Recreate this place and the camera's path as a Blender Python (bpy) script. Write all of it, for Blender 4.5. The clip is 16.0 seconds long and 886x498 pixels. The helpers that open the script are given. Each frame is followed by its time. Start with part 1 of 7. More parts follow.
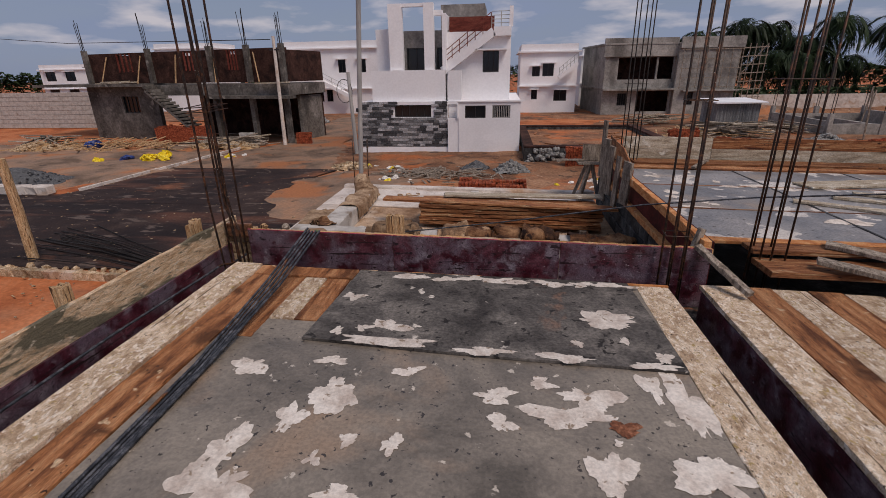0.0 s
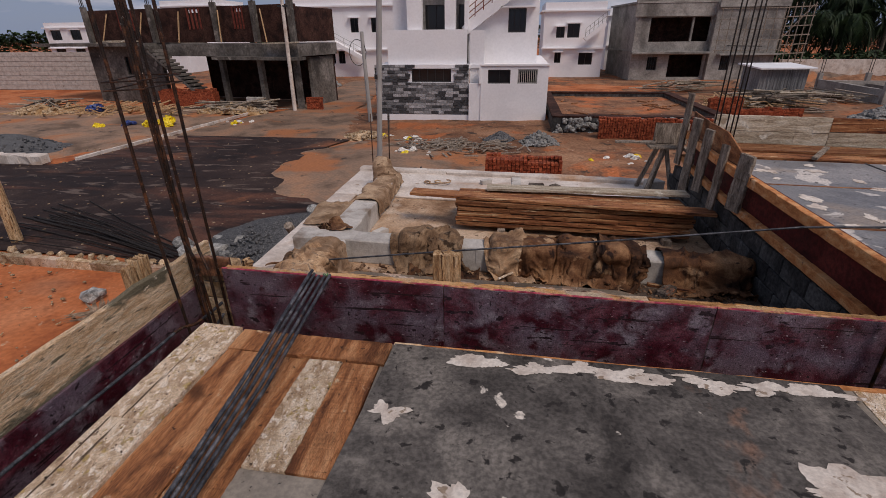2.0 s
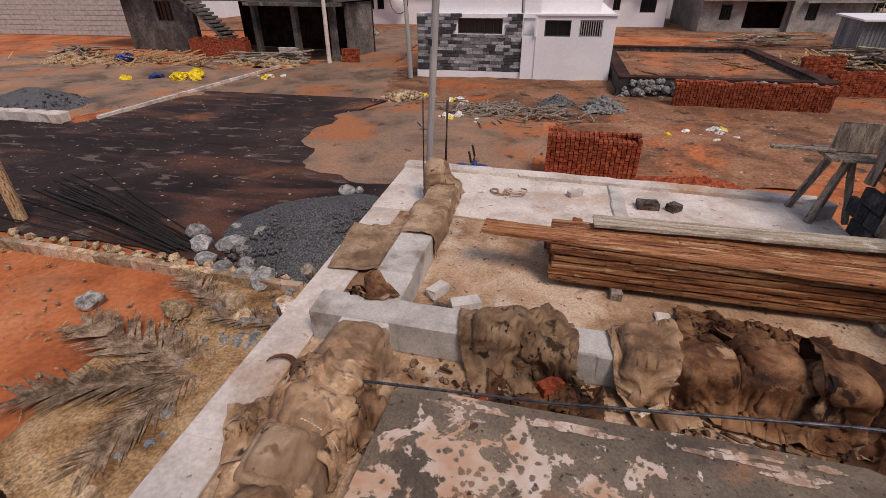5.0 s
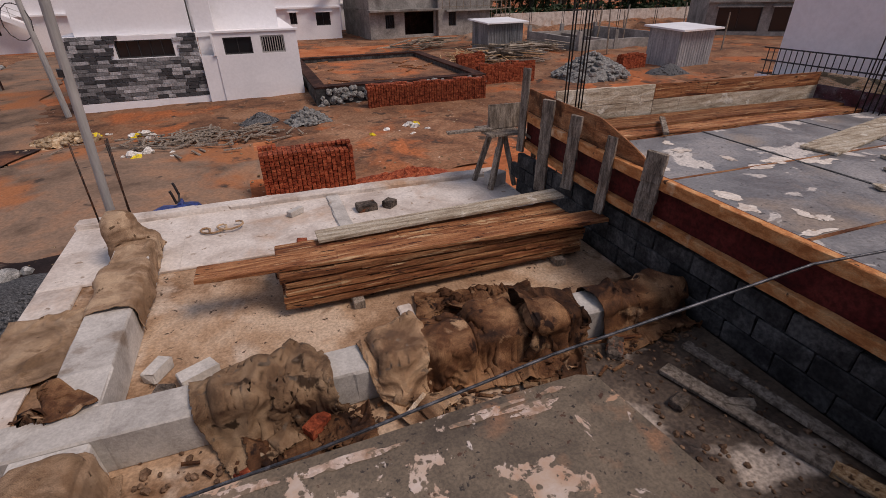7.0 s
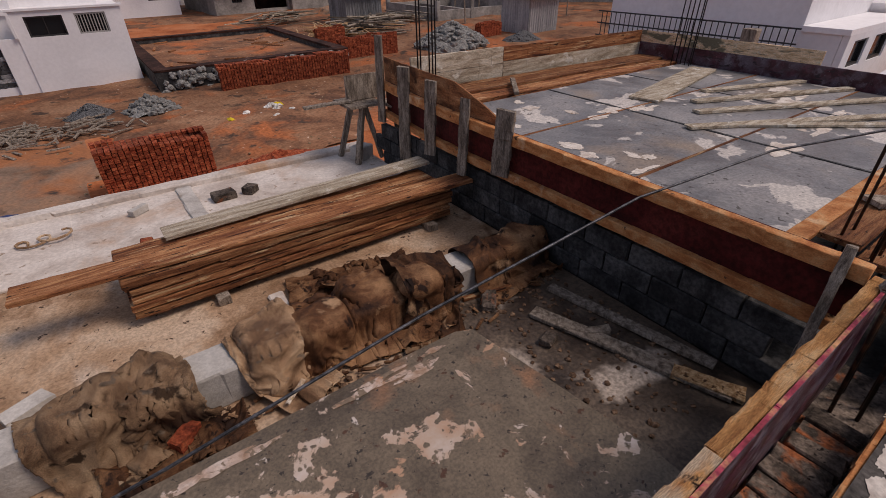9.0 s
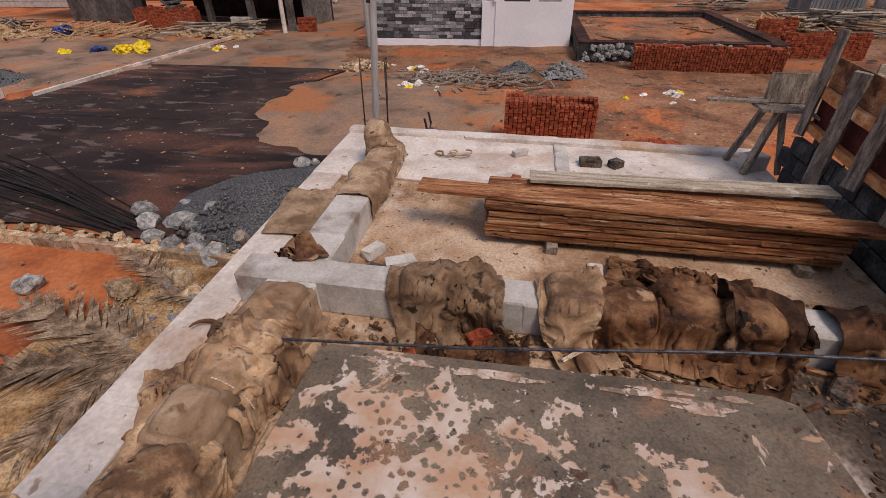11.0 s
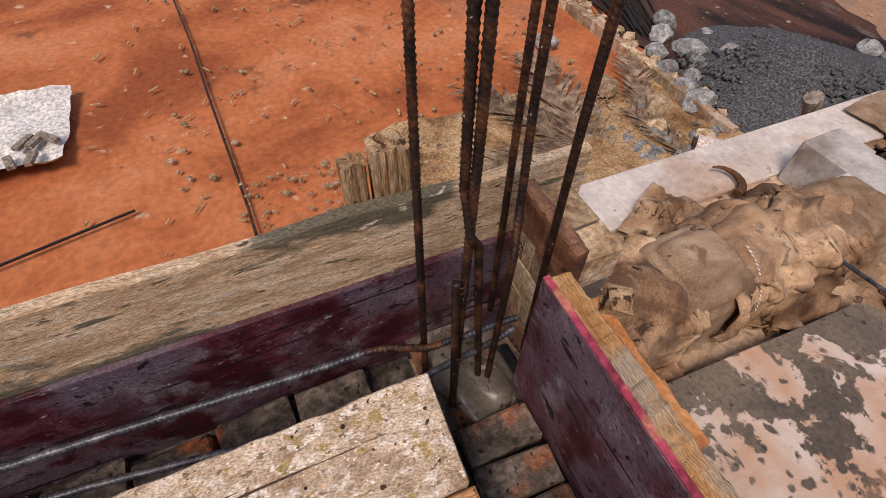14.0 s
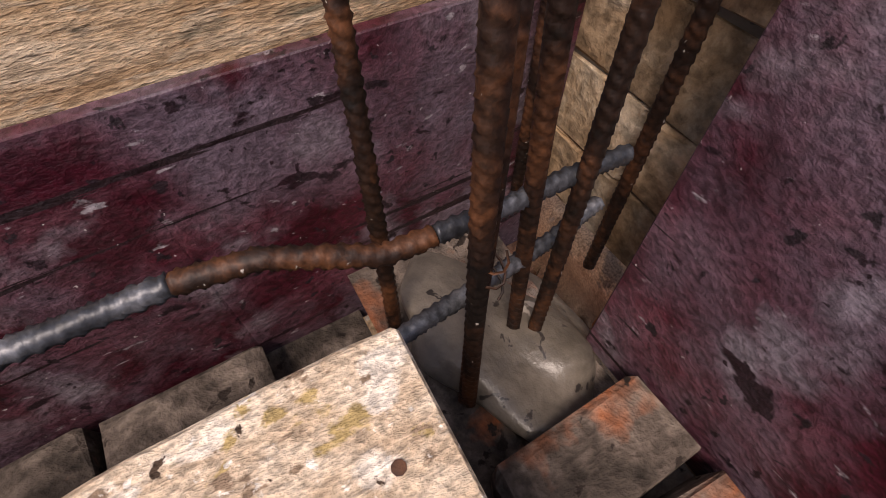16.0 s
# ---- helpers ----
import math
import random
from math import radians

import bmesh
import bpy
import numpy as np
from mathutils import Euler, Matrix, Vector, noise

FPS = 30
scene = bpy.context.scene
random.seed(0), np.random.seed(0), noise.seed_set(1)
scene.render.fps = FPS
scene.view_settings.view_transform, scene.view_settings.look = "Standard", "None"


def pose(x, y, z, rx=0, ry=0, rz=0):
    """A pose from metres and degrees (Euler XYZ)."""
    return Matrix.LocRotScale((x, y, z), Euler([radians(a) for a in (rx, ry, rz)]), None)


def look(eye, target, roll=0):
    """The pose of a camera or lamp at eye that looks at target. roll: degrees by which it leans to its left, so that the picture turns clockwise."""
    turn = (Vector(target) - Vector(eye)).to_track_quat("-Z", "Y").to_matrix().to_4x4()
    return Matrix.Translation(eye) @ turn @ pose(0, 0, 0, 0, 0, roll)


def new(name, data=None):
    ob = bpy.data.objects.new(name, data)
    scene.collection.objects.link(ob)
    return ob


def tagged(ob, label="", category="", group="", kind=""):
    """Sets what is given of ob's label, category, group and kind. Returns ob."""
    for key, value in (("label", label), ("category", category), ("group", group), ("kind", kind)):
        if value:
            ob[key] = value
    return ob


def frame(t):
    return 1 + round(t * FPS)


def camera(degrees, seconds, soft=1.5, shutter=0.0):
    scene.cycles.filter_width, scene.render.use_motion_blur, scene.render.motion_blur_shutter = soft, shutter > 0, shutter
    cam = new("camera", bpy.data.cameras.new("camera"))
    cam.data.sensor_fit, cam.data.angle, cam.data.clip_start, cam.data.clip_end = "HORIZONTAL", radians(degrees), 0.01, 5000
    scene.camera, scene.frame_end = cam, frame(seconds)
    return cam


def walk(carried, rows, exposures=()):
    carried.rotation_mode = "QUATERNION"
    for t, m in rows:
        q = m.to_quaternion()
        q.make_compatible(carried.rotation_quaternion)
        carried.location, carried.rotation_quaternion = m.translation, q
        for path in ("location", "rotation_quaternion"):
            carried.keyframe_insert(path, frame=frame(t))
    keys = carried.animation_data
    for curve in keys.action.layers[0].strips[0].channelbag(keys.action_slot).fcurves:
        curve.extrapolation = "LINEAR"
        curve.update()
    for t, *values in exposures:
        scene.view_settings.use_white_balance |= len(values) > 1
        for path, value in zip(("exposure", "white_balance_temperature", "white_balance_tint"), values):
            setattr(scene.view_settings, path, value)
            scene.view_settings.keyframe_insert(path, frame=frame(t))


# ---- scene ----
cam = camera(86.8, 16.0, 0.6)
METRES, EYE, TILT, LEAN, TURN = 7.5, 1.66, 0.0, 0.0, 7.2
ROWS = [
    (0.0, 0.0, 0.0, 0.0, -0.36, -20.79, 0.96),
    (0.5, -0.0113, 0.0356, -0.006, 1.24, -22.26, 0.85),
    (1.0, -0.0269, 0.0887, -0.0051, 2.16, -23.44, 0.73),
    (1.5, -0.0346, 0.1583, -0.0071, 1.56, -24.25, 0.68),
    (2.0, -0.0536, 0.2248, -0.0064, 1.25, -24.84, 0.66),
    (2.5, -0.0653, 0.2864, -0.0053, 3.3, -26.11, 0.61),
    (3.0, -0.0755, 0.3486, -0.0052, 6.55, -28.07, 0.55),
    (5.5, -0.1296, 0.5368, 0.0042, 4.97, -30.61, 0.27),
    (6.0, -0.1258, 0.5459, 0.0046, -5.05, -30.11, 0.45),
    (6.5, -0.1081, 0.5457, 0.0013, -17.08, -29.59, 0.65),
    (7.0, -0.0946, 0.5387, -0.0002, -28.3, -29.4, 0.82),
    (7.5, -0.0864, 0.5313, -0.0003, -38.2, -29.73, 0.9),
    (8.0, -0.0798, 0.5243, -0.0024, -46.41, -30.6, 0.85),
    (10.5, -0.0715, 0.5318, -0.0179, -16.54, -34.64, 0.88),
    (11.0, -0.0817, 0.5167, -0.0174, 1.93, -33.5, 0.69),
    (11.5, -0.0832, 0.4868, -0.0148, 20.67, -32.7, 0.4),
    (12.0, -0.0746, 0.4681, -0.0156, 37.27, -33.65, -0.03),
    (12.5, -0.0642, 0.4638, -0.0224, 46.73, -35.3, -0.29),
    (13.0, -0.0951, 0.4651, -0.0304, 52.19, -38.12, -0.48),
    (13.5, -0.1397, 0.4766, -0.0379, 56.46, -44.49, -0.66),
    (14.0, -0.1985, 0.508, -0.0766, 59.35, -50.68, -0.63),
    (14.5, -0.2206, 0.516, -0.1162, 61.66, -54.6, -1.76),
    (15.0, -0.2262, 0.5201, -0.1298, 58.81, -55.76, -1.68),
    (15.5, -0.2326, 0.5233, -0.1529, 53.46, -55.08, -0.38),
    (16.0, -0.238, 0.5294, -0.1792, 52.05, -54.25, -0.09),
]
LIGHT = [(0.0, -0.5, 6900, 19), (2.0, -0.52, 6900, 19), (3.2, -0.56, 6900, 19), (5.3, -0.2, 7150, 22), (6.0, -0.36, 7150, 22), (7.0, -0.42, 7150, 22), (8.0, -0.65, 7150, 22),
         (10.5, -0.26, 7150, 22), (12.0, -0.17, 7150, 22), (13.0, -0.24, 7150, 22), (13.5, -0.2, 7150, 22), (14.0, 0.04, 7150, 22), (14.5, 0.46, 7150, 22), (15.2, 0.47, 7150, 22), (16.0, 0.45, 7150, 22)]
walk(cam, [(t, pose(0, 0, EYE, TILT, LEAN, TURN) @ pose(METRES * x, METRES * y, METRES * z, 90 + pitch, roll, yaw)) for t, x, y, z, yaw, pitch, roll in ROWS], LIGHT)

# ---- sky, sun ----
world = bpy.data.worlds.new("overcast_sky")
scene.world = world
world.use_nodes = True
wn, wl = world.node_tree.nodes, world.node_tree.links
wn.clear()
w_out, w_bg = wn.new("ShaderNodeOutputWorld"), wn.new("ShaderNodeBackground")
w_sky = wn.new("ShaderNodeTexSky")
w_sky.sky_type, w_sky.sun_disc = "NISHITA", False
w_sky.sun_elevation, w_sky.sun_rotation = radians(55), radians(134)
w_co, w_map, w_noise, w_ramp, w_mix = (wn.new("ShaderNodeTexCoord"), wn.new("ShaderNodeMapping"), wn.new("ShaderNodeTexNoise"),
                                       wn.new("ShaderNodeValToRGB"), wn.new("ShaderNodeMixRGB"))
w_map.inputs["Scale"].default_value = (1.6, 1.6, 6.0)
w_noise.inputs["Scale"].default_value, w_noise.inputs["Detail"].default_value = 2.2, 7
w_ramp.color_ramp.elements[0].position, w_ramp.color_ramp.elements[1].position = 0.36, 0.62
w_ramp.color_ramp.elements[0].color = (0.72, 0.72, 0.72, 1)
w_mix.inputs["Color2"].default_value = (3.7, 4.9, 7.2, 1)
w_puff, w_lit, w_white = wn.new("ShaderNodeTexNoise"), wn.new("ShaderNodeMapRange"), wn.new("ShaderNodeMixRGB")
w_puff.inputs["Scale"].default_value, w_puff.inputs["Detail"].default_value = 4.5, 8
w_lit.inputs["From Min"].default_value, w_lit.inputs["From Max"].default_value = 0.5, 0.68
w_white.inputs["Color2"].default_value = (8.6, 8.9, 9.8, 1)
wl.new(w_map.outputs["Vector"], w_puff.inputs["Vector"])
wl.new(w_puff.outputs["Fac"], w_lit.inputs["Value"])
wl.new(w_lit.outputs[0], w_white.inputs["Fac"])
wl.new(w_co.outputs["Generated"], w_map.inputs["Vector"])
wl.new(w_map.outputs["Vector"], w_noise.inputs["Vector"])
wl.new(w_noise.outputs["Fac"], w_ramp.inputs["Fac"])
wl.new(w_ramp.outputs["Color"], w_mix.inputs["Fac"])
wl.new(w_sky.outputs["Color"], w_mix.inputs["Color1"])
wl.new(w_mix.outputs["Color"], w_white.inputs["Color1"])
wl.new(w_white.outputs["Color"], w_bg.inputs["Color"])
wl.new(w_bg.outputs["Background"], w_out.inputs["Surface"])
w_bg.inputs["Strength"].default_value = 0.078
sun = new("sun", bpy.data.lights.new("sun", "SUN"))
sun.data.energy, sun.data.angle, sun.data.color = 2.75, radians(22), (1.0, 0.93, 0.84)
sun.matrix_world = look((21, -20, 41), (0, 0, 0))


# ---- materials ----
def surface(name, stops, scale=4.0, stretch=(1, 1, 1), rough=0.85, bump=0.3, fine=60.0, spots=(), metallic=0.0, vary=0.12, grainy=0.35, wet=None):
    """A weathered surface. stops: colours from dark to light; spots: (colour, scale, threshold, softness[, stretch])."""
    m = bpy.data.materials.new(name)
    m.use_nodes = True
    n, l = m.node_tree.nodes, m.node_tree.links
    b = n["Principled BSDF"]
    b.inputs["Roughness"].default_value, b.inputs["Metallic"].default_value = rough, metallic
    b.inputs["Specular IOR Level"].default_value = 0.5 if rough < 0.6 else 0.2
    geo, info = n.new("ShaderNodeTexCoord"), n.new("ShaderNodeObjectInfo")
    off, mp = n.new("ShaderNodeVectorMath"), n.new("ShaderNodeMapping")
    off.operation = "MULTIPLY_ADD"
    comb = n.new("ShaderNodeCombineXYZ")
    for k in range(3):
        l.new(info.outputs["Random"], comb.inputs[k])
    l.new(comb.outputs[0], off.inputs[0])
    off.inputs[1].default_value = (17.0, 31.0, 13.0)
    l.new(geo.outputs["Object"], off.inputs[2])
    mp.inputs["Scale"].default_value = stretch
    l.new(off.outputs[0], mp.inputs["Vector"])

    def tex(s, detail, rough_=0.6, vec=None, distort=0.0):
        t = n.new("ShaderNodeTexNoise")
        t.inputs["Scale"].default_value, t.inputs["Detail"].default_value, t.inputs["Roughness"].default_value = s, detail, rough_
        t.inputs["Distortion"].default_value = distort
        l.new(vec or mp.outputs[0], t.inputs["Vector"])
        return t

    big = tex(scale, 8, 0.65, distort=0.4)
    ramp = n.new("ShaderNodeValToRGB")
    e = ramp.color_ramp.elements
    e[0].position, e[1].position = 0.37, 0.63
    e[0].color, e[1].color = (*stops[0], 1), (*stops[-1], 1)
    for i, c in enumerate(stops[1:-1], 1):
        x = e.new(0.37 + 0.26 * i / (len(stops) - 1))
        x.color = (*c, 1)
    l.new(big.outputs["Fac"], ramp.inputs["Fac"])
    col = ramp.outputs["Color"]
    small = tex(fine, 5)
    for colour, s, th, soft, *st in spots:
        vec = off.outputs[0]
        if st:
            m2 = n.new("ShaderNodeMapping")
            m2.inputs["Scale"].default_value = st[0]
            l.new(vec, m2.inputs["Vector"])
            vec = m2.outputs[0]
        sp = tex(s, 5, 0.55, vec, 0.3)
        r = n.new("ShaderNodeMapRange")
        r.inputs["From Min"].default_value, r.inputs["From Max"].default_value = th, th + soft
        l.new(sp.outputs["Fac"], r.inputs["Value"])
        mx = n.new("ShaderNodeMixRGB")
        mx.inputs["Color2"].default_value = (*colour, 1)
        l.new(r.outputs[0], mx.inputs["Fac"])
        l.new(col, mx.inputs["Color1"])
        col = mx.outputs[0]
    hsv = n.new("ShaderNodeHueSaturation")
    val = n.new("ShaderNodeMapRange")
    val.inputs["To Min"].default_value, val.inputs["To Max"].default_value = 1 - vary, 1 + vary
    l.new(info.outputs["Random"], val.inputs["Value"])
    gr = n.new("ShaderNodeMapRange")
    gr.inputs["From Min"].default_value, gr.inputs["From Max"].default_value = 0.38, 0.62
    gr.inputs["To Min"].default_value, gr.inputs["To Max"].default_value = 1 - grainy, 1 + grainy
    l.new(small.outputs["Fac"], gr.inputs["Value"])
    mul = n.new("ShaderNodeMath")
    mul.operation = "MULTIPLY"
    l.new(val.outputs[0], mul.inputs[0])
    l.new(gr.outputs[0], mul.inputs[1])
    l.new(mul.outputs[0], hsv.inputs["Value"])
    l.new(col, hsv.inputs["Color"])
    l.new(hsv.outputs[0], b.inputs["Base Color"])
    if wet:
        wr = n.new("ShaderNodeMapRange")
        wr.inputs["From Min"].default_value, wr.inputs["From Max"].default_value = 0.42, 0.62
        wr.inputs["To Min"].default_value, wr.inputs["To Max"].default_value = wet
        l.new(big.outputs["Fac"], wr.inputs["Value"])
        l.new(wr.outputs[0], b.inputs["Roughness"])
    bp = n.new("ShaderNodeBump")
    bp.inputs["Strength"].default_value, bp.inputs["Distance"].default_value = min(1.0, bump * 1.35), 0.02
    ht = n.new("ShaderNodeMath")
    ht.operation = "MULTIPLY_ADD"
    ht.inputs[1].default_value = 0.4
    l.new(small.outputs["Fac"], ht.inputs[0])
    l.new(big.outputs["Fac"], ht.inputs[2])
    l.new(ht.outputs[0], bp.inputs["Height"])
    l.new(bp.outputs[0], b.inputs["Normal"])
    return m


EARTH = surface("red_earth", [(0.26, 0.07, 0.026), (0.43, 0.135, 0.05), (0.5, 0.19, 0.085)], 0.35, rough=0.95, bump=0.4, fine=9, grainy=0.14,
                spots=[((0.27, 0.165, 0.105), 0.11, 0.52, 0.12), ((0.19, 0.065, 0.03), 0.8, 0.62, 0.1), ((0.5, 0.3, 0.18), 3.0, 0.65, 0.06), ((0.14, 0.07, 0.04), 22, 0.68, 0.03)])
EARTH_FINE = surface("dry_rubble_earth", [(0.2, 0.105, 0.045), (0.4, 0.24, 0.115), (0.52, 0.36, 0.2)], 1.6, rough=0.95, bump=0.7, fine=25)
ASPHALT = surface("wet_muddy_asphalt", [(0.02, 0.013, 0.012), (0.036, 0.023, 0.021), (0.062, 0.042, 0.037)], 0.5, rough=0.95, bump=0.3, fine=16, grainy=0.25,
                  spots=[((0.12, 0.055, 0.038), 0.28, 0.54, 0.12, (0.6, 2.0, 1)), ((0.13, 0.095, 0.08), 1.6, 0.6, 0.05, (0.5, 1.6, 1)), ((0.2, 0.15, 0.125), 5, 0.67, 0.03, (0.6, 1.4, 1)), ((0.26, 0.105, 0.055), 0.2, 0.63, 0.08)], wet=(0.75, 1.0))
ASPHALT.node_tree.nodes["Principled BSDF"].inputs["Specular IOR Level"].default_value = 0.15
SOIL_GREY = surface("grey_muddy_soil", [(0.13, 0.085, 0.058), (0.25, 0.165, 0.115), (0.36, 0.2, 0.12)], 0.4, rough=0.8, bump=0.4, fine=12, grainy=0.15,
                    spots=[((0.38, 0.15, 0.065), 0.3, 0.54, 0.1), ((0.07, 0.05, 0.04), 1.2, 0.62, 0.08)])
PLANK_PALE = surface("sun_bleached_plank", [(0.36, 0.24, 0.15), (0.56, 0.42, 0.29), (0.72, 0.59, 0.45)], 9, (1.6, 0.9, 1.6), 0.85, 0.6, 150,
                     [((0.76, 0.66, 0.55), 34, 0.54, 0.08, (1, 0.6, 1)), ((0.42, 0.3, 0.13), 26, 0.62, 0.03, (1, 0.7, 1)), ((0.26, 0.18, 0.12), 60, 0.61, 0.04, (1, 0.6, 1)), ((0.8, 0.72, 0.62), 90, 0.63, 0.04), ((0.07, 0.045, 0.03), 42, 0.66, 0.02, (1, 0.8, 1)), ((0.09, 0.06, 0.04), 4, 0.665, 0.012, (7, 0.2, 1))], grainy=0.32)
PLANK_BROWN = surface("wet_brown_plank", [(0.12, 0.044, 0.02), (0.33, 0.135, 0.056), (0.47, 0.24, 0.115)], 3, (5, 0.6, 3), 0.7, 0.5, 60,
                      [((0.1, 0.04, 0.018), 2.2, 0.56, 0.1), ((0.56, 0.4, 0.25), 11, 0.66, 0.05), ((0.05, 0.025, 0.015), 30, 0.66, 0.03)])
PLANK_X = surface("plank_along_x", [(0.14, 0.046, 0.02), (0.29, 0.115, 0.048), (0.45, 0.225, 0.105)], 4.5, (0.35, 4, 5), 0.75, 0.6, 70,
                  [((0.06, 0.02, 0.011), 5, 0.62, 0.05, (0.25, 3, 4)), ((0.52, 0.34, 0.19), 6, 0.6, 0.05, (0.3, 3, 5)), ((0.03, 0.012, 0.008), 22, 0.63, 0.03, (0.3, 2, 2))], grainy=0.3, vary=0.3)
PLANK_GREY_X = surface("grey_plank_along_x", [(0.26, 0.2, 0.14), (0.43, 0.36, 0.27), (0.55, 0.49, 0.4)], 4, (0.6, 6, 4), 0.85, 0.5, 60,
                       [((0.62, 0.58, 0.5), 5, 0.6, 0.06)])
WET_WOOD = surface("wet_red_brown_board", [(0.06, 0.022, 0.012), (0.13, 0.05, 0.025), (0.24, 0.11, 0.055)], 6, (0.8, 3, 3), 0.55, 0.4, 70,
                   [((0.36, 0.15, 0.06), 4, 0.6, 0.08), ((0.03, 0.014, 0.01), 16, 0.62, 0.04)])
BOARD_OLD = surface("weathered_mossy_board", [(0.5, 0.32, 0.18), (0.72, 0.51, 0.32), (0.84, 0.66, 0.47)], 9, (2.5, 0.8, 4), 0.9, 0.8, 110,
                    [((0.62, 0.47, 0.32), 45, 0.56, 0.05, (1, 0.4, 2)), ((0.18, 0.155, 0.105), 1.5, 0.55, 0.03, (1, 0.9, 2.2)), ((0.2, 0.17, 0.115), 7, 0.62, 0.04, (1, 0.4, 2.6)), ((0.12, 0.1, 0.065), 34, 0.64, 0.03, (1, 0.4, 2)), ((0.7, 0.6, 0.46), 16, 0.63, 0.03, (1, 0.5, 2))], grainy=0.34)
WOOD_GREY = surface("old_grey_timber", [(0.12, 0.095, 0.075), (0.27, 0.22, 0.175), (0.4, 0.34, 0.28)], 5, (5, 5, 0.7), 0.9, 0.6, 50)
WOOD_ORANGE = surface("fresh_orange_timber", [(0.36, 0.125, 0.042), (0.52, 0.215, 0.078), (0.6, 0.32, 0.145)], 5, (1.5, 1.5, 3), 0.75, 0.3, 60,
                      [((0.09, 0.045, 0.025), 9, 0.67, 0.03), ((0.68, 0.5, 0.32), 3, 0.6, 0.1)], grainy=0.15)
WOOD_SPLIT = surface("split_raw_timber", [(0.28, 0.15, 0.07), (0.5, 0.32, 0.17), (0.66, 0.48, 0.3)], 6, (6, 6, 0.8), 0.9, 0.9, 60,
                     [((0.1, 0.05, 0.025), 9, 0.6, 0.04, (3, 3, 0.3)), ((0.06, 0.03, 0.018), 24, 0.66, 0.03)])
PLY_MAROON = surface("scuffed_maroon_ply", [(0.035, 0.004, 0.008), (0.07, 0.01, 0.019), (0.12, 0.035, 0.05)], 7, (1, 1, 1.2), 0.42, 0.35, 120,
                     [((0.118, 0.082, 0.106), 4.0, 0.41, 0.18), ((0.045, 0.004, 0.01), 5, 0.55, 0.08), ((0.19, 0.155, 0.18), 8, 0.56, 0.14), ((0.02, 0.008, 0.012), 10, 0.63, 0.02, (0.8, 0.8, 2)),
                      ((0.3, 0.26, 0.28), 44, 0.66, 0.05, (0.7, 0.7, 1.6)), ((0.02, 0.01, 0.014), 46, 0.63, 0.03), ((0.018, 0.008, 0.01), 3, 0.635, 0.01, (0.5, 0.5, 14)), ((0.42, 0.37, 0.37), 110, 0.71, 0.02)],
                     wet=(0.3, 0.65))
PLY_RED = surface("bright_red_ply", [(0.05, 0.007, 0.007), (0.09, 0.011, 0.01), (0.13, 0.022, 0.018)], 2, rough=0.7, bump=0.15, fine=30)
PLY_EDGE = surface("pink_ply_edge", [(0.2, 0.03, 0.04), (0.36, 0.05, 0.085), (0.5, 0.27, 0.13)], 8, rough=0.7, bump=0.3, fine=40)
SHEET = surface("cement_stained_sheet", [(0.1, 0.085, 0.068), (0.19, 0.162, 0.132), (0.25, 0.215, 0.175)], 1.3, rough=0.5, bump=0.25, fine=50,
                spots=[((0.28, 0.2, 0.14), 0.9, 0.58, 0.1), ((0.5, 0.44, 0.37), 9, 0.675, 0.02), ((0.04, 0.033, 0.03), 26, 0.645, 0.02)], wet=(0.3, 0.7), grainy=0.15)
SHEET_DARK = surface("dark_cement_sheet", [(0.05, 0.044, 0.04), (0.105, 0.094, 0.085), (0.19, 0.17, 0.15)], 2.2, rough=0.65, bump=0.45, fine=45,
                     spots=[((0.62, 0.56, 0.49), 3.3, 0.68, 0.015), ((0.24, 0.13, 0.085), 1.3, 0.62, 0.08), ((0.03, 0.026, 0.024), 13, 0.6, 0.04)], grainy=0.3)
SHEET_RUST = surface("rusty_cement_sheet", [(0.1, 0.075, 0.052), (0.17, 0.13, 0.09), (0.24, 0.185, 0.13)], 1.4, rough=0.45, bump=0.3, fine=60,
                     spots=[((0.36, 0.19, 0.105), 1.5, 0.56, 0.1), ((0.05, 0.038, 0.03), 26, 0.64, 0.02), ((0.1, 0.045, 0.025), 11, 0.66, 0.02)], wet=(0.3, 0.7), grainy=0.22)


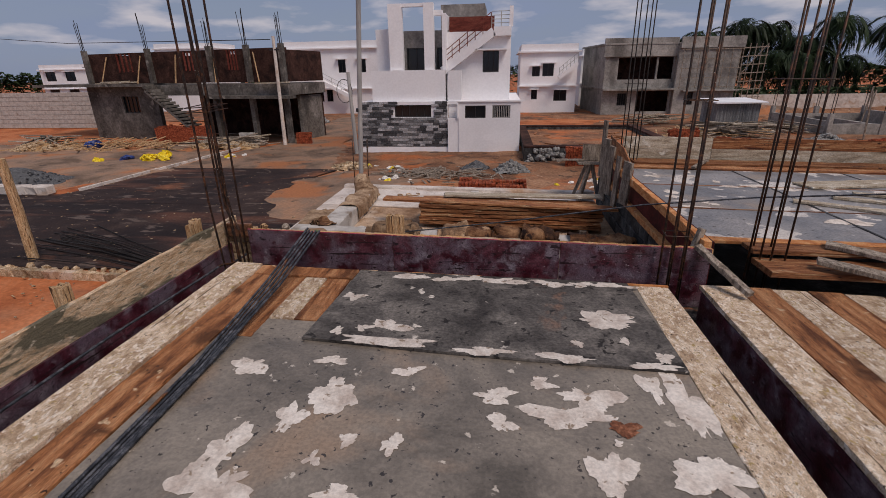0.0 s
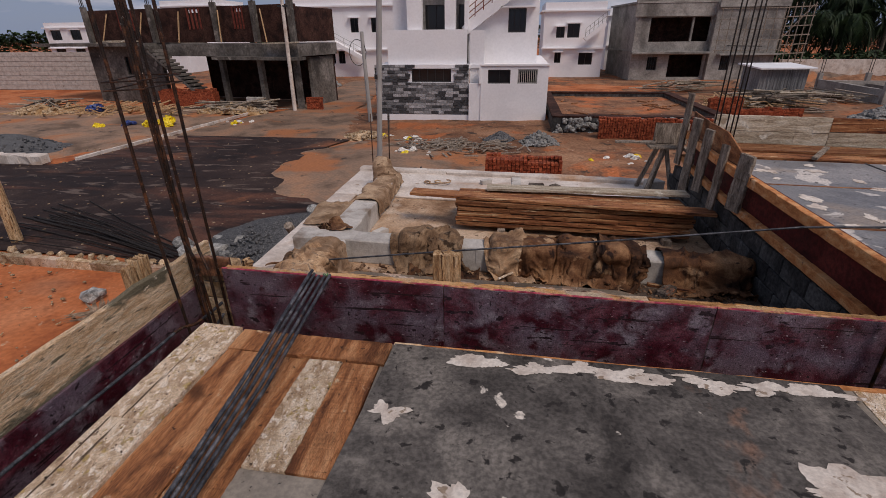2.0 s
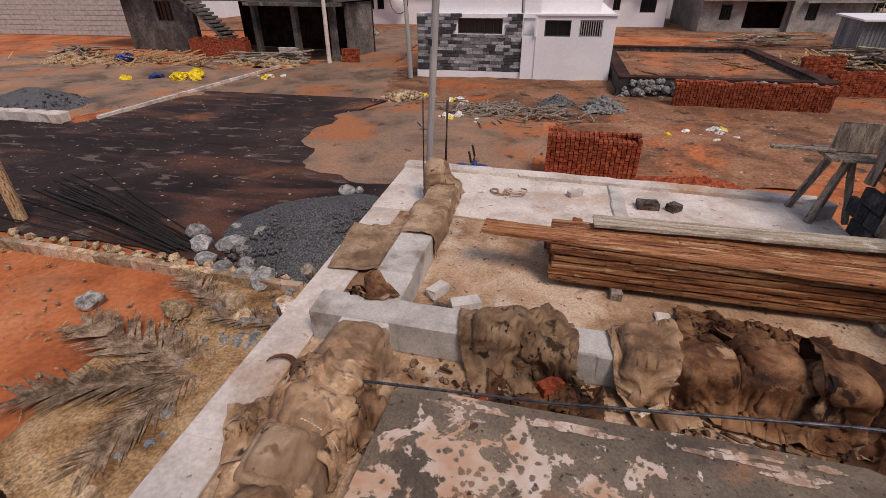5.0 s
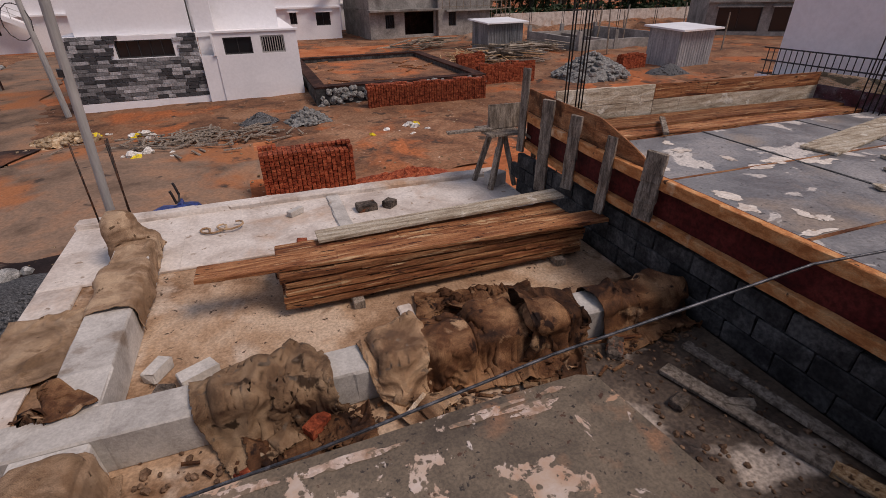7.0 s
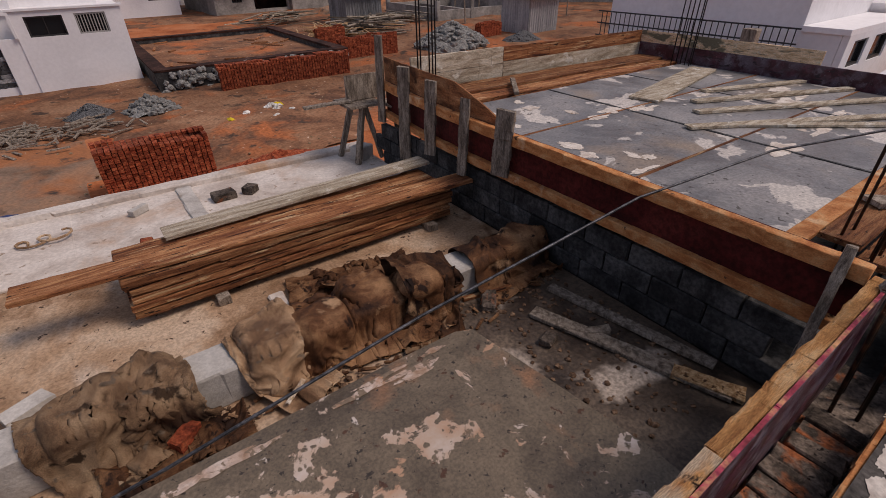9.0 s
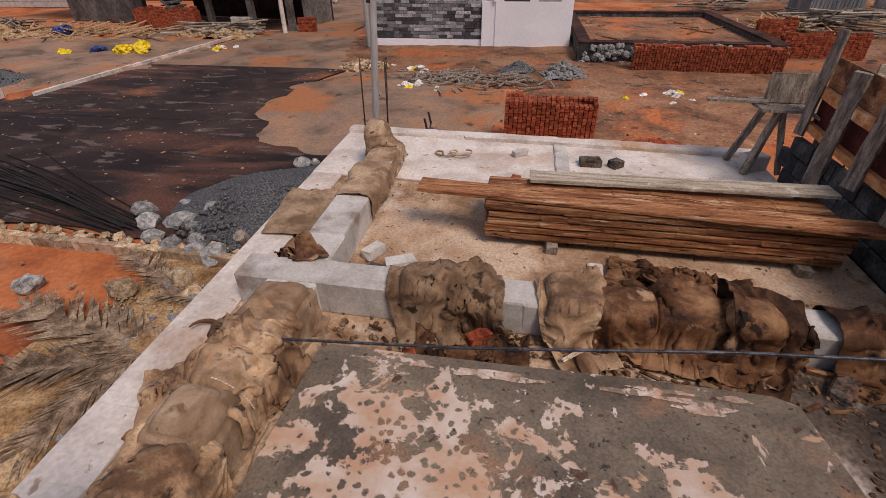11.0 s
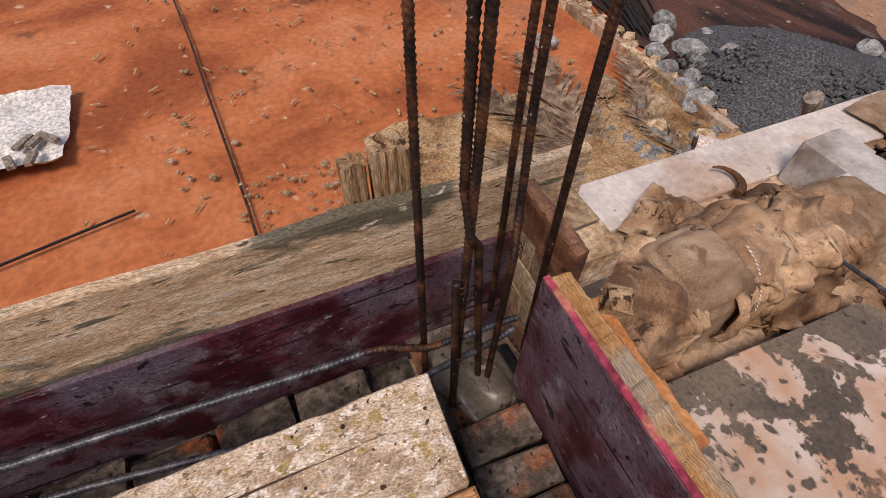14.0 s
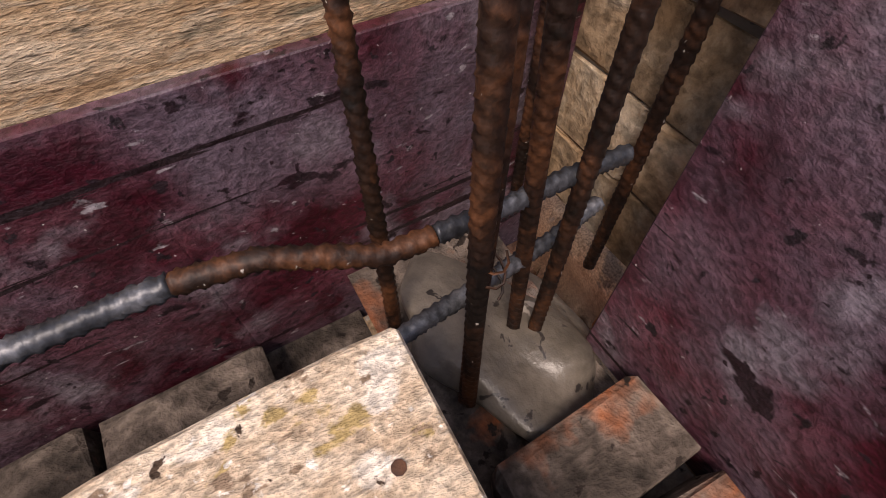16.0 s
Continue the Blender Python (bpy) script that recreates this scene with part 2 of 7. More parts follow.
def crusted(m, middle, size, flecks=0.6):
    """A torn crust of pale cement round a middle, pitted with dark drops, over a surface's own colour."""
    n, l = m.node_tree.nodes, m.node_tree.links
    b = n["Principled BSDF"]
    under = b.inputs["Base Color"].links[0].from_socket
    co = n.new("ShaderNodeTexCoord")

    def node(kind, **kw):
        q = n.new(kind)
        for k, v in kw.items():
            q.inputs[k].default_value = v
        return q

    def math_(op, a, c):
        q = n.new("ShaderNodeMath")
        q.operation = op
        for i, v in enumerate((a, c)):
            if isinstance(v, float):
                q.inputs[i].default_value = v
            else:
                l.new(v, q.inputs[i])
        return q.outputs[0]

    def step(v, lo, hi):
        q = node("ShaderNodeMapRange", **{"From Min": lo, "From Max": hi})
        l.new(v, q.inputs["Value"])
        return q.outputs[0]

    def nz(scale, detail=5.0, rough=0.6, distortion=0.3):
        q = node("ShaderNodeTexNoise", Scale=scale, Detail=detail, Roughness=rough, Distortion=distortion)
        l.new(co.outputs["Object"], q.inputs["Vector"])
        return q.outputs["Fac"]

    sub = n.new("ShaderNodeVectorMath")
    sub.operation = "SUBTRACT"
    sub.inputs[1].default_value = middle
    l.new(co.outputs["Object"], sub.inputs[0])
    div = n.new("ShaderNodeVectorMath")
    div.operation = "DIVIDE"
    div.inputs[1].default_value = size
    l.new(sub.outputs[0], div.inputs[0])
    ln = n.new("ShaderNodeVectorMath")
    ln.operation = "LENGTH"
    l.new(div.outputs[0], ln.inputs[0])
    fall = math_("SUBTRACT", 1.0, ln.outputs["Value"])
    ragged = math_("MULTIPLY", math_("SUBTRACT", nz(3.2, 7.0, 0.65), 0.5), 4.2)
    body = step(math_("ADD", fall, ragged), 0.25, 0.33)
    loose = step(nz(3.6, 6.0, 0.62, 0.6), flecks, flecks + 0.02)
    mask = math_("MAXIMUM", body, loose)
    cell = node("ShaderNodeTexVoronoi", Scale=17.0, Randomness=1.0)
    warp = n.new("ShaderNodeMixRGB")
    warp.inputs["Fac"].default_value = 0.06
    wn_ = node("ShaderNodeTexNoise", Scale=14.0, Detail=3.0)
    l.new(co.outputs["Object"], wn_.inputs["Vector"])
    l.new(co.outputs["Object"], warp.inputs["Color1"])
    l.new(wn_.outputs["Color"], warp.inputs["Color2"])
    l.new(warp.outputs[0], cell.inputs["Vector"])
    pits = step(math_("SUBTRACT", cell.outputs["Distance"], math_("MULTIPLY", nz(4.0, 6.0, 0.7), 0.8)), -0.14, -0.04)
    mask = math_("MULTIPLY", mask, pits)
    ramp = n.new("ShaderNodeValToRGB")
    e = ramp.color_ramp.elements
    e[0].position, e[1].position = 0.38, 0.62
    e[0].color, e[1].color = (0.5, 0.3, 0.19, 1), (0.66, 0.58, 0.53, 1)
    x = e.new(0.5)
    x.color = (0.56, 0.43, 0.34, 1)
    l.new(nz(2.4), ramp.inputs["Fac"])
    mix = n.new("ShaderNodeMixRGB")
    l.new(mask, mix.inputs["Fac"])
    l.new(under, mix.inputs["Color1"])
    l.new(ramp.outputs[0], mix.inputs["Color2"])
    l.new(mix.outputs[0], b.inputs["Base Color"])


crusted(SHEET_RUST, (-1.45, 4.95, -0.68), (0.85, 0.7, 5.0), 0.585)
SHEET_BLUE = surface("pale_grey_sheet", [(0.13, 0.125, 0.125), (0.22, 0.215, 0.215), (0.3, 0.285, 0.28)], 1.2, rough=0.45, bump=0.2, fine=40,
                     spots=[((0.3, 0.24, 0.19), 0.7, 0.57, 0.1), ((0.6, 0.55, 0.5), 1.6, 0.575, 0.015), ((0.07, 0.06, 0.055), 18, 0.64, 0.03)], wet=(0.35, 0.65), grainy=0.2)
CEMENT = surface("pale_cement", [(0.46, 0.39, 0.34), (0.6, 0.535, 0.48), (0.68, 0.62, 0.565)], 2, rough=0.85, bump=0.25, fine=30,
                 spots=[((0.46, 0.3, 0.2), 0.8, 0.57, 0.12), ((0.33, 0.25, 0.19), 9, 0.64, 0.05)], grainy=0.1)
CEMENT_MUD = surface("muddy_cement_floor", [(0.24, 0.14, 0.08), (0.42, 0.28, 0.18), (0.54, 0.41, 0.3)], 1.2, rough=0.85, bump=0.25, fine=45, grainy=0.2,
                     spots=[((0.58, 0.48, 0.39), 1.8, 0.56, 0.16), ((0.18, 0.095, 0.05), 2.1, 0.6, 0.1), ((0.08, 0.05, 0.035), 14, 0.64, 0.04)])
WET_FLOOR = surface("wet_grit_floor", [(0.03, 0.02, 0.015), (0.085, 0.06, 0.043), (0.17, 0.125, 0.09)], 1.0, rough=0.5, bump=0.6, fine=35,
                    spots=[((0.42, 0.35, 0.29), 0.75, 0.57, 0.04)], wet=(0.35, 0.75))
BLOCK = surface("grey_concrete_block", [(0.36, 0.33, 0.3), (0.47, 0.44, 0.405), (0.56, 0.53, 0.49)], 3, rough=0.9, bump=0.3, fine=50, grainy=0.1,
                spots=[((0.25, 0.2, 0.16), 2.4, 0.62, 0.1)])
# Near-black tone puts the shade below the decks into the block colour.
BLOCK_DARK = surface("dark_block_with_shade", [(0.02, 0.02, 0.021), (0.045, 0.045, 0.046), (0.1, 0.1, 0.1)], 3, rough=0.7, bump=0.5, fine=30)
BRICK = surface("red_brick", [(0.12, 0.024, 0.012), (0.27, 0.058, 0.026), (0.38, 0.11, 0.05)], 9, rough=0.9, bump=0.5, fine=50, vary=0.3)
BRICK_GREY = surface("cement_covered_brick", [(0.04, 0.032, 0.026), (0.105, 0.082, 0.067), (0.2, 0.16, 0.13)], 9, rough=0.85, bump=0.8, fine=45,
                     spots=[((0.26, 0.085, 0.035), 5, 0.57, 0.08), ((0.03, 0.022, 0.018), 30, 0.62, 0.03)], vary=0.25)
JUTE = surface("worn_jute_sacking", [(0.11, 0.06, 0.034), (0.29, 0.18, 0.105), (0.46, 0.32, 0.2)], 3.0, rough=0.95, bump=0.2, fine=230,
               spots=[((0.1, 0.06, 0.038), 2.1, 0.57, 0.07), ((0.54, 0.4, 0.27), 3.0, 0.61, 0.08), ((0.06, 0.035, 0.02), 6, 0.62, 0.05), ((0.17, 0.125, 0.09), 12, 0.61, 0.05)], vary=0.28, grainy=0.4)
JUTE_DARK = surface("wet_brown_sacking", [(0.022, 0.009, 0.005), (0.105, 0.045, 0.02), (0.26, 0.14, 0.07)], 2.6, rough=0.75, bump=0.2, fine=230, grainy=0.4, vary=0.25,
                    spots=[((0.34, 0.21, 0.12), 3.5, 0.6, 0.06), ((0.02, 0.009, 0.006), 7, 0.61, 0.05)])
JUTE_PALE = surface("dry_pale_sacking", [(0.17, 0.105, 0.062), (0.29, 0.19, 0.12), (0.43, 0.305, 0.2)], 3.5, rough=0.95, bump=0.2, fine=230, grainy=0.4, vary=0.15,
                    spots=[((0.2, 0.12, 0.07), 4, 0.6, 0.06), ((0.1, 0.06, 0.035), 13, 0.65, 0.04)])
REBAR = surface("rusty_rebar_steel", [(0.01, 0.006, 0.004), (0.03, 0.013, 0.007), (0.115, 0.044, 0.018)], 14, rough=0.55, bump=0.1, fine=120, metallic=0.3,
                spots=[((0.4, 0.36, 0.32), 60, 0.69, 0.02)])
REBAR_NEW = surface("grey_rebar_steel", [(0.025, 0.026, 0.031), (0.06, 0.063, 0.072), (0.15, 0.152, 0.165)], 14, rough=0.42, bump=0.06, fine=120, metallic=0.35,
                    spots=[((0.2, 0.08, 0.03), 2.5, 0.63, 0.05)])
REBAR_FAR = surface("dark_rebar", [(0.02, 0.017, 0.016), (0.04, 0.033, 0.03)], 8, rough=0.7, bump=0.2, fine=60, metallic=0.3)
STONE = surface("broken_granite", [(0.13, 0.13, 0.125), (0.26, 0.26, 0.25), (0.42, 0.41, 0.39)], 9, rough=0.85, bump=0.6, fine=60, vary=0.3)
STONE_TAN = surface("tan_rubble_stone", [(0.24, 0.15, 0.08), (0.4, 0.28, 0.17), (0.52, 0.42, 0.3)], 7, rough=0.9, bump=0.5, fine=50, vary=0.35)
GRAVEL = surface("blue_grey_gravel", [(0.03, 0.031, 0.033), (0.085, 0.087, 0.091), (0.19, 0.19, 0.192)], 26, rough=0.9, bump=0.9, fine=80)
WHITE = surface("white_house_paint", [(0.78, 0.775, 0.79), (0.85, 0.845, 0.86), (0.87, 0.865, 0.875)], 0.3, rough=0.7, bump=0.05, fine=8, grainy=0.03,
                spots=[((0.62, 0.58, 0.57), 0.25, 0.63, 0.15, (1, 1, 0.3))], vary=0.03)
PLASTER = surface("bare_cement_plaster", [(0.17, 0.16, 0.15), (0.28, 0.265, 0.245), (0.37, 0.35, 0.325)], 0.5, rough=0.95, bump=0.3, fine=6, grainy=0.15,
                  spots=[((0.13, 0.12, 0.11), 0.3, 0.56, 0.15, (1, 1, 0.3))], vary=0.06)
PLASTER_RAW = surface("damp_raw_plaster", [(0.065, 0.058, 0.052), (0.12, 0.108, 0.096), (0.2, 0.182, 0.165)], 0.7, rough=0.95, bump=0.4, fine=6, grainy=0.25,
                      spots=[((0.05, 0.044, 0.04), 0.4, 0.56, 0.12, (1, 1, 0.3)), ((0.26, 0.235, 0.21), 1.2, 0.62, 0.06)], vary=0.15)
# Serves dark brick, and stands in for shade on walls deep in rooms.
DARK_ROOM = surface("dark_brick_and_room_shade", [(0.02, 0.01, 0.008), (0.045, 0.02, 0.015), (0.075, 0.036, 0.027)], 1.5, rough=0.95, bump=0.2, fine=12)
ROOF_RED = surface("maroon_tile_cladding", [(0.1, 0.022, 0.016), (0.16, 0.038, 0.026), (0.2, 0.06, 0.04)], 0.8, (1, 1, 6), 0.8, 0.2, 12)
FRAME_DARK = surface("dark_window_frame", [(0.015, 0.015, 0.016), (0.03, 0.028, 0.028)], 3, rough=0.5, bump=0.1, fine=20)
METAL_SHEET = surface("galvanised_sheet", [(0.25, 0.26, 0.27), (0.36, 0.37, 0.38), (0.45, 0.46, 0.47)], 0.6, (8, 8, 0.5), 0.55, 0.2, 14, metallic=0.3)
ROOF_WHITE = surface("white_tin_roof", [(0.75, 0.76, 0.78), (0.85, 0.86, 0.87)], 0.6, rough=0.5, bump=0.1, fine=9, grainy=0.05)
CLAD = [surface("cladding_stone_" + k, [tuple(c * 0.75 for c in v), v, tuple(min(1, c * 1.2) for c in v)], 1.5, rough=0.85, bump=0.4, fine=14, vary=0.2)
        for k, v in (("pale", (0.36, 0.36, 0.37)), ("mid", (0.17, 0.17, 0.175)), ("dark", (0.06, 0.06, 0.064)))]
YELLOW = surface("yellow_plastic_sack", [(0.55, 0.38, 0.01), (0.75, 0.55, 0.02), (0.8, 0.65, 0.1)], 2, rough=0.6, bump=0.4, fine=20)
PAPER = surface("pale_litter", [(0.5, 0.48, 0.44), (0.68, 0.65, 0.6), (0.75, 0.72, 0.68)], 3, rough=0.85, bump=0.3, fine=20)
BLUE = surface("blue_tarpaulin", [(0.01, 0.025, 0.1), (0.02, 0.045, 0.2), (0.05, 0.09, 0.3)], 3, rough=0.5, bump=0.4, fine=20)
FROND_DRY = surface("dry_palm_frond", [(0.07, 0.045, 0.028), (0.17, 0.115, 0.075), (0.3, 0.22, 0.15)], 5, rough=0.9, bump=0.3, fine=50, vary=0.3)
LEAF = surface("palm_green", [(0.008, 0.018, 0.008), (0.018, 0.036, 0.013), (0.035, 0.055, 0.02)], 2, rough=0.6, bump=0.1, fine=10, vary=0.3)
YARD = surface("brown_churned_soil", [(0.12, 0.06, 0.038), (0.24, 0.115, 0.063), (0.33, 0.18, 0.105)], 0.5, rough=0.95, bump=0.7, fine=10, grainy=0.25,
               spots=[((0.42, 0.135, 0.052), 0.3, 0.55, 0.08), ((0.48, 0.38, 0.3), 5, 0.68, 0.03), ((0.08, 0.05, 0.036), 1.5, 0.6, 0.06)])
EARTH_DARK = surface("wet_brown_grit", [(0.05, 0.028, 0.018), (0.12, 0.07, 0.043), (0.22, 0.14, 0.09)], 9, rough=0.8, bump=0.4, fine=50, vary=0.3)
RAIL = surface("weathered_shutter_rail", [(0.3, 0.125, 0.045), (0.54, 0.27, 0.1), (0.66, 0.42, 0.22)], 4, (0.6, 4, 4), 0.85, 0.8, 80,
               [((0.48, 0.37, 0.26), 2.5, 0.56, 0.06, (0.7, 1, 1)), ((0.06, 0.035, 0.022), 14, 0.63, 0.03, (0.5, 2, 2))], grainy=0.3)
BUSH = surface("far_green_trees", [(0.012, 0.025, 0.01), (0.03, 0.055, 0.02), (0.06, 0.085, 0.03)], 0.4, rough=0.8, bump=0.2, fine=3, vary=0.3)
SHED_GREY = surface("dull_grey_tin", [(0.1, 0.105, 0.11), (0.17, 0.178, 0.185), (0.25, 0.26, 0.27)], 0.6, (8, 8, 0.5), 0.6, 0.2, 14, metallic=0.3)
WEED = surface("weed_green", [(0.04, 0.07, 0.015), (0.09, 0.13, 0.03), (0.16, 0.18, 0.06)], 3, rough=0.7, bump=0.1, fine=10, vary=0.3)
BARK = surface("palm_bark", [(0.08, 0.065, 0.05), (0.16, 0.135, 0.11)], 3, rough=0.95, bump=0.5, fine=14)
POLE_CEMENT = surface("grey_pole_paint", [(0.3, 0.3, 0.29), (0.36, 0.355, 0.34), (0.42, 0.41, 0.39)], 2, (1, 1, 0.2), 0.5, 0.1, 20, grainy=0.1)
PVC = surface("pale_clay_pipe", [(0.5, 0.42, 0.36), (0.62, 0.54, 0.47)], 5, rough=0.6, bump=0.1, fine=30)

# ---- building helpers ----
FALL = 0.02
SITE = [True]
GROUND = -3.3


def settle(bm):
    """The formwork falls slightly towards +x."""
    if SITE[0]:
        for v in bm.verts:
            v.co.z -= FALL * (v.co.x + 2.4)


def mesh_of(name, bm, material, smooth=False):
    settle(bm)
    bmesh.ops.recalc_face_normals(bm, faces=bm.faces)
    me = bpy.data.meshes.new(name)
    bm.to_mesh(me)
    bm.free()
    for m in material if isinstance(material, (list, tuple)) else [material]:
        me.materials.append(m)
    if smooth:
        me.shade_smooth()
    return me


def solid(name, bm, material, label="", category="", group="", kind="", smooth=False):
    """A thing of one mesh."""
    return tagged(new(name, mesh_of(name, bm, material, smooth)), label, category, group, kind)


def thing(name, at, label, category, group="", kind=""):
    """An Empty at the base of a thing."""
    e = new(name)
    e.location = at
    e.empty_display_size = 0.05
    return tagged(e, label, category, group, kind)


def part(name, bm, material, parent, label="", smooth=False):
    ob = new(name, mesh_of(name, bm, material, smooth))
    ob.parent = parent
    if parent.data is None:
        ob.matrix_parent_inverse = Matrix.Translation(parent.location).inverted()
    return tagged(ob, label)


def box(x0, x1, y0, y1, z0, z1, bm=None, rough=0.0, bevel=0.0, turn=None, cuts=0, mat=0):
    """A box, with uneven corners and bevelled edges; turn: a matrix about its middle."""
    b = bmesh.new()
    r = bmesh.ops.create_cube(b, size=1.0)
    if cuts:
        d = (x1 - x0, y1 - y0, z1 - z0)
        k = d.index(max(d))
        bmesh.ops.subdivide_edges(b, edges=[e for e in b.edges if abs((e.verts[0].co - e.verts[1].co)[k]) > 0.5], cuts=cuts)
    c = Vector(((x0 + x1) / 2, (y0 + y1) / 2, (z0 + z1) / 2))
    for v in b.verts:
        v.co = Vector((v.co.x * (x1 - x0), v.co.y * (y1 - y0), v.co.z * (z1 - z0)))
    if bevel:
        bmesh.ops.bevel(b, geom=list(b.edges), offset=bevel, segments=1, affect="EDGES")
    for v in b.verts:
        if rough:
            v.co += Vector((random.uniform(-rough, rough), random.uniform(-rough, rough), random.uniform(-rough, rough)))
        if turn:
            v.co = turn @ v.co
        v.co += c
    for f in b.faces:
        f.material_index = mat
    if bm is None:
        return b
    me = bpy.data.meshes.new("t")
    b.to_mesh(me)
    b.free()
    bm.from_mesh(me)
    bpy.data.meshes.remove(me)
    return bm


def beam(a, b, w, h, bm=None, rough=0.003, bevel=0.004, spin=0.0, cuts=3):
    """A squared timber from a to b."""
    a, b = Vector(a), Vector(b)
    d = b - a
    q = d.to_track_quat("X", "Z").to_matrix().to_4x4() @ pose(0, 0, 0, spin)
    m = (a + b) / 2
    k = d.length / 2
    made = box(-k, k, -w / 2, w / 2, -h / 2, h / 2, None, rough, bevel, None, cuts)
    for v in made.verts:
        v.co = q @ v.co + m
    if bm is None:
        return made
    me = bpy.data.meshes.new("t")
    made.to_mesh(me)
    made.free()
    bm.from_mesh(me)
    bpy.data.meshes.remove(me)
    return bm


def tube(points, r, sides=8, bm=None, ribs=False, taper=1.0):
    """A round bar along points; ribs: with the slanting ribs of reinforcing steel."""
    bm = bm or bmesh.new()
    pts = [Vector(p) for p in points]
    if ribs:
        fine, step = [], 0.003
        for a, b in zip(pts, pts[1:]):
            k = max(2, int((b - a).length / step))
            fine += [a.lerp(b, i / k) for i in range(k)]
        fine.append(pts[-1])
        pts = fine
    rings = []
    side = None
    s = 0.0
    for i, p in enumerate(pts):
        d = (pts[min(i + 1, len(pts) - 1)] - pts[max(i - 1, 0)]).normalized()
        if side is None:
            side = d.orthogonal().normalized()
        side = (side - d * side.dot(d)).normalized()
        up = d.cross(side)
        s += (pts[i] - pts[i - 1]).length if i else 0
        ring = []
        for k in range(sides):
            a = 2 * math.pi * k / sides
            rr = r * (1 + (taper - 1) * i / max(1, len(pts) - 1))
            if ribs:
                ph = (s + 0.016 * ((a % math.pi) / math.pi)) / 0.0125 % 1.0
                rr *= 1.24 if (ph < 0.34 and abs(math.cos(a)) < 0.95) else (1.08 if abs(math.cos(a)) > 0.95 else 1.0)
            ring.append(bm.verts.new(p + side * math.cos(a) * rr + up * math.sin(a) * rr))
        rings.append(ring)
    for a, b in zip(rings, rings[1:]):
        for k in range(sides):
            bm.faces.new((a[k], a[(k + 1) % sides], b[(k + 1) % sides], b[k]))
    bm.faces.new(rings[0][::-1])
    bm.faces.new(rings[-1])
    return bm


def stone_at(p, r, bm=None, squash=0.75, sub=1):
    b = bmesh.new()
    bmesh.ops.create_icosphere(b, subdivisions=sub, radius=1.0)
    seed = Vector((random.random() * 50, random.random() * 50, random.random() * 50))
    sx, sy = random.uniform(0.8, 1.25), random.uniform(0.75, 1.15)
    q = Euler((random.uniform(-0.4, 0.4), random.uniform(-0.4, 0.4), random.uniform(0, 6.28))).to_matrix()
    for v in b.verts:
        v.co *= 1 + 0.45 * noise.noise(v.co * 1.3 + seed)
        v.co = q @ Vector((v.co.x * r * sx, v.co.y * r * sy, v.co.z * r * squash)) + Vector(p)
    if bm is None:
        return b
    me = bpy.data.meshes.new("t")
    b.to_mesh(me)
    b.free()
    bm.from_mesh(me)
    bpy.data.meshes.remove(me)
    return bm


def patch(outline, z, bm=None, wobble=0.0, step=0.5, thick=0.0):
    """A flat polygon with an uneven edge."""
    bm = bm or bmesh.new()
    pts = []
    for (ax, ay), (bx, by) in zip(outline, outline[1:] + outline[:1]):
        k = max(1, int(math.hypot(bx - ax, by - ay) / step)) if wobble else 1
        for i in range(k):
            x, y = ax + (bx - ax) * i / k, ay + (by - ay) * i / k
            if wobble:
                x += wobble * noise.noise((x * 0.9, y * 0.9, 3.1)) * 2
                y += wobble * noise.noise((x * 0.9, y * 0.9, 9.4)) * 2
            pts.append((x, y))
    top = [bm.verts.new((x, y, z)) for x, y in pts]
    f = bm.faces.new(top)
    if thick:
        low = [bm.verts.new((x, y, z - thick)) for x, y in pts]
        for i in range(len(pts)):
            j = (i + 1) % len(pts)
            bm.faces.new((top[i], low[i], low[j], top[j]))
        bm.faces.new(low[::-1])
    bmesh.ops.triangulate(bm, faces=[f])
    return bm


def heap(cx, cy, rx, ry, h, z, n=26, rough=0.25, freq=1.4):
    """A loose mound with an uneven foot."""
    bm = bmesh.new()
    grid = []
    for i in range(n + 1):
        row = []
        for j in range(n + 1):
            u, v = 2 * i / n - 1, 2 * j / n - 1
            d = math.hypot(u, v)
            x, y = cx + u * rx, cy + v * ry
            w = 1 + 0.35 * noise.noise((x * 0.9, y * 0.9, cx))
            t = max(0.0, 1 - d / w)
            zz = z + h * (t ** 0.85) * (1 + rough * noise.noise((x * freq, y * freq, 2.0)))
            if t <= 0:
                zz = z - 0.06
            row.append(bm.verts.new((x, y, zz)))
        grid.append(row)
    for i in range(n):
        for j in range(n):
            bm.faces.new((grid[i][j], grid[i + 1][j], grid[i + 1][j + 1], grid[i][j + 1]))
    return bm


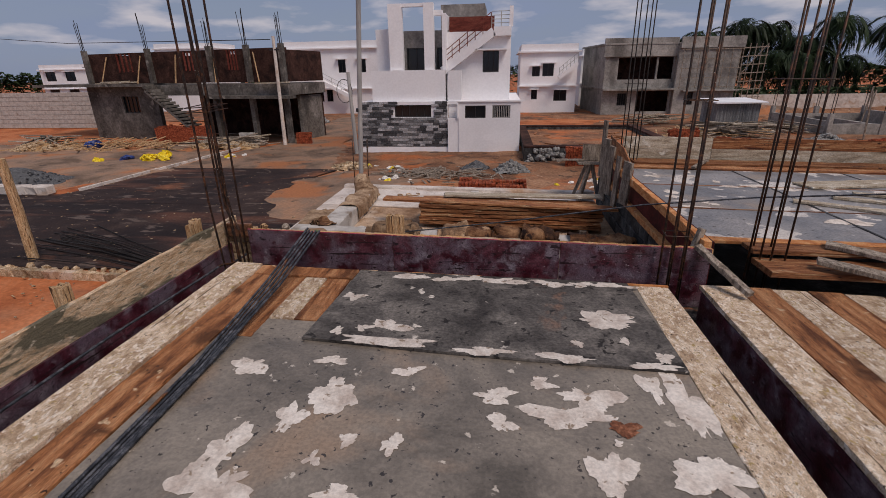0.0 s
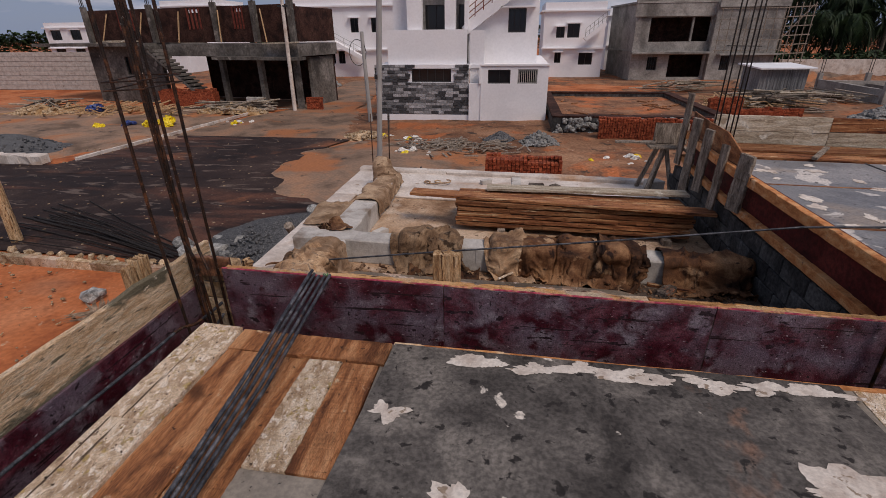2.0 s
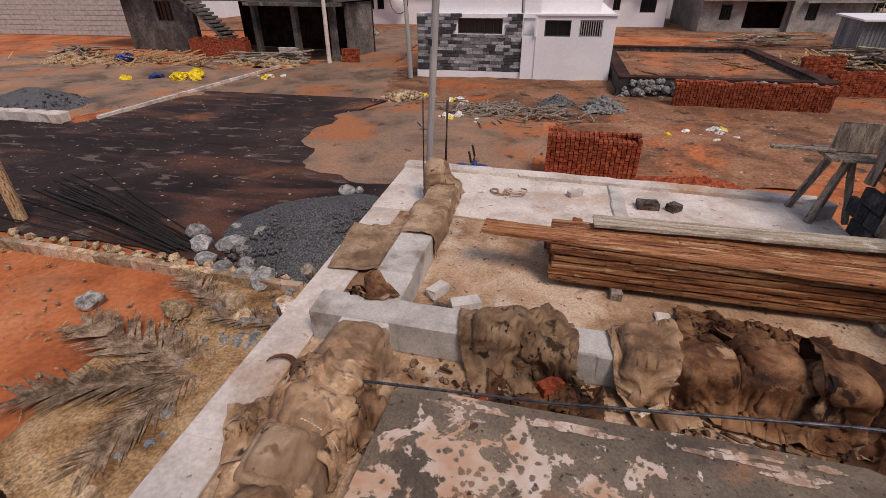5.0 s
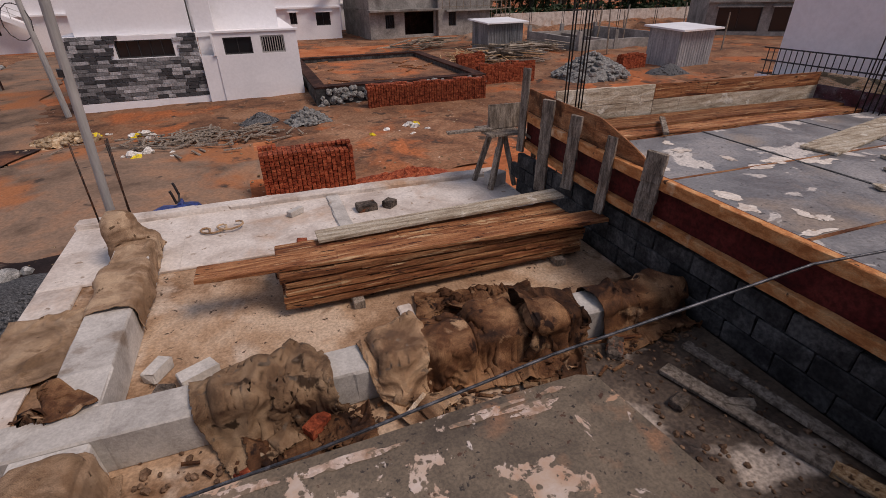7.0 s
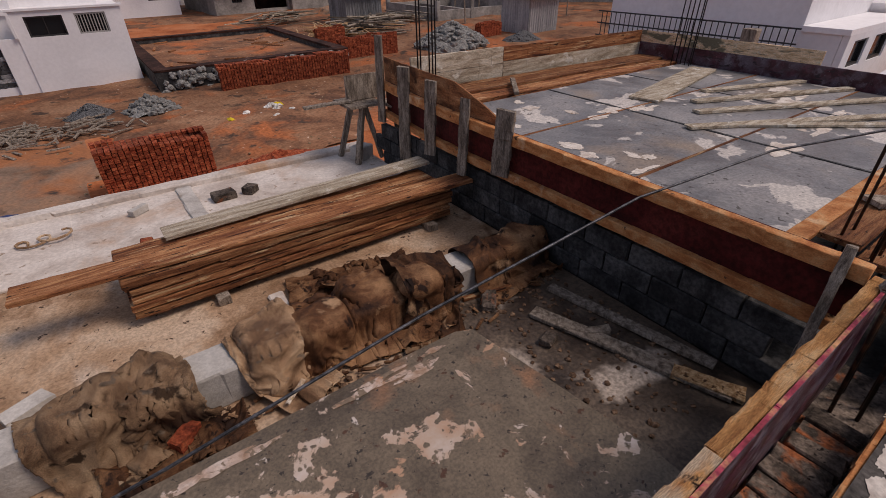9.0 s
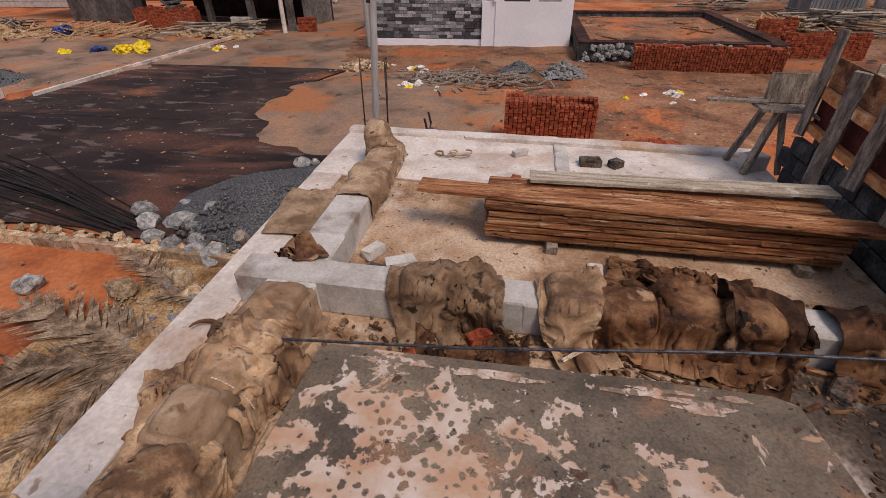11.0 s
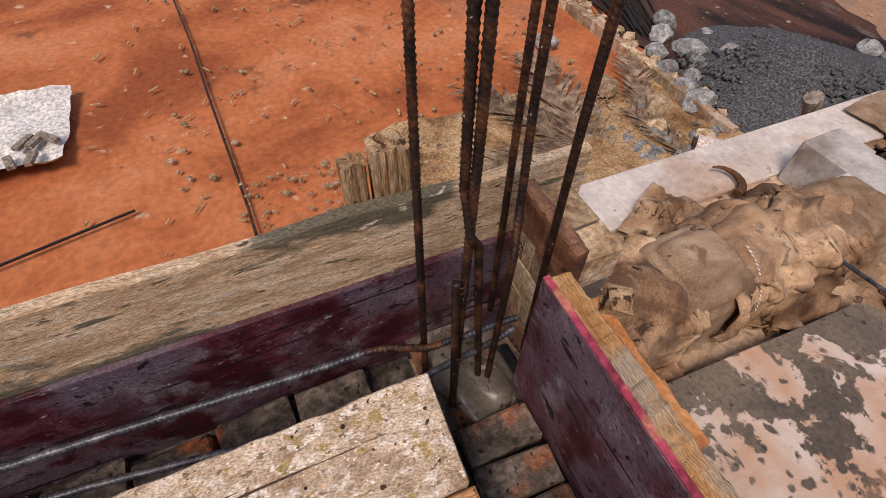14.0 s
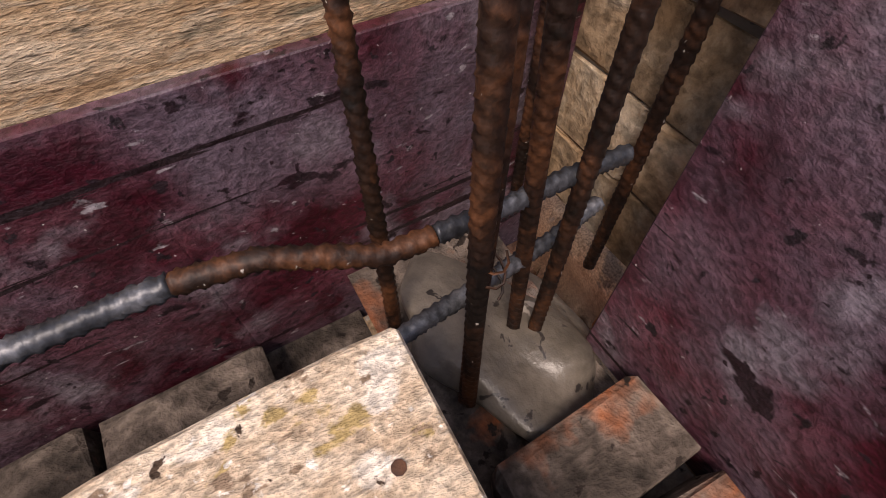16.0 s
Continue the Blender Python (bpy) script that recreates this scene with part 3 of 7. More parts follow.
def drape(seed, cx, cy, lx, ly, yaw, z0, solids, floor_z, nx=52, ny=40, squeeze=(0.8, 0.9), steps=110, fray=0.0, depth=0.085):
    """Sacking let fall over boxes (x0, x1, y0, y1, top) and a floor: a net of points with springs, until it lies in folds."""
    rng = np.random.RandomState(seed)
    u, v = np.meshgrid(np.linspace(-lx / 2, lx / 2, nx), np.linspace(-ly / 2, ly / 2, ny), indexing="ij")
    dx, dy = lx / (nx - 1), ly / (ny - 1)
    c, q = math.cos(yaw), math.sin(yaw)
    w = np.zeros((nx, ny))
    for k in range(7):
        w += rng.uniform(0.3, 1) * np.sin(u * rng.uniform(-28, 28) + v * rng.uniform(-16, 16) + rng.uniform(0, 6.3))
    uu, vv = u * squeeze[0], v * squeeze[1]
    P = np.stack([cx + uu * c - vv * q, cy + uu * q + vv * c, z0 + 0.012 * w], -1)
    old = P.copy()
    pairs = []
    for k in (0, 1):
        pairs += [((slice(k, nx - 1, 2), slice(None)), (slice(k + 1, nx, 2), slice(None)), dx, 1.0), ((slice(None), slice(k, ny - 1, 2)), (slice(None), slice(k + 1, ny, 2)), dy, 1.0)]
    dg = math.hypot(dx, dy)
    for k in (0, 1):
        pairs += [((slice(k, nx - 1, 2), slice(0, ny - 1)), (slice(k + 1, nx, 2), slice(1, ny)), dg, 0.4), ((slice(k, nx - 1, 2), slice(1, ny)), (slice(k + 1, nx, 2), slice(0, ny - 1)), dg, 0.4)]
    for k in (0, 2):
        pairs += [((slice(k, nx - 2, 4), slice(None)), (slice(k + 2, nx, 4), slice(None)), 2 * dx, 0.1), ((slice(None), slice(k, ny - 2, 4)), (slice(None), slice(k + 2, ny, 4)), 2 * dy, 0.1)]
    th = 0.008
    for step in range(steps):
        vel = (P - old) * 0.94
        old = P.copy()
        P = P + vel
        P[..., 2] -= 0.0016
        for _ in range(3):
            for a, b, rest, k in pairs:
                A, B = P[a], P[b]
                n0 = min(A.shape[0], B.shape[0])
                n1 = min(A.shape[1], B.shape[1])
                d = B[:n0, :n1] - A[:n0, :n1]
                l = np.sqrt((d * d).sum(-1, keepdims=True)) + 1e-9
                m = d * (0.5 * k * (l - rest) / l)
                A[:n0, :n1] += m
                B[:n0, :n1] -= m
        low = P[..., 2] < floor_z + th
        P[low, 2] = floor_z + th
        old[low, :2] += (P[low, :2] - old[low, :2]) * 0.7
        for x0, x1, y0, y1, top in solids:
            x, y, z = P[..., 0], P[..., 1], P[..., 2]
            inside = (x > x0 - th) & (x < x1 + th) & (y > y0 - th) & (y < y1 + th) & (z < top + th)
            if not inside.any():
                continue
            p = P[inside]
            deep = np.stack([top + th - p[:, 2], p[:, 0] - x0 + th, x1 + th - p[:, 0], p[:, 1] - y0 + th, y1 + th - p[:, 1]], -1)
            w = deep.argmin(-1)
            p[w == 0, 2] = top + th
            p[w == 1, 0] = x0 - th
            p[w == 2, 0] = x1 + th
            p[w == 3, 1] = y0 - th
            p[w == 4, 1] = y1 + th
            P[inside] = p
            o = old[inside]
            old[inside] = o + (p - o) * 0.75
    big = np.zeros((2 * nx - 1, 2 * ny - 1, 3))
    big[::2, ::2] = P
    big[1::2, ::2] = (P[1:] + P[:-1]) / 2
    big[:, 1::2] = (big[:, 0:-1:2] + big[:, 2::2]) / 2
    P, nx, ny = big, 2 * nx - 1, 2 * ny - 1
    e1, e2 = np.gradient(P, axis=0), np.gradient(P, axis=1)
    nrm = np.cross(e1, e2)
    nrm /= np.linalg.norm(nrm, axis=-1, keepdims=True) + 1e-9
    if nrm[..., 2].mean() < 0:
        nrm = -nrm
    bm = bmesh.new()
    g = []
    for i in range(nx):
        row = []
        for j in range(ny):
            a, b = lx * i / nx, ly * j / ny
            k1 = noise.noise((a * 3.2, b * 3.2, seed * 3.7))
            k2 = noise.noise((a * 3.2, b * 3.2, seed * 5.1 + 40))
            d = 0.3 * noise.noise((a * 2.4, b * 2.4, seed * 0.7))
            for q, (wide, thin, high) in enumerate(((3.4, 1.0, 0.75), (5.2, 1.4, 0.55), (8.5, 2.0, 0.36), (15.0, 3.5, 0.16))):
                t = seed * 0.9 + q * 1.15 + 0.5 * k1
                p1, p2 = a * math.cos(t) - b * math.sin(t) + 0.05 * k2, a * math.sin(t) + b * math.cos(t) + 0.05 * k1
                here = min(1.0, max(0.0, 0.45 + 2.0 * noise.noise((a * 2.3, b * 2.3, seed * 1.3 + 11 * q))))
                d += high * here * max(0.0, 1 - 2.6 * abs(noise.noise((p1 * wide, p2 * thin, seed * 1.7 + 5 * q)))) ** 1.4
            d *= depth
            p = Vector(P[i, j]) + Vector(nrm[i, j]) * d
            p.z = max(p.z, floor_z + 0.006)
            row.append(bm.verts.new(p))
        g.append(row)
    for i in range(nx - 1):
        for j in range(ny - 1):
            if fray and min(i, j, nx - 2 - i, ny - 2 - j) == 0 and rng.random_sample() < fray:
                continue
            bm.faces.new((g[i][j], g[i + 1][j], g[i + 1][j + 1], g[i][j + 1]))
    return bm


def cloth(name, bm, material, label, category="sack", group="jute sacks over the wet beams"):
    ob = solid(name, bm, material, label, category, group, smooth=True)
    m = ob.modifiers.new("thickness", "SOLIDIFY")
    m.thickness = 0.006
    return ob


def bar_set(name, at, bars, ties, label, material=REBAR, r=0.0085, ribs=False, sides=8, tie_r=0.004):
    """The starter bars of a column with their ties."""
    base = thing(name, at, label, "rebar", "column starter bars")
    for pts in bars:
        part("bar", tube(pts, r, sides, None, ribs), material, base, smooth=True)
    for pts in ties:
        part("tie", tube(pts + pts[:1], tie_r, 6), material, base)
    return base


# ---- ground ----
SITE[0] = False
gb = bmesh.new()
GX = sorted(set([-600, -250, -120, -70] + [x * 1.0 for x in range(-50, 46)] + [60, 100, 250, 600]))
GY = sorted(set([-600, -200, -60, -20] + [y * 1.0 for y in range(-10, 71)] + [90, 130, 250, 600]))
gv = [[gb.verts.new((x, y, GROUND + (0.03 * noise.noise((x * 0.35, y * 0.35, 0)) if abs(x) < 45 and -8 < y < 68 else 0.0) - 0.05)) for y in GY] for x in GX]
for i in range(len(GX) - 1):
    for j in range(len(GY) - 1):
        gb.faces.new((gv[i][j], gv[i + 1][j], gv[i + 1][j + 1], gv[i][j + 1]))
solid("ground", gb, EARTH, "red laterite earth, rutted and muddy, round the building site", "ground", kind="structure", smooth=True)


def strip(rows, z, cells=10):
    """A paved strip between two edges: rows of ((x, y), (x, y))."""
    bm = bmesh.new()
    old = None
    for k, (a, c) in enumerate(rows):
        cur = []
        for j in range(cells + 1):
            t = j / cells
            x, y = a[0] + (c[0] - a[0]) * t, a[1] + (c[1] - a[1]) * t
            edge = 1.0 if j in (0, cells) else 0.0
            x += edge * 0.35 * noise.noise((x * 0.8, y * 0.8, 1.0))
            y += edge * 0.35 * noise.noise((x * 0.8, y * 0.8, 5.0))
            cur.append(bm.verts.new((x, y, z - 0.04 * edge)))
        if old:
            for j in range(cells):
                bm.faces.new((old[j], cur[j], cur[j + 1], old[j + 1]))
        old = cur
    return bm


def glide(x, pts):
    return float(np.interp(x, [p[0] for p in pts], [p[1] for p in pts]))


road = solid("road", strip([((x, glide(x, [(-60, 10.9), (-14, 10.8), (-5.6, 10.35), (-3.7, 11.6)])), (x, glide(x, [(-60, 17.6), (-20.4, 18.6), (-9.2, 18.4), (-8.4, 16.0), (-6.3, 15.1), (-3.7, 15.0)]))) for x in [-60 + 0.6 * k for k in range(94)]], GROUND + 0.045, 12),
             ASPHALT, "dark wet asphalt road smeared with red mud", "road", kind="structure", smooth=True)
def branch(y0, count, z, material, name, label):
    solid(name, strip([((glide(y, [(17, -20.2), (22, -19.0), (29.5, -18.2), (35, -16.6), (70, -21)]), y), (glide(y, [(17, -9.6), (21, -9.7), (25, -8.9), (29, -9.8), (35, -11.8), (70, -16)]), y)) for y in [y0 + 0.6 * k for k in range(count)]], z, 12),
          material, label, "road", kind="structure", smooth=True)


branch(17.2, 14, GROUND + 0.053, ASPHALT, "road_branch", "dark muddy mouth of the side road")
branch(24.6, 68, GROUND + 0.06, SOIL_GREY, "road_far", "grey-brown muddy side road leading between the houses")
solid("mud_patch", heap(-6.0, 19.6, 4.6, 5.2, 0.16, GROUND, 40, 0.6, 0.8), SOIL_GREY, "grey-brown muddy verge beside the road", "ground", kind="structure", smooth=True)
solid("dirt_lot", heap(-31, 26.5, 14.5, 8.5, 0.22, GROUND, 44, 0.6, 0.6), SOIL_GREY, "grey muddy lot in front of the unfinished building", "ground", kind="structure", smooth=True)
solid("rubble_verge", heap(-4.5, 6.9, 3.3, 3.9, 0.2, GROUND, 44, 0.8, 1.6), EARTH_FINE, "sandy earth strewn with gravel beside the porch", "ground", kind="structure", smooth=True)
solid("yard_ground", heap(3.0, 29.5, 15, 7.5, 0.2, GROUND, 50, 0.8, 0.8), YARD, "churned brown and red earth before the houses", "ground", kind="structure", smooth=True)
solid("east_ground", heap(27, 40, 19, 15, 0.2, GROUND, 50, 0.8, 0.5), YARD, "churned brown soil round the sheds", "ground", kind="structure", smooth=True)
solid("far_ground", heap(-20, 78, 70, 26, 0.3, GROUND, 40, 0.5, 0.3), YARD, "dull brown ground between the far houses", "ground", kind="structure", smooth=True)
solid("east_field", heap(75, 60, 46, 34, 0.2, GROUND, 50, 0.6, 0.3), YARD, "dull brown field before the far wall", "ground", kind="structure", smooth=True)
solid("front_ground", heap(3.5, 20.5, 5.0, 3.6, 0.12, GROUND, 44, 0.8, 0.9), YARD, "trampled brown earth behind the brick stack", "ground", kind="structure", smooth=True)

# ---- the porch slab below the deck ----
SITE[0] = True
BASE = -0.78
porch = thing("wall_porch", (-0.7, 7, GROUND), "pale rendered porch with its flat slab", "wall", kind="structure")
SITE[0] = False
part("wall", box(-3.42, 1.9, 4.3, 10.05, GROUND - 0.1, BASE - 0.16, bevel=0.01), CEMENT, porch)
# Shade under the deck comes from the near-black colour here.
part("wall", box(-2.74, 7.2, -6.0, 4.26, GROUND - 0.1, -0.75, bevel=0.01), BLOCK_DARK, porch, "block wall under the deck, shade put into its near-black colour")
SITE[0] = True
part("slab", box(-3.42, 1.9, 4.27, 10.02, BASE - 0.15, BASE, rough=0.004, bevel=0.015, cuts=10), CEMENT_MUD, porch, "muddy cement slab")
part("edge_strip", box(-3.44, -3.08, 4.28, 8.55, BASE, BASE + 0.03, rough=0.004, bevel=0.008, cuts=8), CEMENT, porch, "pale cement edge")
part("screed", box(-3.44, 1.9, 8.55, 9.93, BASE, BASE + 0.035, rough=0.003, bevel=0.008, cuts=8), CEMENT, porch, "pale cement screed")
part("upstand", box(-3.44, 1.9, 9.87, 10.05, BASE, BASE + 0.1, rough=0.008, bevel=0.02, cuts=12), CEMENT, porch, "low cement upstand")
part("rib", box(-0.62, -0.45, 8.6, 9.87, BASE + 0.03, BASE + 0.06, rough=0.006, bevel=0.012, cuts=5), BLOCK, porch)
part("rib", box(-0.42, -0.30, 6.55, 7.2, BASE, BASE + 0.03, rough=0.006, bevel=0.012, cuts=5), CEMENT, porch)
solid("floor_bay", box(0.2, 1.88, 4.27, 6.28, BASE, BASE + 0.012, cuts=3), WET_FLOOR, "wet gritty cement floor beside the block wall", "floor", kind="structure")


def concrete_beam(x0, x1, y0, y1, top, label="fresh grey concrete upstand beam on the porch slab"):
    return solid("concrete_beam", box(x0, x1, y0, y1, BASE, top, rough=0.005, bevel=0.012, cuts=6), BLOCK, label, "beam", "upstand beams on the porch slab")


concrete_beam(-3.07, 1.84, 6.24, 6.52, -0.5)
concrete_beam(-2.76, -2.44, 6.525, 9.0, -0.5)
concrete_beam(-2.80, -2.42, 4.3, 6.235, -0.5)

# ---- formwork: maroon shutters, rails and boards ----
front = thing("wall_front_shutter", (-0.3, 4.06, -0.3), "scuffed maroon plywood beam shutter with an orange timber rail", "formwork", kind="structure")
for x0, x1 in ((-2.41, -0.985), (-0.98, 0.55), (0.555, 1.84)):
    sh = part("shutter_panel", box(x0, x1, 4.035, 4.053, -0.3, 0.262, rough=0.0015, bevel=0.002, cuts=4), PLY_MAROON, front)
    part("panel_edge", box(x0, x1, 4.036, 4.052, 0.263, 0.267, cuts=4), PLY_EDGE, sh, "pink-stained plywood edge")
for x0, x1, w, top in ((-2.41, -1.72, 0.052, 0.257), (-1.715, 0.2, 0.06, 0.26), (0.205, 1.86, 0.065, 0.255)):
    b = box(x0, x1, 4.055, 4.055 + w, 0.19, top, rough=0.004, bevel=0.005, cuts=24)
    for v in b.verts:
        if v.co.y > 4.09:
            v.co.y += 0.008 * noise.noise((v.co.x * 9, v.co.z * 14, 1))
    part("rail", b, RAIL, front)
part("rail", box(-2.42, 1.86, 4.055, 4.125, -0.3, -0.22, rough=0.003, bevel=0.005, cuts=14), WOOD_ORANGE, front)
left = thing("wall_side_shutter", (-2.7, 0, -0.3), "maroon plywood shutter topped by a weathered mossy board", "formwork", kind="structure")
for y0, y1 in ((-6, -1.0), (-0.995, 1.45), (1.455, 4.166)):
    part("shutter_panel", box(-2.698, -2.68, y0, y1, -0.45, 0.052 + 0.006 * (y0 + 1.0), rough=0.0015, bevel=0.002, cuts=4), PLY_MAROON, left)
b = box(-2.735, -2.70, -6, 4.36, 0.02, 0.30, bevel=0.004, cuts=60)
for v in b.verts:
    if v.co.z > 0.2:
        v.co.z += 0.018 * noise.noise((v.co.y * 3.1, 0, 0)) + 0.012 * noise.noise((v.co.y * 11, 2, 0))
part("top_board", b, BOARD_OLD, left, "weathered board with a torn edge")


def timber_post(x, y, top, w=0.09, d=0.07, foot=-0.32, lean=0.0):
    """A split post: an uneven prism with deep grooves down its sides and a broken top."""
    b = bmesh.new()
    seed = random.uniform(0, 60)
    n, rows = 30, 9
    rings = []
    for r in range(rows + 1):
        t = r / rows
        ring = []
        for k in range(n):
            a = 2 * math.pi * k / n
            c, q = math.cos(a), math.sin(a)
            m = 1 / max(abs(c), abs(q)) ** 0.8
            m *= 1 - 0.22 * max(0.0, 1 - 3.5 * abs(noise.noise((c * 2.6 + seed, q * 2.6, t * 0.5)))) + 0.05 * noise.noise((c * 7, q * 7, t * 5 + seed))
            z = foot + (top - foot) * t + (0.018 * noise.noise((c * 2 + seed, q * 2, 4)) if r == rows else 0)
            ring.append(b.verts.new((x - lean * (1 - t) + w / 2 * c * m, y + d / 2 * q * m, z)))
        rings.append(ring)
    for lo, hi in zip(rings, rings[1:]):
        for k in range(n):
            b.faces.new((lo[k], lo[(k + 1) % n], hi[(k + 1) % n], hi[k]))
    mid = b.verts.new((x, y, top - 0.004))
    for k in range(n):
        b.faces.new((rings[-1][k], rings[-1][(k + 1) % n], mid))
    return solid("timber_post", b, WOOD_SPLIT, "split raw timber post bracing the shutter", "post", "shutter posts")


timber_post(-2.785, 3.735, 0.39, 0.06, 0.065)
timber_post(-2.79, 3.808, 0.41, 0.075, 0.07)
timber_post(-2.79, 3.862, 0.405, 0.07, 0.05)
timber_post(-2.79, 2.42, 0.40, 0.1, 0.09)
timber_post(-0.98, 4.165, 0.42, 0.17, 0.07)
corner = thing("corner_pier", (-2.56, 4.2, -0.3), "small grey-tan block pier closing the shutter corner", "pier")
for k in range(4):
    x = -2.70
    for w in ((0.16, 0.10) if k % 2 else (0.09, 0.17)):
        part("block", box(x + 0.003, x + w - 0.003, 4.168, 4.30, -0.3 + k * 0.128, -0.3 + k * 0.128 + 0.122, rough=0.004, bevel=0.005), STONE_TAN, corner)
        x += w
part("mortar", box(-2.695, -2.445, 4.176, 4.29, -0.3, 0.20), SHEET, corner, "grey mortar behind the blocks")
solid("corner_board", box(-2.675, -2.42, 4.125, 4.163, 0.15, 0.285, rough=0.003, bevel=0.004, cuts=8), WET_WOOD, "dark red-brown board behind the shutter corner", "board")

# ---- the deck ----
deck = thing("floor_deck", (0, 0, -0.05), "timber and plywood formwork deck coated in cement", "floor", kind="structure")


def deck_plank(x0, x1, y0, y1, top, material, label="", thick=0.035, rough=0.003):
    return part("plank", box(x0, x1, y0, y1, top - thick, top, rough=rough, bevel=0.004, cuts=24), material, deck, label)


b = box(-2.405, -2.148, 3.0, 3.757, -0.003, 0.042, bevel=0.004, cuts=40)
for v in b.verts:
    if v.co.y > 3.74:
        v.co.y += 0.014 * noise.noise((v.co.x * 22, 0, v.co.z * 30)) - 0.006 * (v.co.x + 2.4) / 0.25
    v.co.z += 0.004 * noise.noise((v.co.x * 25, v.co.y * 12, 0))
    v.co.x += 0.006 * noise.noise((v.co.y * 14, v.co.x * 3, 2))
part("plank", b, PLANK_PALE, deck, "bleached plank with a ragged end")
deck_plank(-2.405, -2.145, -6, 2.998, 0.042, PLANK_PALE, "bleached plank", 0.045)
for k in range(26):
    x, y = random.uniform(-2.38, -2.17), random.uniform(2.4, 3.74)
    part("nail_head", tube([(x, y, 0.036), (x, y, 0.0445)], random.uniform(0.003, 0.0055), 8), REBAR, deck)
deck_plank(-2.142, -1.90, -6, 3.573, 0.015, PLANK_BROWN, "wet brown plank")
part("plank", box(-2.143, -1.24, 3.577, 3.758, -0.018, 0.024, rough=0.003, bevel=0.004, cuts=12), PLANK_BROWN, deck, "stained cross plank")
deck_plank(-1.66, -1.47, 2.86, 3.573, 0.012, PLANK_PALE, "", 0.03)
deck_plank(-1.468, -1.27, 2.86, 3.573, 0.008, PLANK_BROWN, "", 0.03)
deck_plank(-1.897, -1.663, 2.6, 3.573, 0.004, PLANK_BROWN, "", 0.03)
part("sheet", box(-1.897, 1.16, -1.2, 2.858, -0.02, 0.0, rough=0.001, bevel=0.002, cuts=12), SHEET, deck, "wet grey cement-coated plywood sheet")
part("sheet", box(-1.897, 1.16, -6.0, -1.205, -0.02, 0.0, rough=0.001, bevel=0.002, cuts=12), SHEET, deck)
part("sheet", box(-1.265, 1.16, 2.861, 3.78, -0.02, 0.0, rough=0.001, bevel=0.002, cuts=12), SHEET, deck)
deck_plank(1.163, 1.43, -6, 3.80, 0.002, PLANK_PALE, "pale plywood strip")
TOPSHEET = [(-1.30, 2.60), (1.15, 2.50), (1.10, 3.765), (-1.225, 3.765)]
solid("top_sheet", patch(TOPSHEET, 0.022, None, 0.012, 0.06, 0.018), SHEET_DARK, "dark cement-crusted plywood sheet lying loose on the deck", "plywood sheet")
CRUST = surface("dried_cement_crust", [(0.5, 0.42, 0.36), (0.66, 0.59, 0.52), (0.74, 0.68, 0.61)], 6, rough=0.9, bump=0.4, fine=50, grainy=0.12,
                spots=[((0.3, 0.23, 0.17), 14, 0.62, 0.04)])
CRUST_PINK = surface("pinkish_cement_crust", [(0.34, 0.22, 0.15), (0.5, 0.38, 0.31), (0.64, 0.55, 0.49)], 5, rough=0.85, bump=0.4, fine=50, grainy=0.12,
                     spots=[((0.42, 0.22, 0.12), 2.5, 0.58, 0.08), ((0.22, 0.165, 0.12), 15, 0.52, 0.03)])


def splash(x, y, rx, ry, z, bm, ragged=0.75):
    """A thin dried splash of cement with a torn outline."""
    n = 72
    seed = random.uniform(0, 90)
    mid = bm.verts.new((x, y, z + 0.0015))
    ring = []
    for k in range(n):
        a = 2 * math.pi * k / n
        q = 1 + ragged * (noise.noise((math.cos(a) * 0.9 + seed, math.sin(a) * 0.9, 0)) * 1.1 + 0.4 * noise.noise((math.cos(a) * 2.4 + seed, math.sin(a) * 2.4, 7)) + 0.22 * noise.noise((math.cos(a) * 8 + seed, math.sin(a) * 8, 3)))
        q = max(0.18, q)
        ring.append(bm.verts.new((x + rx * q * math.cos(a), y + ry * q * math.sin(a), z)))
    for k in range(n):
        bm.faces.new((mid, ring[k], ring[(k + 1) % n]))


random.seed(61)
DECK_MARKS = ((-1.50, 2.30, 0.10, 0.08), (-0.92, 2.11, 0.13, 0.14), (-1.06, 1.86, 0.06, 0.09), (-1.30, 1.65, 0.07, 0.19), (-0.50, 1.76, 0.04, 0.08), (-0.72, 1.75, 0.04, 0.04), (-0.84, 1.62, 0.03, 0.04),
              (-0.51, 2.35, 0.07, 0.05), (-1.01, 2.40, 0.08, 0.04), (0.02, 2.18, 0.14, 0.06), (0.05, 1.97, 0.06, 0.06), (0.41, 2.05, 0.19, 0.09), (0.51, 2.22, 0.13, 0.10), (0.89, 2.34, 0.05, 0.11),
              (0.55, 1.69, 0.10, 0.14), (1.06, 2.24, 0.07, 0.28), (1.0, 1.73, 0.15, 0.12), (0.61, 1.89, 0.02, 0.02), (-1.21, 1.43, 0.15, 0.13), (-0.65, 1.45, 0.08, 0.04), (0.27, 2.33, 0.07, 0.05))
SHEET_MARKS = ((-0.74, 2.83, 0.10, 0.07), (-1.14, 3.24, 0.08, 0.06), (0.73, 3.08, 0.20, 0.11), (1.06, 2.65, 0.05, 0.06), (0.49, 2.57, 0.14, 0.045), (-0.10, 2.59, 0.2, 0.045), (-0.68, 2.63, 0.3, 0.05),
               (0.96, 2.55, 0.13, 0.045), (-1.09, 2.72, 0.03, 0.05), (0.54, 2.74, 0.03, 0.04), (-0.93, 2.77, 0.06, 0.035), (0.85, 2.82, 0.03, 0.04))
marks = bmesh.new()
for x, y, rx, ry in DECK_MARKS:
    splash(x, y, rx, ry, 0.003, marks, 1.05)
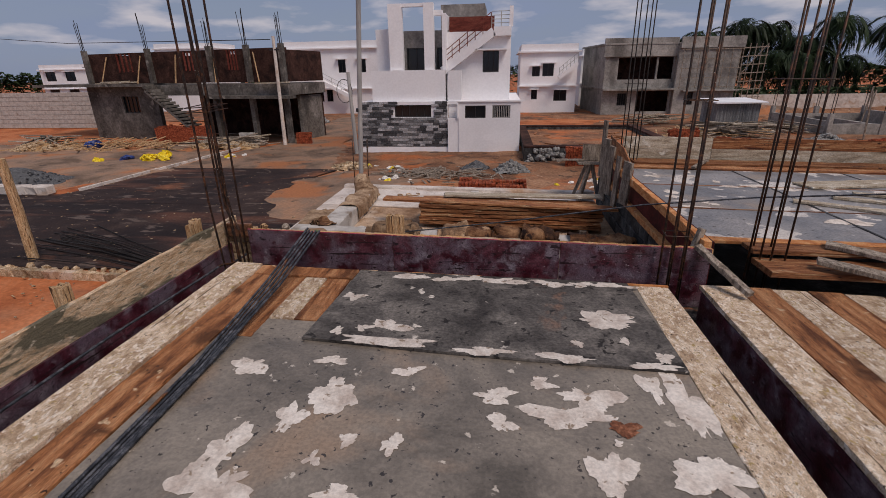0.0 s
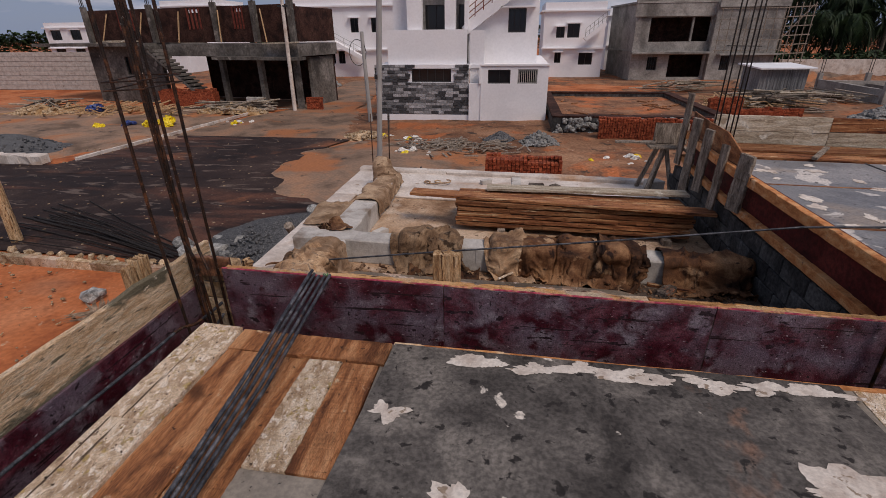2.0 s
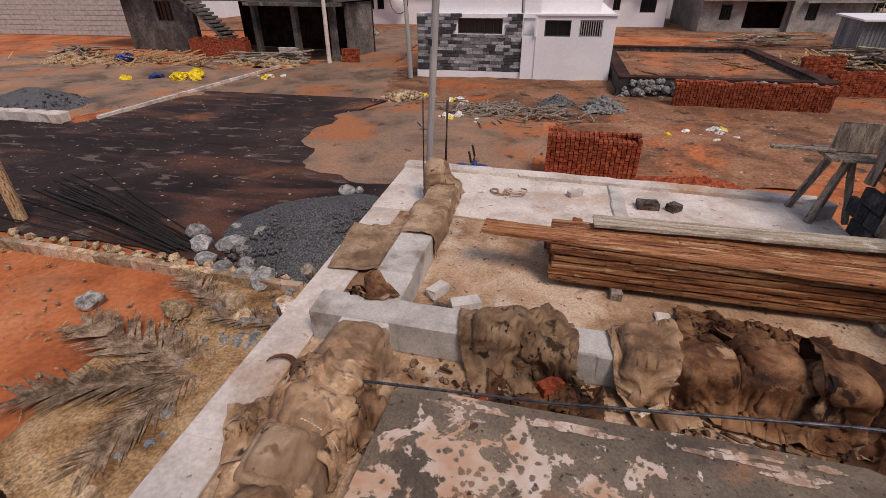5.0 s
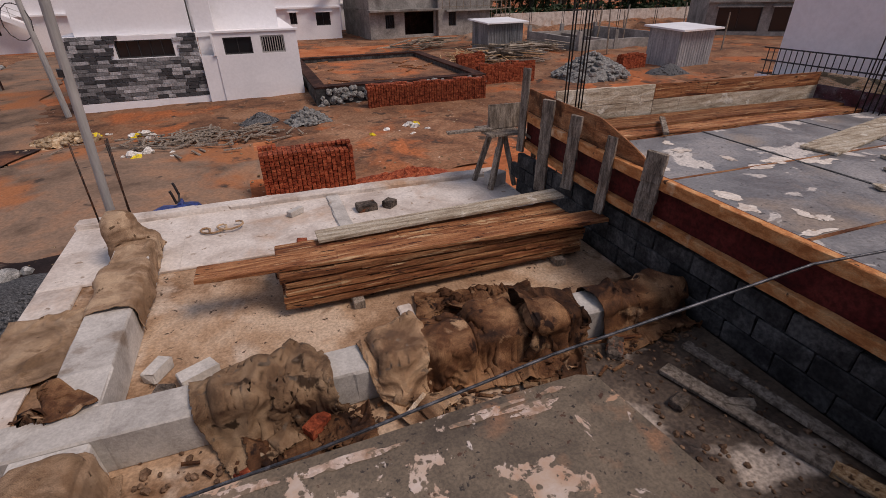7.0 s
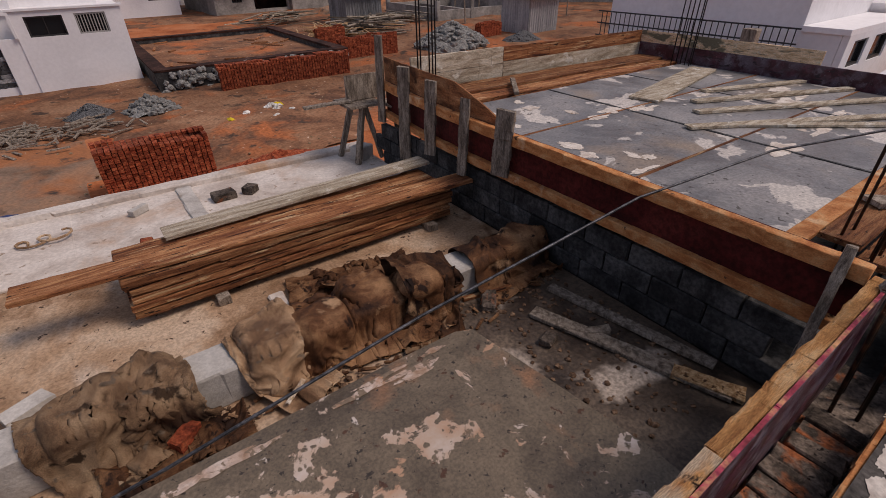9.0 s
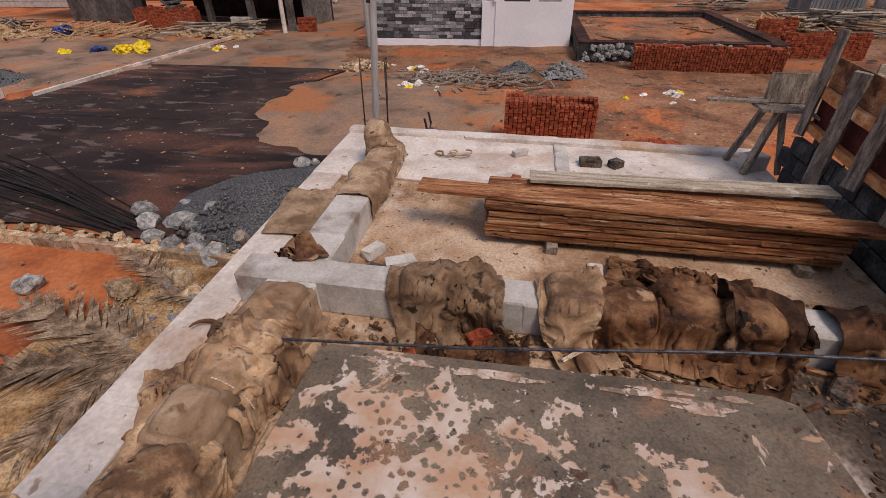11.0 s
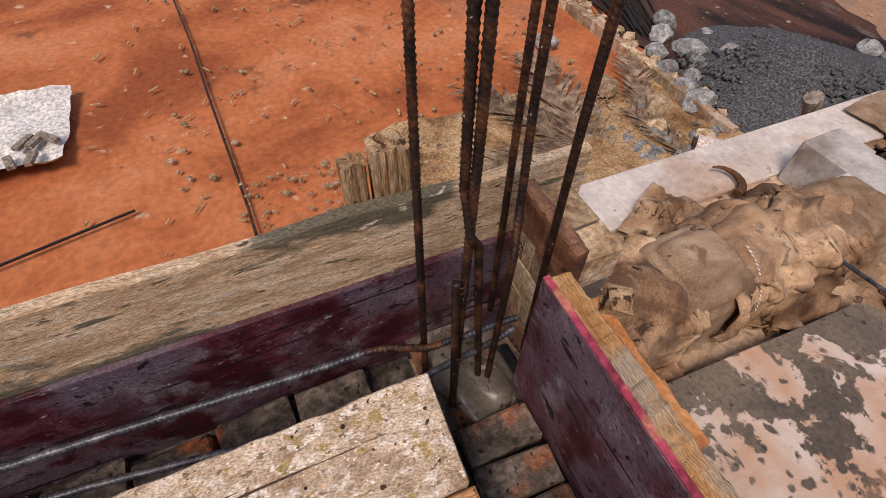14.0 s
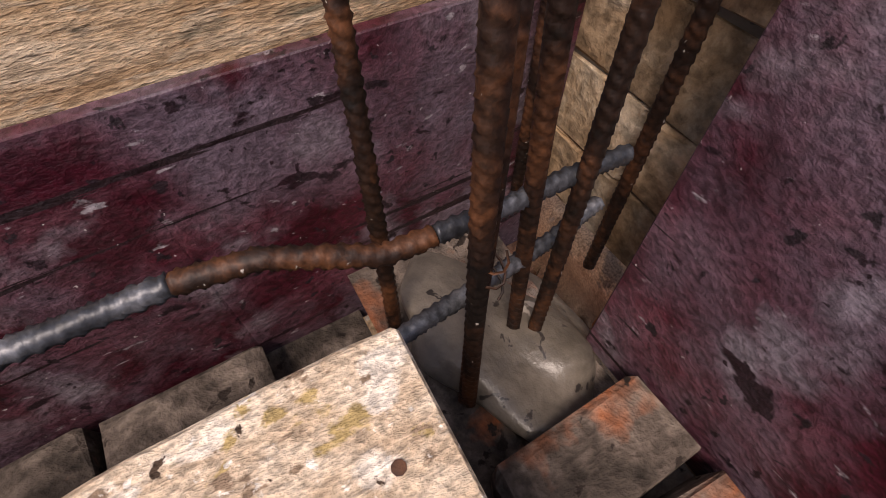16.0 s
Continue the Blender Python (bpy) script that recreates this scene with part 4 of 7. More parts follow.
tagged(part("cement_splashes", marks, CRUST, deck, "dried white cement splashes"), kind="stuff")
RUST = surface("rust_stain", [(0.12, 0.045, 0.025), (0.22, 0.085, 0.045), (0.3, 0.15, 0.09)], 12, rough=0.8, bump=0.4, fine=50)
marks = bmesh.new()
splash(0.66, 2.0, 0.085, 0.06, 0.0055, marks, 0.6)
part("rust_stain", marks, RUST, deck, "red-brown rust stain")
marks = bmesh.new()
for x, y, rx, ry in SHEET_MARKS:
    splash(x, y, rx, ry, 0.0245, marks, 1.05)
for k in range(18):
    x = -0.75 + 1.85 * (k + random.random()) / 18
    splash(x, random.uniform(3.64, 3.72), random.uniform(0.05, 0.15), random.uniform(0.015, 0.05), 0.0248 + 0.0003 * (k % 4), marks, 0.9)
tagged(solid("sheet_splashes", marks, CRUST, "dried white cement crust on the dark sheet", "cement"), kind="stuff")
part("edge_batten", box(-1.235, 1.43, 3.768, 3.792, -0.05, 0.012, rough=0.003, bevel=0.003, cuts=16), WOOD_ORANGE, deck, "orange batten along the sheet edge")
part("joist", box(-2.4, 1.43, 3.68, 3.752, -0.10, -0.052, rough=0.004, bevel=0.005, cuts=8), WOOD_GREY, deck)
part("skirt", box(-2.40, -2.38, -6, 3.75, -0.42, -0.006, rough=0.003, cuts=8), PLY_MAROON, deck)
part("skirt", box(1.41, 1.43, -6, 3.78, -0.32, -0.036, rough=0.003, cuts=8), PLY_MAROON, deck)

# right-hand planks beside the trench
for k, (x0, x1, m) in enumerate(((1.71, 2.0, PLANK_PALE), (2.005, 2.27, PLANK_BROWN), (2.275, 2.54, PLANK_PALE), (2.545, 2.81, PLANK_BROWN), (2.815, 3.1, PLANK_PALE), (3.105, 3.4, PLANK_BROWN),
                                  (3.405, 3.7, PLANK_PALE), (3.705, 4.0, PLANK_BROWN),
                                  *((4.005 + 0.3 * j, 4.3 + 0.3 * j, PLANK_BROWN if j % 2 else PLANK_PALE) for j in range(10)))):
    deck_plank(x0, x1, -6, 3.86 - 0.012 * min(k, 8), 0.005 + 0.004 * (k % 2), m, "", 0.04)
part("skirt", box(1.712, 1.73, -6, 3.8, -0.34, -0.04, rough=0.003, cuts=8), PLY_MAROON, deck)

# ---- the right-hand deck ----
RZ = 0.19
rdeck = thing("floor_side_deck", (4.3, 6.3, 0), "side deck of grey cement-coated sheets", "floor", kind="structure")
for x0, x1 in ((2.1, 3.72), (3.725, 5.35), (5.355, 6.9)):
    for y0, y1 in ((4.62, 5.66), (5.665, 6.9), (6.905, 8.05)):
        part("sheet", box(x0 if x0 > 2.2 else 1.905, x1, y0, y1, RZ - 0.02, RZ + 0.002 * random.random(), rough=0.001, bevel=0.003), SHEET_BLUE, rdeck)
part("plank", box(1.905, 3.9, 4.50, 4.617, RZ - 0.03, RZ + 0.004, rough=0.002, bevel=0.003, cuts=4), WOOD_ORANGE, rdeck)
part("plank", box(2.3, 6.9, 4.28, 4.497, RZ - 0.04, RZ, rough=0.004, bevel=0.003, cuts=4), PLANK_X, rdeck)
part("plank", box(2.3, 6.9, 3.93, 4.275, RZ - 0.12, RZ - 0.07, rough=0.004, bevel=0.003, cuts=4), PLANK_X, rdeck)
part("plank", box(2.0, 6.9, 8.15, 8.42, RZ - 0.03, RZ + 0.01, rough=0.004, bevel=0.003, cuts=6), PLANK_X, rdeck)
part("plank", box(2.3, 6.9, 8.43, 8.86, RZ, RZ + 0.04, rough=0.004, bevel=0.003, cuts=6), PLANK_X, rdeck)
SITE[0] = False
# Wall and blocks face away from the sun; their near-black colour adds shade.
part("wall", box(1.93, 7.2, 4.3, 9.2, GROUND, -0.72, bevel=0.01), BLOCK_DARK, rdeck, "smeared dark block wall, shade put into its colour")
SITE[0] = True
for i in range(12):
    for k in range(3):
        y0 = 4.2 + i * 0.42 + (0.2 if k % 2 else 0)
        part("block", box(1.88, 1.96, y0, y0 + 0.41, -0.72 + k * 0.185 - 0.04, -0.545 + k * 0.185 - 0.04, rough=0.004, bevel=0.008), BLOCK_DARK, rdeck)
side = thing("wall_deck_shutter", (1.87, 6, -0.1), "red plywood shutter with orange timber rails", "formwork", kind="structure")


def bend(y):
    return 0.0 if y < 7.0 else 0.03 * (y - 7.0) ** 2


def curved(b):
    for v in b.verts:
        v.co.x += bend(v.co.y)
    return b


part("shutter_panel", curved(box(1.872, 1.89, 4.13, 9.3, -0.14, 0.298, rough=0.001, cuts=30)), PLY_RED, side)
part("rail", curved(box(1.80, 1.87, 4.13, 9.3, 0.205, 0.305, rough=0.003, bevel=0.005, cuts=30)), WOOD_ORANGE, side)
part("rail", curved(box(1.80, 1.87, 4.13, 9.3, -0.14, -0.06, rough=0.003, bevel=0.005, cuts=30)), WOOD_ORANGE, side)
b = curved(box(1.892, 1.91, 7.0, 9.35, 0.2, 0.32, cuts=30))
for v in b.verts:
    if v.co.z > 0.3:
        v.co.z += 0.26 * min(1, max(0, (v.co.y - 6.95) / 0.75)) ** 0.7
part("wavy_board", b, PLANK_BROWN, side)
for y, top, foot, w in ((6.78, 0.52, -0.1, 0.17), (7.35, 0.50, -0.28, 0.1), (7.95, 0.56, -0.25, 0.13), (8.55, 0.60, -0.5, 0.15), (9.2, 0.85, -0.2, 0.1)):
    solid("brace_board", beam((1.76 + bend(y), y + 0.03, foot), (1.775 + bend(y), y, top), w, 0.035, rough=0.006, bevel=0.005, spin=90, cuts=6), WOOD_GREY,
          "grey weathered board propped upright against the red shutter", "board", "upright brace boards")
far = thing("wall_far_shutter", (4.5, 8.95, 0.2), "tall weathered plank shutter round the side deck", "formwork", kind="structure")
part("board", box(2.2, 3.72, 8.93, 8.97, 0.39, 0.60, rough=0.004, bevel=0.004, cuts=6), PLANK_GREY_X, far)
part("board", box(2.2, 3.72, 8.93, 8.97, 0.1, 0.387, rough=0.004, bevel=0.004, cuts=6), PLANK_GREY_X, far)
part("board", box(3.724, 6.95, 8.93, 8.965, 0.41, 0.60, rough=0.004, bevel=0.004, cuts=6), PLANK_X, far)
part("board", box(3.724, 6.95, 8.93, 8.965, 0.1, 0.407, rough=0.004, bevel=0.004, cuts=6), PLANK_GREY_X, far)
part("board", box(6.97, 7.0, 6.2, 8.98, 0.42, 0.60, rough=0.004, bevel=0.004, cuts=6), BOARD_OLD, far)
part("shutter_panel", box(6.97, 6.99, 3.5, 8.98, 0.05, 0.417, rough=0.002, bevel=0.002, cuts=6), PLY_MAROON, far)

random.seed(77)
for y in (5.66, 6.9):
    part("joint", box(1.91, 6.9, y - 0.012, y + 0.016, RZ - 0.004, RZ + 0.005, rough=0.002, cuts=10), PLANK_X, rdeck, "dark joint batten between the sheets")
for x in (3.72, 5.35):
    part("joint", box(x - 0.014, x + 0.016, 4.62, 8.05, RZ - 0.004, RZ + 0.0065, rough=0.002, cuts=10), BLOCK_DARK, rdeck, "dark joint between the sheets")
marks = bmesh.new()
for k in range(24):
    splash(random.uniform(2.1, 6.6), random.uniform(4.75, 7.9), random.uniform(0.04, 0.26), random.uniform(0.03, 0.12), RZ + 0.0035 + 0.0003 * (k % 5), marks, 0.9)
tagged(part("cement_splashes", marks, CRUST, rdeck, "dried white cement splashes"), kind="stuff")

# ---- planks lying on the side deck ----
for x0, y0, x1, y1, w in ((4.2, 7.0, 6.6, 7.55, 0.35), (3.6, 6.1, 5.8, 5.0, 0.12), (4.2, 6.35, 6.8, 5.2, 0.12), (4.6, 6.6, 6.9, 5.75, 0.12), (4.0, 5.9, 5.4, 4.9, 0.1), (5.2, 6.8, 6.9, 6.3, 0.1)):
    solid("loose_plank", beam((x0, y0, RZ + 0.022), (x1, y1, RZ + 0.022), w, 0.03, rough=0.003, cuts=5), PLANK_GREY_X, "grey weathered plank lying on the side deck", "plank", "loose planks on the side deck")
for a, c, w in (((2.7, 4.05, 0.2), (3.6, 3.55, 0.13), 0.14), ((3.0, 4.45, 0.22), (4.0, 3.7, 0.16), 0.16), ((3.1, 8.0, RZ + 0.05), (3.5, 8.5, RZ + 0.09), 0.06)):
    solid("loose_plank", beam(a, c, w, 0.035, rough=0.004, cuts=4), WOOD_GREY, "old grey plank resting across the trench", "plank", "planks across the trench")
solid("prop_stick", beam((1.72, 4.06, 0.28), (1.98, 3.58, 0.06), 0.07, 0.04, rough=0.005), WOOD_GREY, "rough grey prop stick holding the shutter", "prop")
solid("prop_stick", beam((1.6, 4.2, -0.4), (1.82, 4.25, 0.38), 0.05, 0.05, rough=0.005), WOOD_GREY, "rough grey prop stick leaning in the shutter corner", "prop")

# ---- starter bars ----
def lean_bar(x, y, dx, dy, top=2.7, crank=None, foot=-0.28):
    if crank:
        cx, cy, cz = crank
        return [(x, y, foot), (x + 0.01, y, cz - 0.06), (x + cx, y + cy, cz + 0.06), (x + cx + dx, y + cy + dy, top)]
    return [(x, y, foot), (x + dx, y + dy, top)]


bar_set("column_bars", (-2.5, 3.93, -0.28),
        [[(-2.543, 3.806, -0.34), (-2.612, 3.827, 0.6), (-2.62, 3.83, 2.7)],
         [(-2.415, 3.842, -0.28), (-2.434, 3.84, 0.32)],
         [(-2.42, 3.84, -0.28), (-2.48, 3.89, 0.6), (-2.50, 3.91, 2.7)],
         [(-2.47, 3.95, -0.28), (-2.472, 3.905, 0.36), (-2.454, 3.875, 0.42), (-2.488, 3.872, 0.52), (-2.53, 3.88, 2.7)],
         [(-2.663, 4.092, -0.28), (-2.661, 4.08, 0.6), (-2.65, 4.07, 2.7)],
         [(-2.452, 3.972, -0.28), (-2.475, 3.998, 0.27), (-2.53, 4.03, 0.38), (-2.56, 4.04, 0.6), (-2.58, 4.04, 2.7)],
         [(-2.515, 4.143, -0.33), (-2.485, 4.095, 0.6), (-2.48, 4.10, 2.7)]],
        [[(-2.64, 3.79, z), (-2.46, 3.83, z + 0.01), (-2.45, 4.13, z + 0.02), (-2.68, 4.11, z + 0.01)] for z in (1.36, 1.40)],
        "tall rusty ribbed starter bars in the shutter corner", REBAR, 0.0085, True, 12)
for x, y, z, r in ((-2.434, 3.841, 0.27, 0.012), (-2.48, 4.0, 0.27, 0.012), (-2.42, 3.842, -0.02, 0.012)):
    solid("binding_wire", tube([(x + r * 1.6 * math.cos(a * 0.6) - 0.008, y + r * math.sin(a * 0.6) + 0.01, z + 0.002 * a) for a in range(24)], 0.0012, 5), REBAR,
          "thin rusty wire tied round a starter bar", "wire", "binding wires")

bar_set("column_bars", (1.5, 3.93, -0.5),
        [[(x, y, -0.55), (x + 0.01, y + 0.05, 0.6), (x + 0.02, y + 0.09, 2.8)] for x, y in ((1.40, 3.95), (1.445, 3.85), (1.50, 3.96), (1.545, 3.86), (1.60, 3.96))],
        [[(1.39, 3.88, z), (1.60, 3.88, z), (1.62, 4.03, z), (1.40, 4.03, z)] for z in (0.42, 1.5)], "rusty starter bars rising in the trench at the shutter end", REBAR, 0.0095, False, 8)
bar_set("column_bars", (2.4, 4.2, -0.4),
        [[(x, y, -0.5), (x - 0.01, y, 2.8)] for x, y in ((2.23, 4.2), (2.34, 4.22), (2.42, 4.2), (2.55, 4.22), (2.36, 4.4), (2.5, 4.38))],
        [[(2.2, 4.18, 1.65), (2.58, 4.18, 1.65), (2.58, 4.42, 1.65), (2.2, 4.42, 1.65)]], "rusty starter bars beside the side deck", REBAR, 0.009, False, 8)
bar_set("column_bars", (2.35, 8.98, -0.2),
        [[(x, y, -0.3), (x, y, 3.0)] for x, y in ((2.08, 8.6), (2.16, 8.66), (2.24, 8.6), (2.33, 8.66), (2.4, 8.7))],
        [[(2.06, 8.58, 1.5), (2.42, 8.58, 1.5), (2.42, 8.72, 1.5), (2.06, 8.72, 1.5)]], "dark starter bars at the far corner of the deck", REBAR_FAR, 0.009, False, 6)
bar_set("column_bars", (6.75, 8.0, 0),
        [[(x, y, 0.0), (x + 0.05, y, 3.0)] for x, y in ((6.7, 7.85), (6.75, 7.95), (6.8, 8.05), (6.7, 8.15), (6.85, 7.9), (6.85, 8.15))],
        [], "dark starter bars at the far side of the deck", REBAR_FAR, 0.009, False, 6)

# loose bars on the deck, over the front shutter
for k, (xa, xb, dz) in enumerate(((-1.80, -1.815, 0), (-1.775, -1.785, 0.0), (-1.75, -1.752, 0.0), (-1.785, -1.80, 0.017), (-1.72, -1.685, 0.0), (-1.735, -1.715, 0.0))):
    yb = 4.045 - 0.012 * (k % 3)
    solid("steel_bar", tube([(xa + 0.05, -5, 0.014 + dz), (xa, 1.0, 0.014 + dz), (xa - 0.01, 2.2, 0.03 + dz), (xb - 0.02, 3.2, 0.12 + dz), (xb, 4.02, 0.279 + dz), (xb, yb, 0.282 + dz)], 0.0085, 8, None, True),
          REBAR_NEW, "new grey ribbed steel bar resting over the shutter", "steel bar", "bundle of bars on the deck", smooth=True)
solid("steel_bar", tube([(-2.59, -5, 0.0), (-2.585, 2.5, 0.02), (-2.548, 3.08, 0.026), (-2.518, 3.5, 0.03), (-2.512, 3.64, 0.034)], 0.0085, 12, None, True),
      REBAR_NEW, "ribbed steel bar lying high in the beam trench", "steel bar", "bars in the beam trench", smooth=True)
solid("steel_bar", tube([(-2.512, 3.641, 0.034), (-2.502, 3.70, 0.034), (-2.488, 3.75, 0.018), (-2.478, 3.785, 0.006), (-2.475, 3.83, 0.006)], 0.0087, 12, None, True),
      REBAR, "rusty kink of the trench bar", "steel bar", "bars in the beam trench", smooth=True)
solid("steel_bar", tube([(-2.475, 3.831, 0.006), (-2.473, 3.9, 0.002), (-2.476, 3.97, -0.002), (-2.47, 4.045, 0.0)], 0.0085, 12, None, True),
      REBAR_NEW, "end of the ribbed trench bar among the starter bars", "steel bar", "bars in the beam trench", smooth=True)
solid("steel_bar", tube([(-2.56, -5, -0.1), (-2.555, 2.5, -0.1), (-2.51, 2.96, -0.1), (-2.455, 3.35, -0.11), (-2.43, 3.6, -0.095), (-2.452, 3.8, -0.085), (-2.48, 3.986, -0.11), (-2.49, 4.06, -0.10)], 0.0085, 12, None, True),
      REBAR_NEW, "ribbed steel bar lying low in the beam trench", "steel bar", "bars in the beam trench", smooth=True)
TIE = bpy.data.materials.new("green_plastic")
TIE.use_nodes = True
TIE.node_tree.nodes["Principled BSDF"].inputs["Base Color"].default_value, TIE.node_tree.nodes["Principled BSDF"].inputs["Roughness"].default_value = (0.02, 0.2, 0.07, 1), 0.5
solid("plastic_tie", tube([(-1.716 + 0.012 * math.cos(a * 0.6), 4.02 + 0.002 * a, 0.279 + 0.012 * math.sin(a * 0.6)) for a in range(13)], 0.003, 6), TIE, "bright green plastic tie round a steel bar", "tie")
solid("slack_bar", tube([(-2.5, 5.62, -0.46), (-1.3, 5.5, -0.22), (0, 5.5, -0.03), (1.6, 5.32, 0.3), (2.6, 5.0, 0.5), (3.5, 4.3, 0.75)], 0.008, 8, None, True),
      REBAR_NEW, "single steel bar strung across to the side deck", "steel bar", smooth=True)

# ---- sheet, timber stack and sacks on the porch ----
b = patch([(-2.26, 5.78), (-2.2, 5.84), (0.5, 5.85), (0.62, 5.8), (0.80, 4.45), (0.8, 4.26), (-2.3, 4.26)], -0.665, None, 0.01, 0.06, 0.05)
solid("cement_sheet", b, SHEET_RUST, "wet cement-splashed board with rust stains on the porch slab", "board")
marks = bmesh.new()
for k in range(12):
    x = random.uniform(-2.1, 0.5)
    splash(x, random.uniform(5.68, 5.79), random.uniform(0.08, 0.2), random.uniform(0.012, 0.035), -0.6615 + 0.0003 * (k % 5), marks, 0.7)
tagged(solid("board_splashes", marks, CRUST_PINK, "pinkish dried cement along the edge of the porch board", "cement"), kind="stuff")
solid("bearer", box(-2.1, 0.6, 4.6, 4.75, BASE, -0.716, rough=0.004, cuts=4), WOOD_GREY, "rough timber bearer under the board", "timber", "bearers under the board")
solid("bearer", box(-2.1, 0.5, 5.5, 5.62, BASE, -0.716, rough=0.004, cuts=4), WOOD_GREY, "rough timber bearer under the board", "timber", "bearers under the board")
stack = thing("plank_stack", (0.3, 7.6, BASE), "stack of thick brown shuttering planks on bearers", "plank stack")
for x in (-0.72, 1.35):
    part("bearer", box(x - 0.05, x + 0.05, 7.3, 8.0, BASE, -0.705, rough=0.005, bevel=0.005), WOOD_GREY, stack)
for k in range(5):
    z = -0.70 + k * 0.0695
    for j in range(2):
        o = random.uniform(-0.03, 0.03)
        part("plank", box(-1.32 + o, 1.62 + o, 7.38 + j * 0.3 + 0.01 * random.random(), 7.665 + j * 0.3, z, z + 0.055, rough=0.006, bevel=0.006, cuts=12), PLANK_X, stack)
solid("long_plank", box(-1.95, 1.85, 7.38, 7.62, -0.355, -0.318, rough=0.003, bevel=0.004, cuts=16, turn=pose(0, 0, 0, 0, 0, -3.0)), PLANK_X, "long orange-brown plank on top of the stack", "plank")
solid("long_plank", beam((-0.95, 7.92, -0.325), (1.7, 7.98, -0.29), 0.22, 0.035, rough=0.003), PLANK_GREY_X, "pale grey plank on top of the stack", "plank")

LEFT_BEAM, CROSS_BEAM, SIDE_BEAM = (-2.80, -2.42, 4.3, 6.235, -0.5), (-3.07, 1.84, 6.24, 6.52, -0.5), (-2.76, -2.44, 6.52, 9.0, -0.5)
BEAMS = [LEFT_BEAM, CROSS_BEAM, SIDE_BEAM]
FL = BASE + 0.01
cloth("jute_sack", drape(1, -2.58, 4.6, 0.8, 0.72, 1.15, -0.30, BEAMS + [(-2.74, -2.5, 4.42, 4.62, -0.44), (-2.66, -2.46, 4.6, 4.82, -0.41)], FL, 62, 46, (0.78, 0.85)), JUTE, "grey-brown jute sack slumped over the porch beam")
cloth("jute_sack", drape(2, -2.57, 5.02, 0.5, 0.7, 1.66, -0.2, BEAMS + [(-2.78, -2.44, 4.86, 5.2, -0.42), (-2.72, -2.5, 4.9, 5.16, -0.37)], FL, 40, 56, (0.84, 0.86), 110, 0.0, 0.022), JUTE_PALE, "bulging tan jute sack over the porch beam")
cloth("jute_sack", drape(3, -2.56, 5.46, 0.95, 0.72, 1.1, -0.26, BEAMS + [(-2.74, -2.48, 5.24, 5.45, -0.41), (-2.7, -2.44, 5.5, 5.7, -0.44)], FL, 70, 56, (0.58, 0.84), 120, 0.0, 0.1), JUTE, "wrinkled jute sack wrapped round the porch beam")
cloth("jute_sack", drape(15, -2.55, 5.9, 0.5, 0.72, 1.72, -0.24, BEAMS + [(-2.74, -2.44, 5.75, 6.1, -0.43)], FL, 44, 56, (0.85, 0.86), 110, 0.2, 0.032), JUTE_PALE, "pale jute sack drawn smooth over the porch beam")
cloth("jute_sack", drape(4, -3.0, 5.34, 0.4, 0.46, 0.5, -0.6, BEAMS, FL + 0.03, 40, 40, (0.72, 0.75)), JUTE, "loose flap of jute sacking on the cement edge")
cloth("jute_sack", drape(5, -2.72, 6.6, 0.55, 0.5, 0.5, -0.36, BEAMS, FL, 48, 42, (0.66, 0.7)), JUTE_DARK, "crumpled brown sack on the beam corner")
cloth("jute_sack", drape(6, -3.0, 7.62, 0.85, 0.9, 0.1, -0.4, BEAMS, FL + 0.03, 52, 52, (0.9, 0.9), 110, 0.0, 0.045), JUTE_PALE, "flat jute sack over the porch edge")
cloth("jute_sack", drape(7, -2.66, 8.35, 1.7, 0.72, 1.6, 0.06, BEAMS + [(-2.88, -2.7, 9.02, 9.24, 0.0), (-2.82, -2.62, 8.75, 9.02, -0.26)], FL, 76, 40, (0.9, 0.84), 120, 0.0, 0.045), JUTE_PALE, "jute sack hung over the bar stubs and beam")
cloth("jute_sack", drape(8, -1.5, 6.34, 1.0, 0.9, 0.4, -0.3, BEAMS + [(-1.78, -1.5, 6.2, 6.42, -0.42), (-1.42, -1.2, 6.34, 6.56, -0.45)], FL, 74, 58, (0.72, 0.85), 140, 0.5), JUTE, "frayed tan jute sack over the concrete beam")
cloth("jute_sack", drape(9, 0.05, 6.36, 1.5, 0.92, -0.12, -0.26, BEAMS + [(-0.5, -0.15, 6.16, 6.4, -0.43), (0.0, 0.3, 6.32, 6.6, -0.45), (0.38, 0.6, 6.18, 6.45, -0.41)], FL, 96, 56, (0.72, 0.85)), JUTE_DARK, "wet brown sacking heaped over the concrete beam")
cloth("jute_sack", drape(10, -0.62, 6.28, 0.5, 0.95, 0.35, -0.2, BEAMS + [(-0.78, -0.45, 6.2, 6.55, -0.42)], FL, 42, 60, (0.65, 0.85)), JUTE, "brown fold of sacking over the concrete beam")
cloth("jute_sack", drape(11, 0.5, 6.2, 0.6, 1.05, -0.4, -0.18, BEAMS + [(0.2, 0.74, 6.2, 6.55, -0.42)], FL, 44, 60, (0.62, 0.85)), JUTE_DARK, "brown sacking hanging off the concrete beam")
cloth("jute_sack", drape(12, 1.42, 6.4, 1.05, 1.0, 0.05, -0.28, BEAMS + [(1.86, 2.3, 4.0, 9.0, 0.2)], FL, 58, 52, (0.75, 0.85)), JUTE_DARK, "dark sacking over the end of the concrete beam")
cloth("jute_sack", drape(13, 0.25, 6.95, 1.35, 0.6, -0.2, -0.6, BEAMS + [(-0.2, 0.5, 6.75, 6.9, -0.66)], FL, 66, 40, (0.7, 0.7)), JUTE_DARK, "crumpled dark sacking on the porch floor")
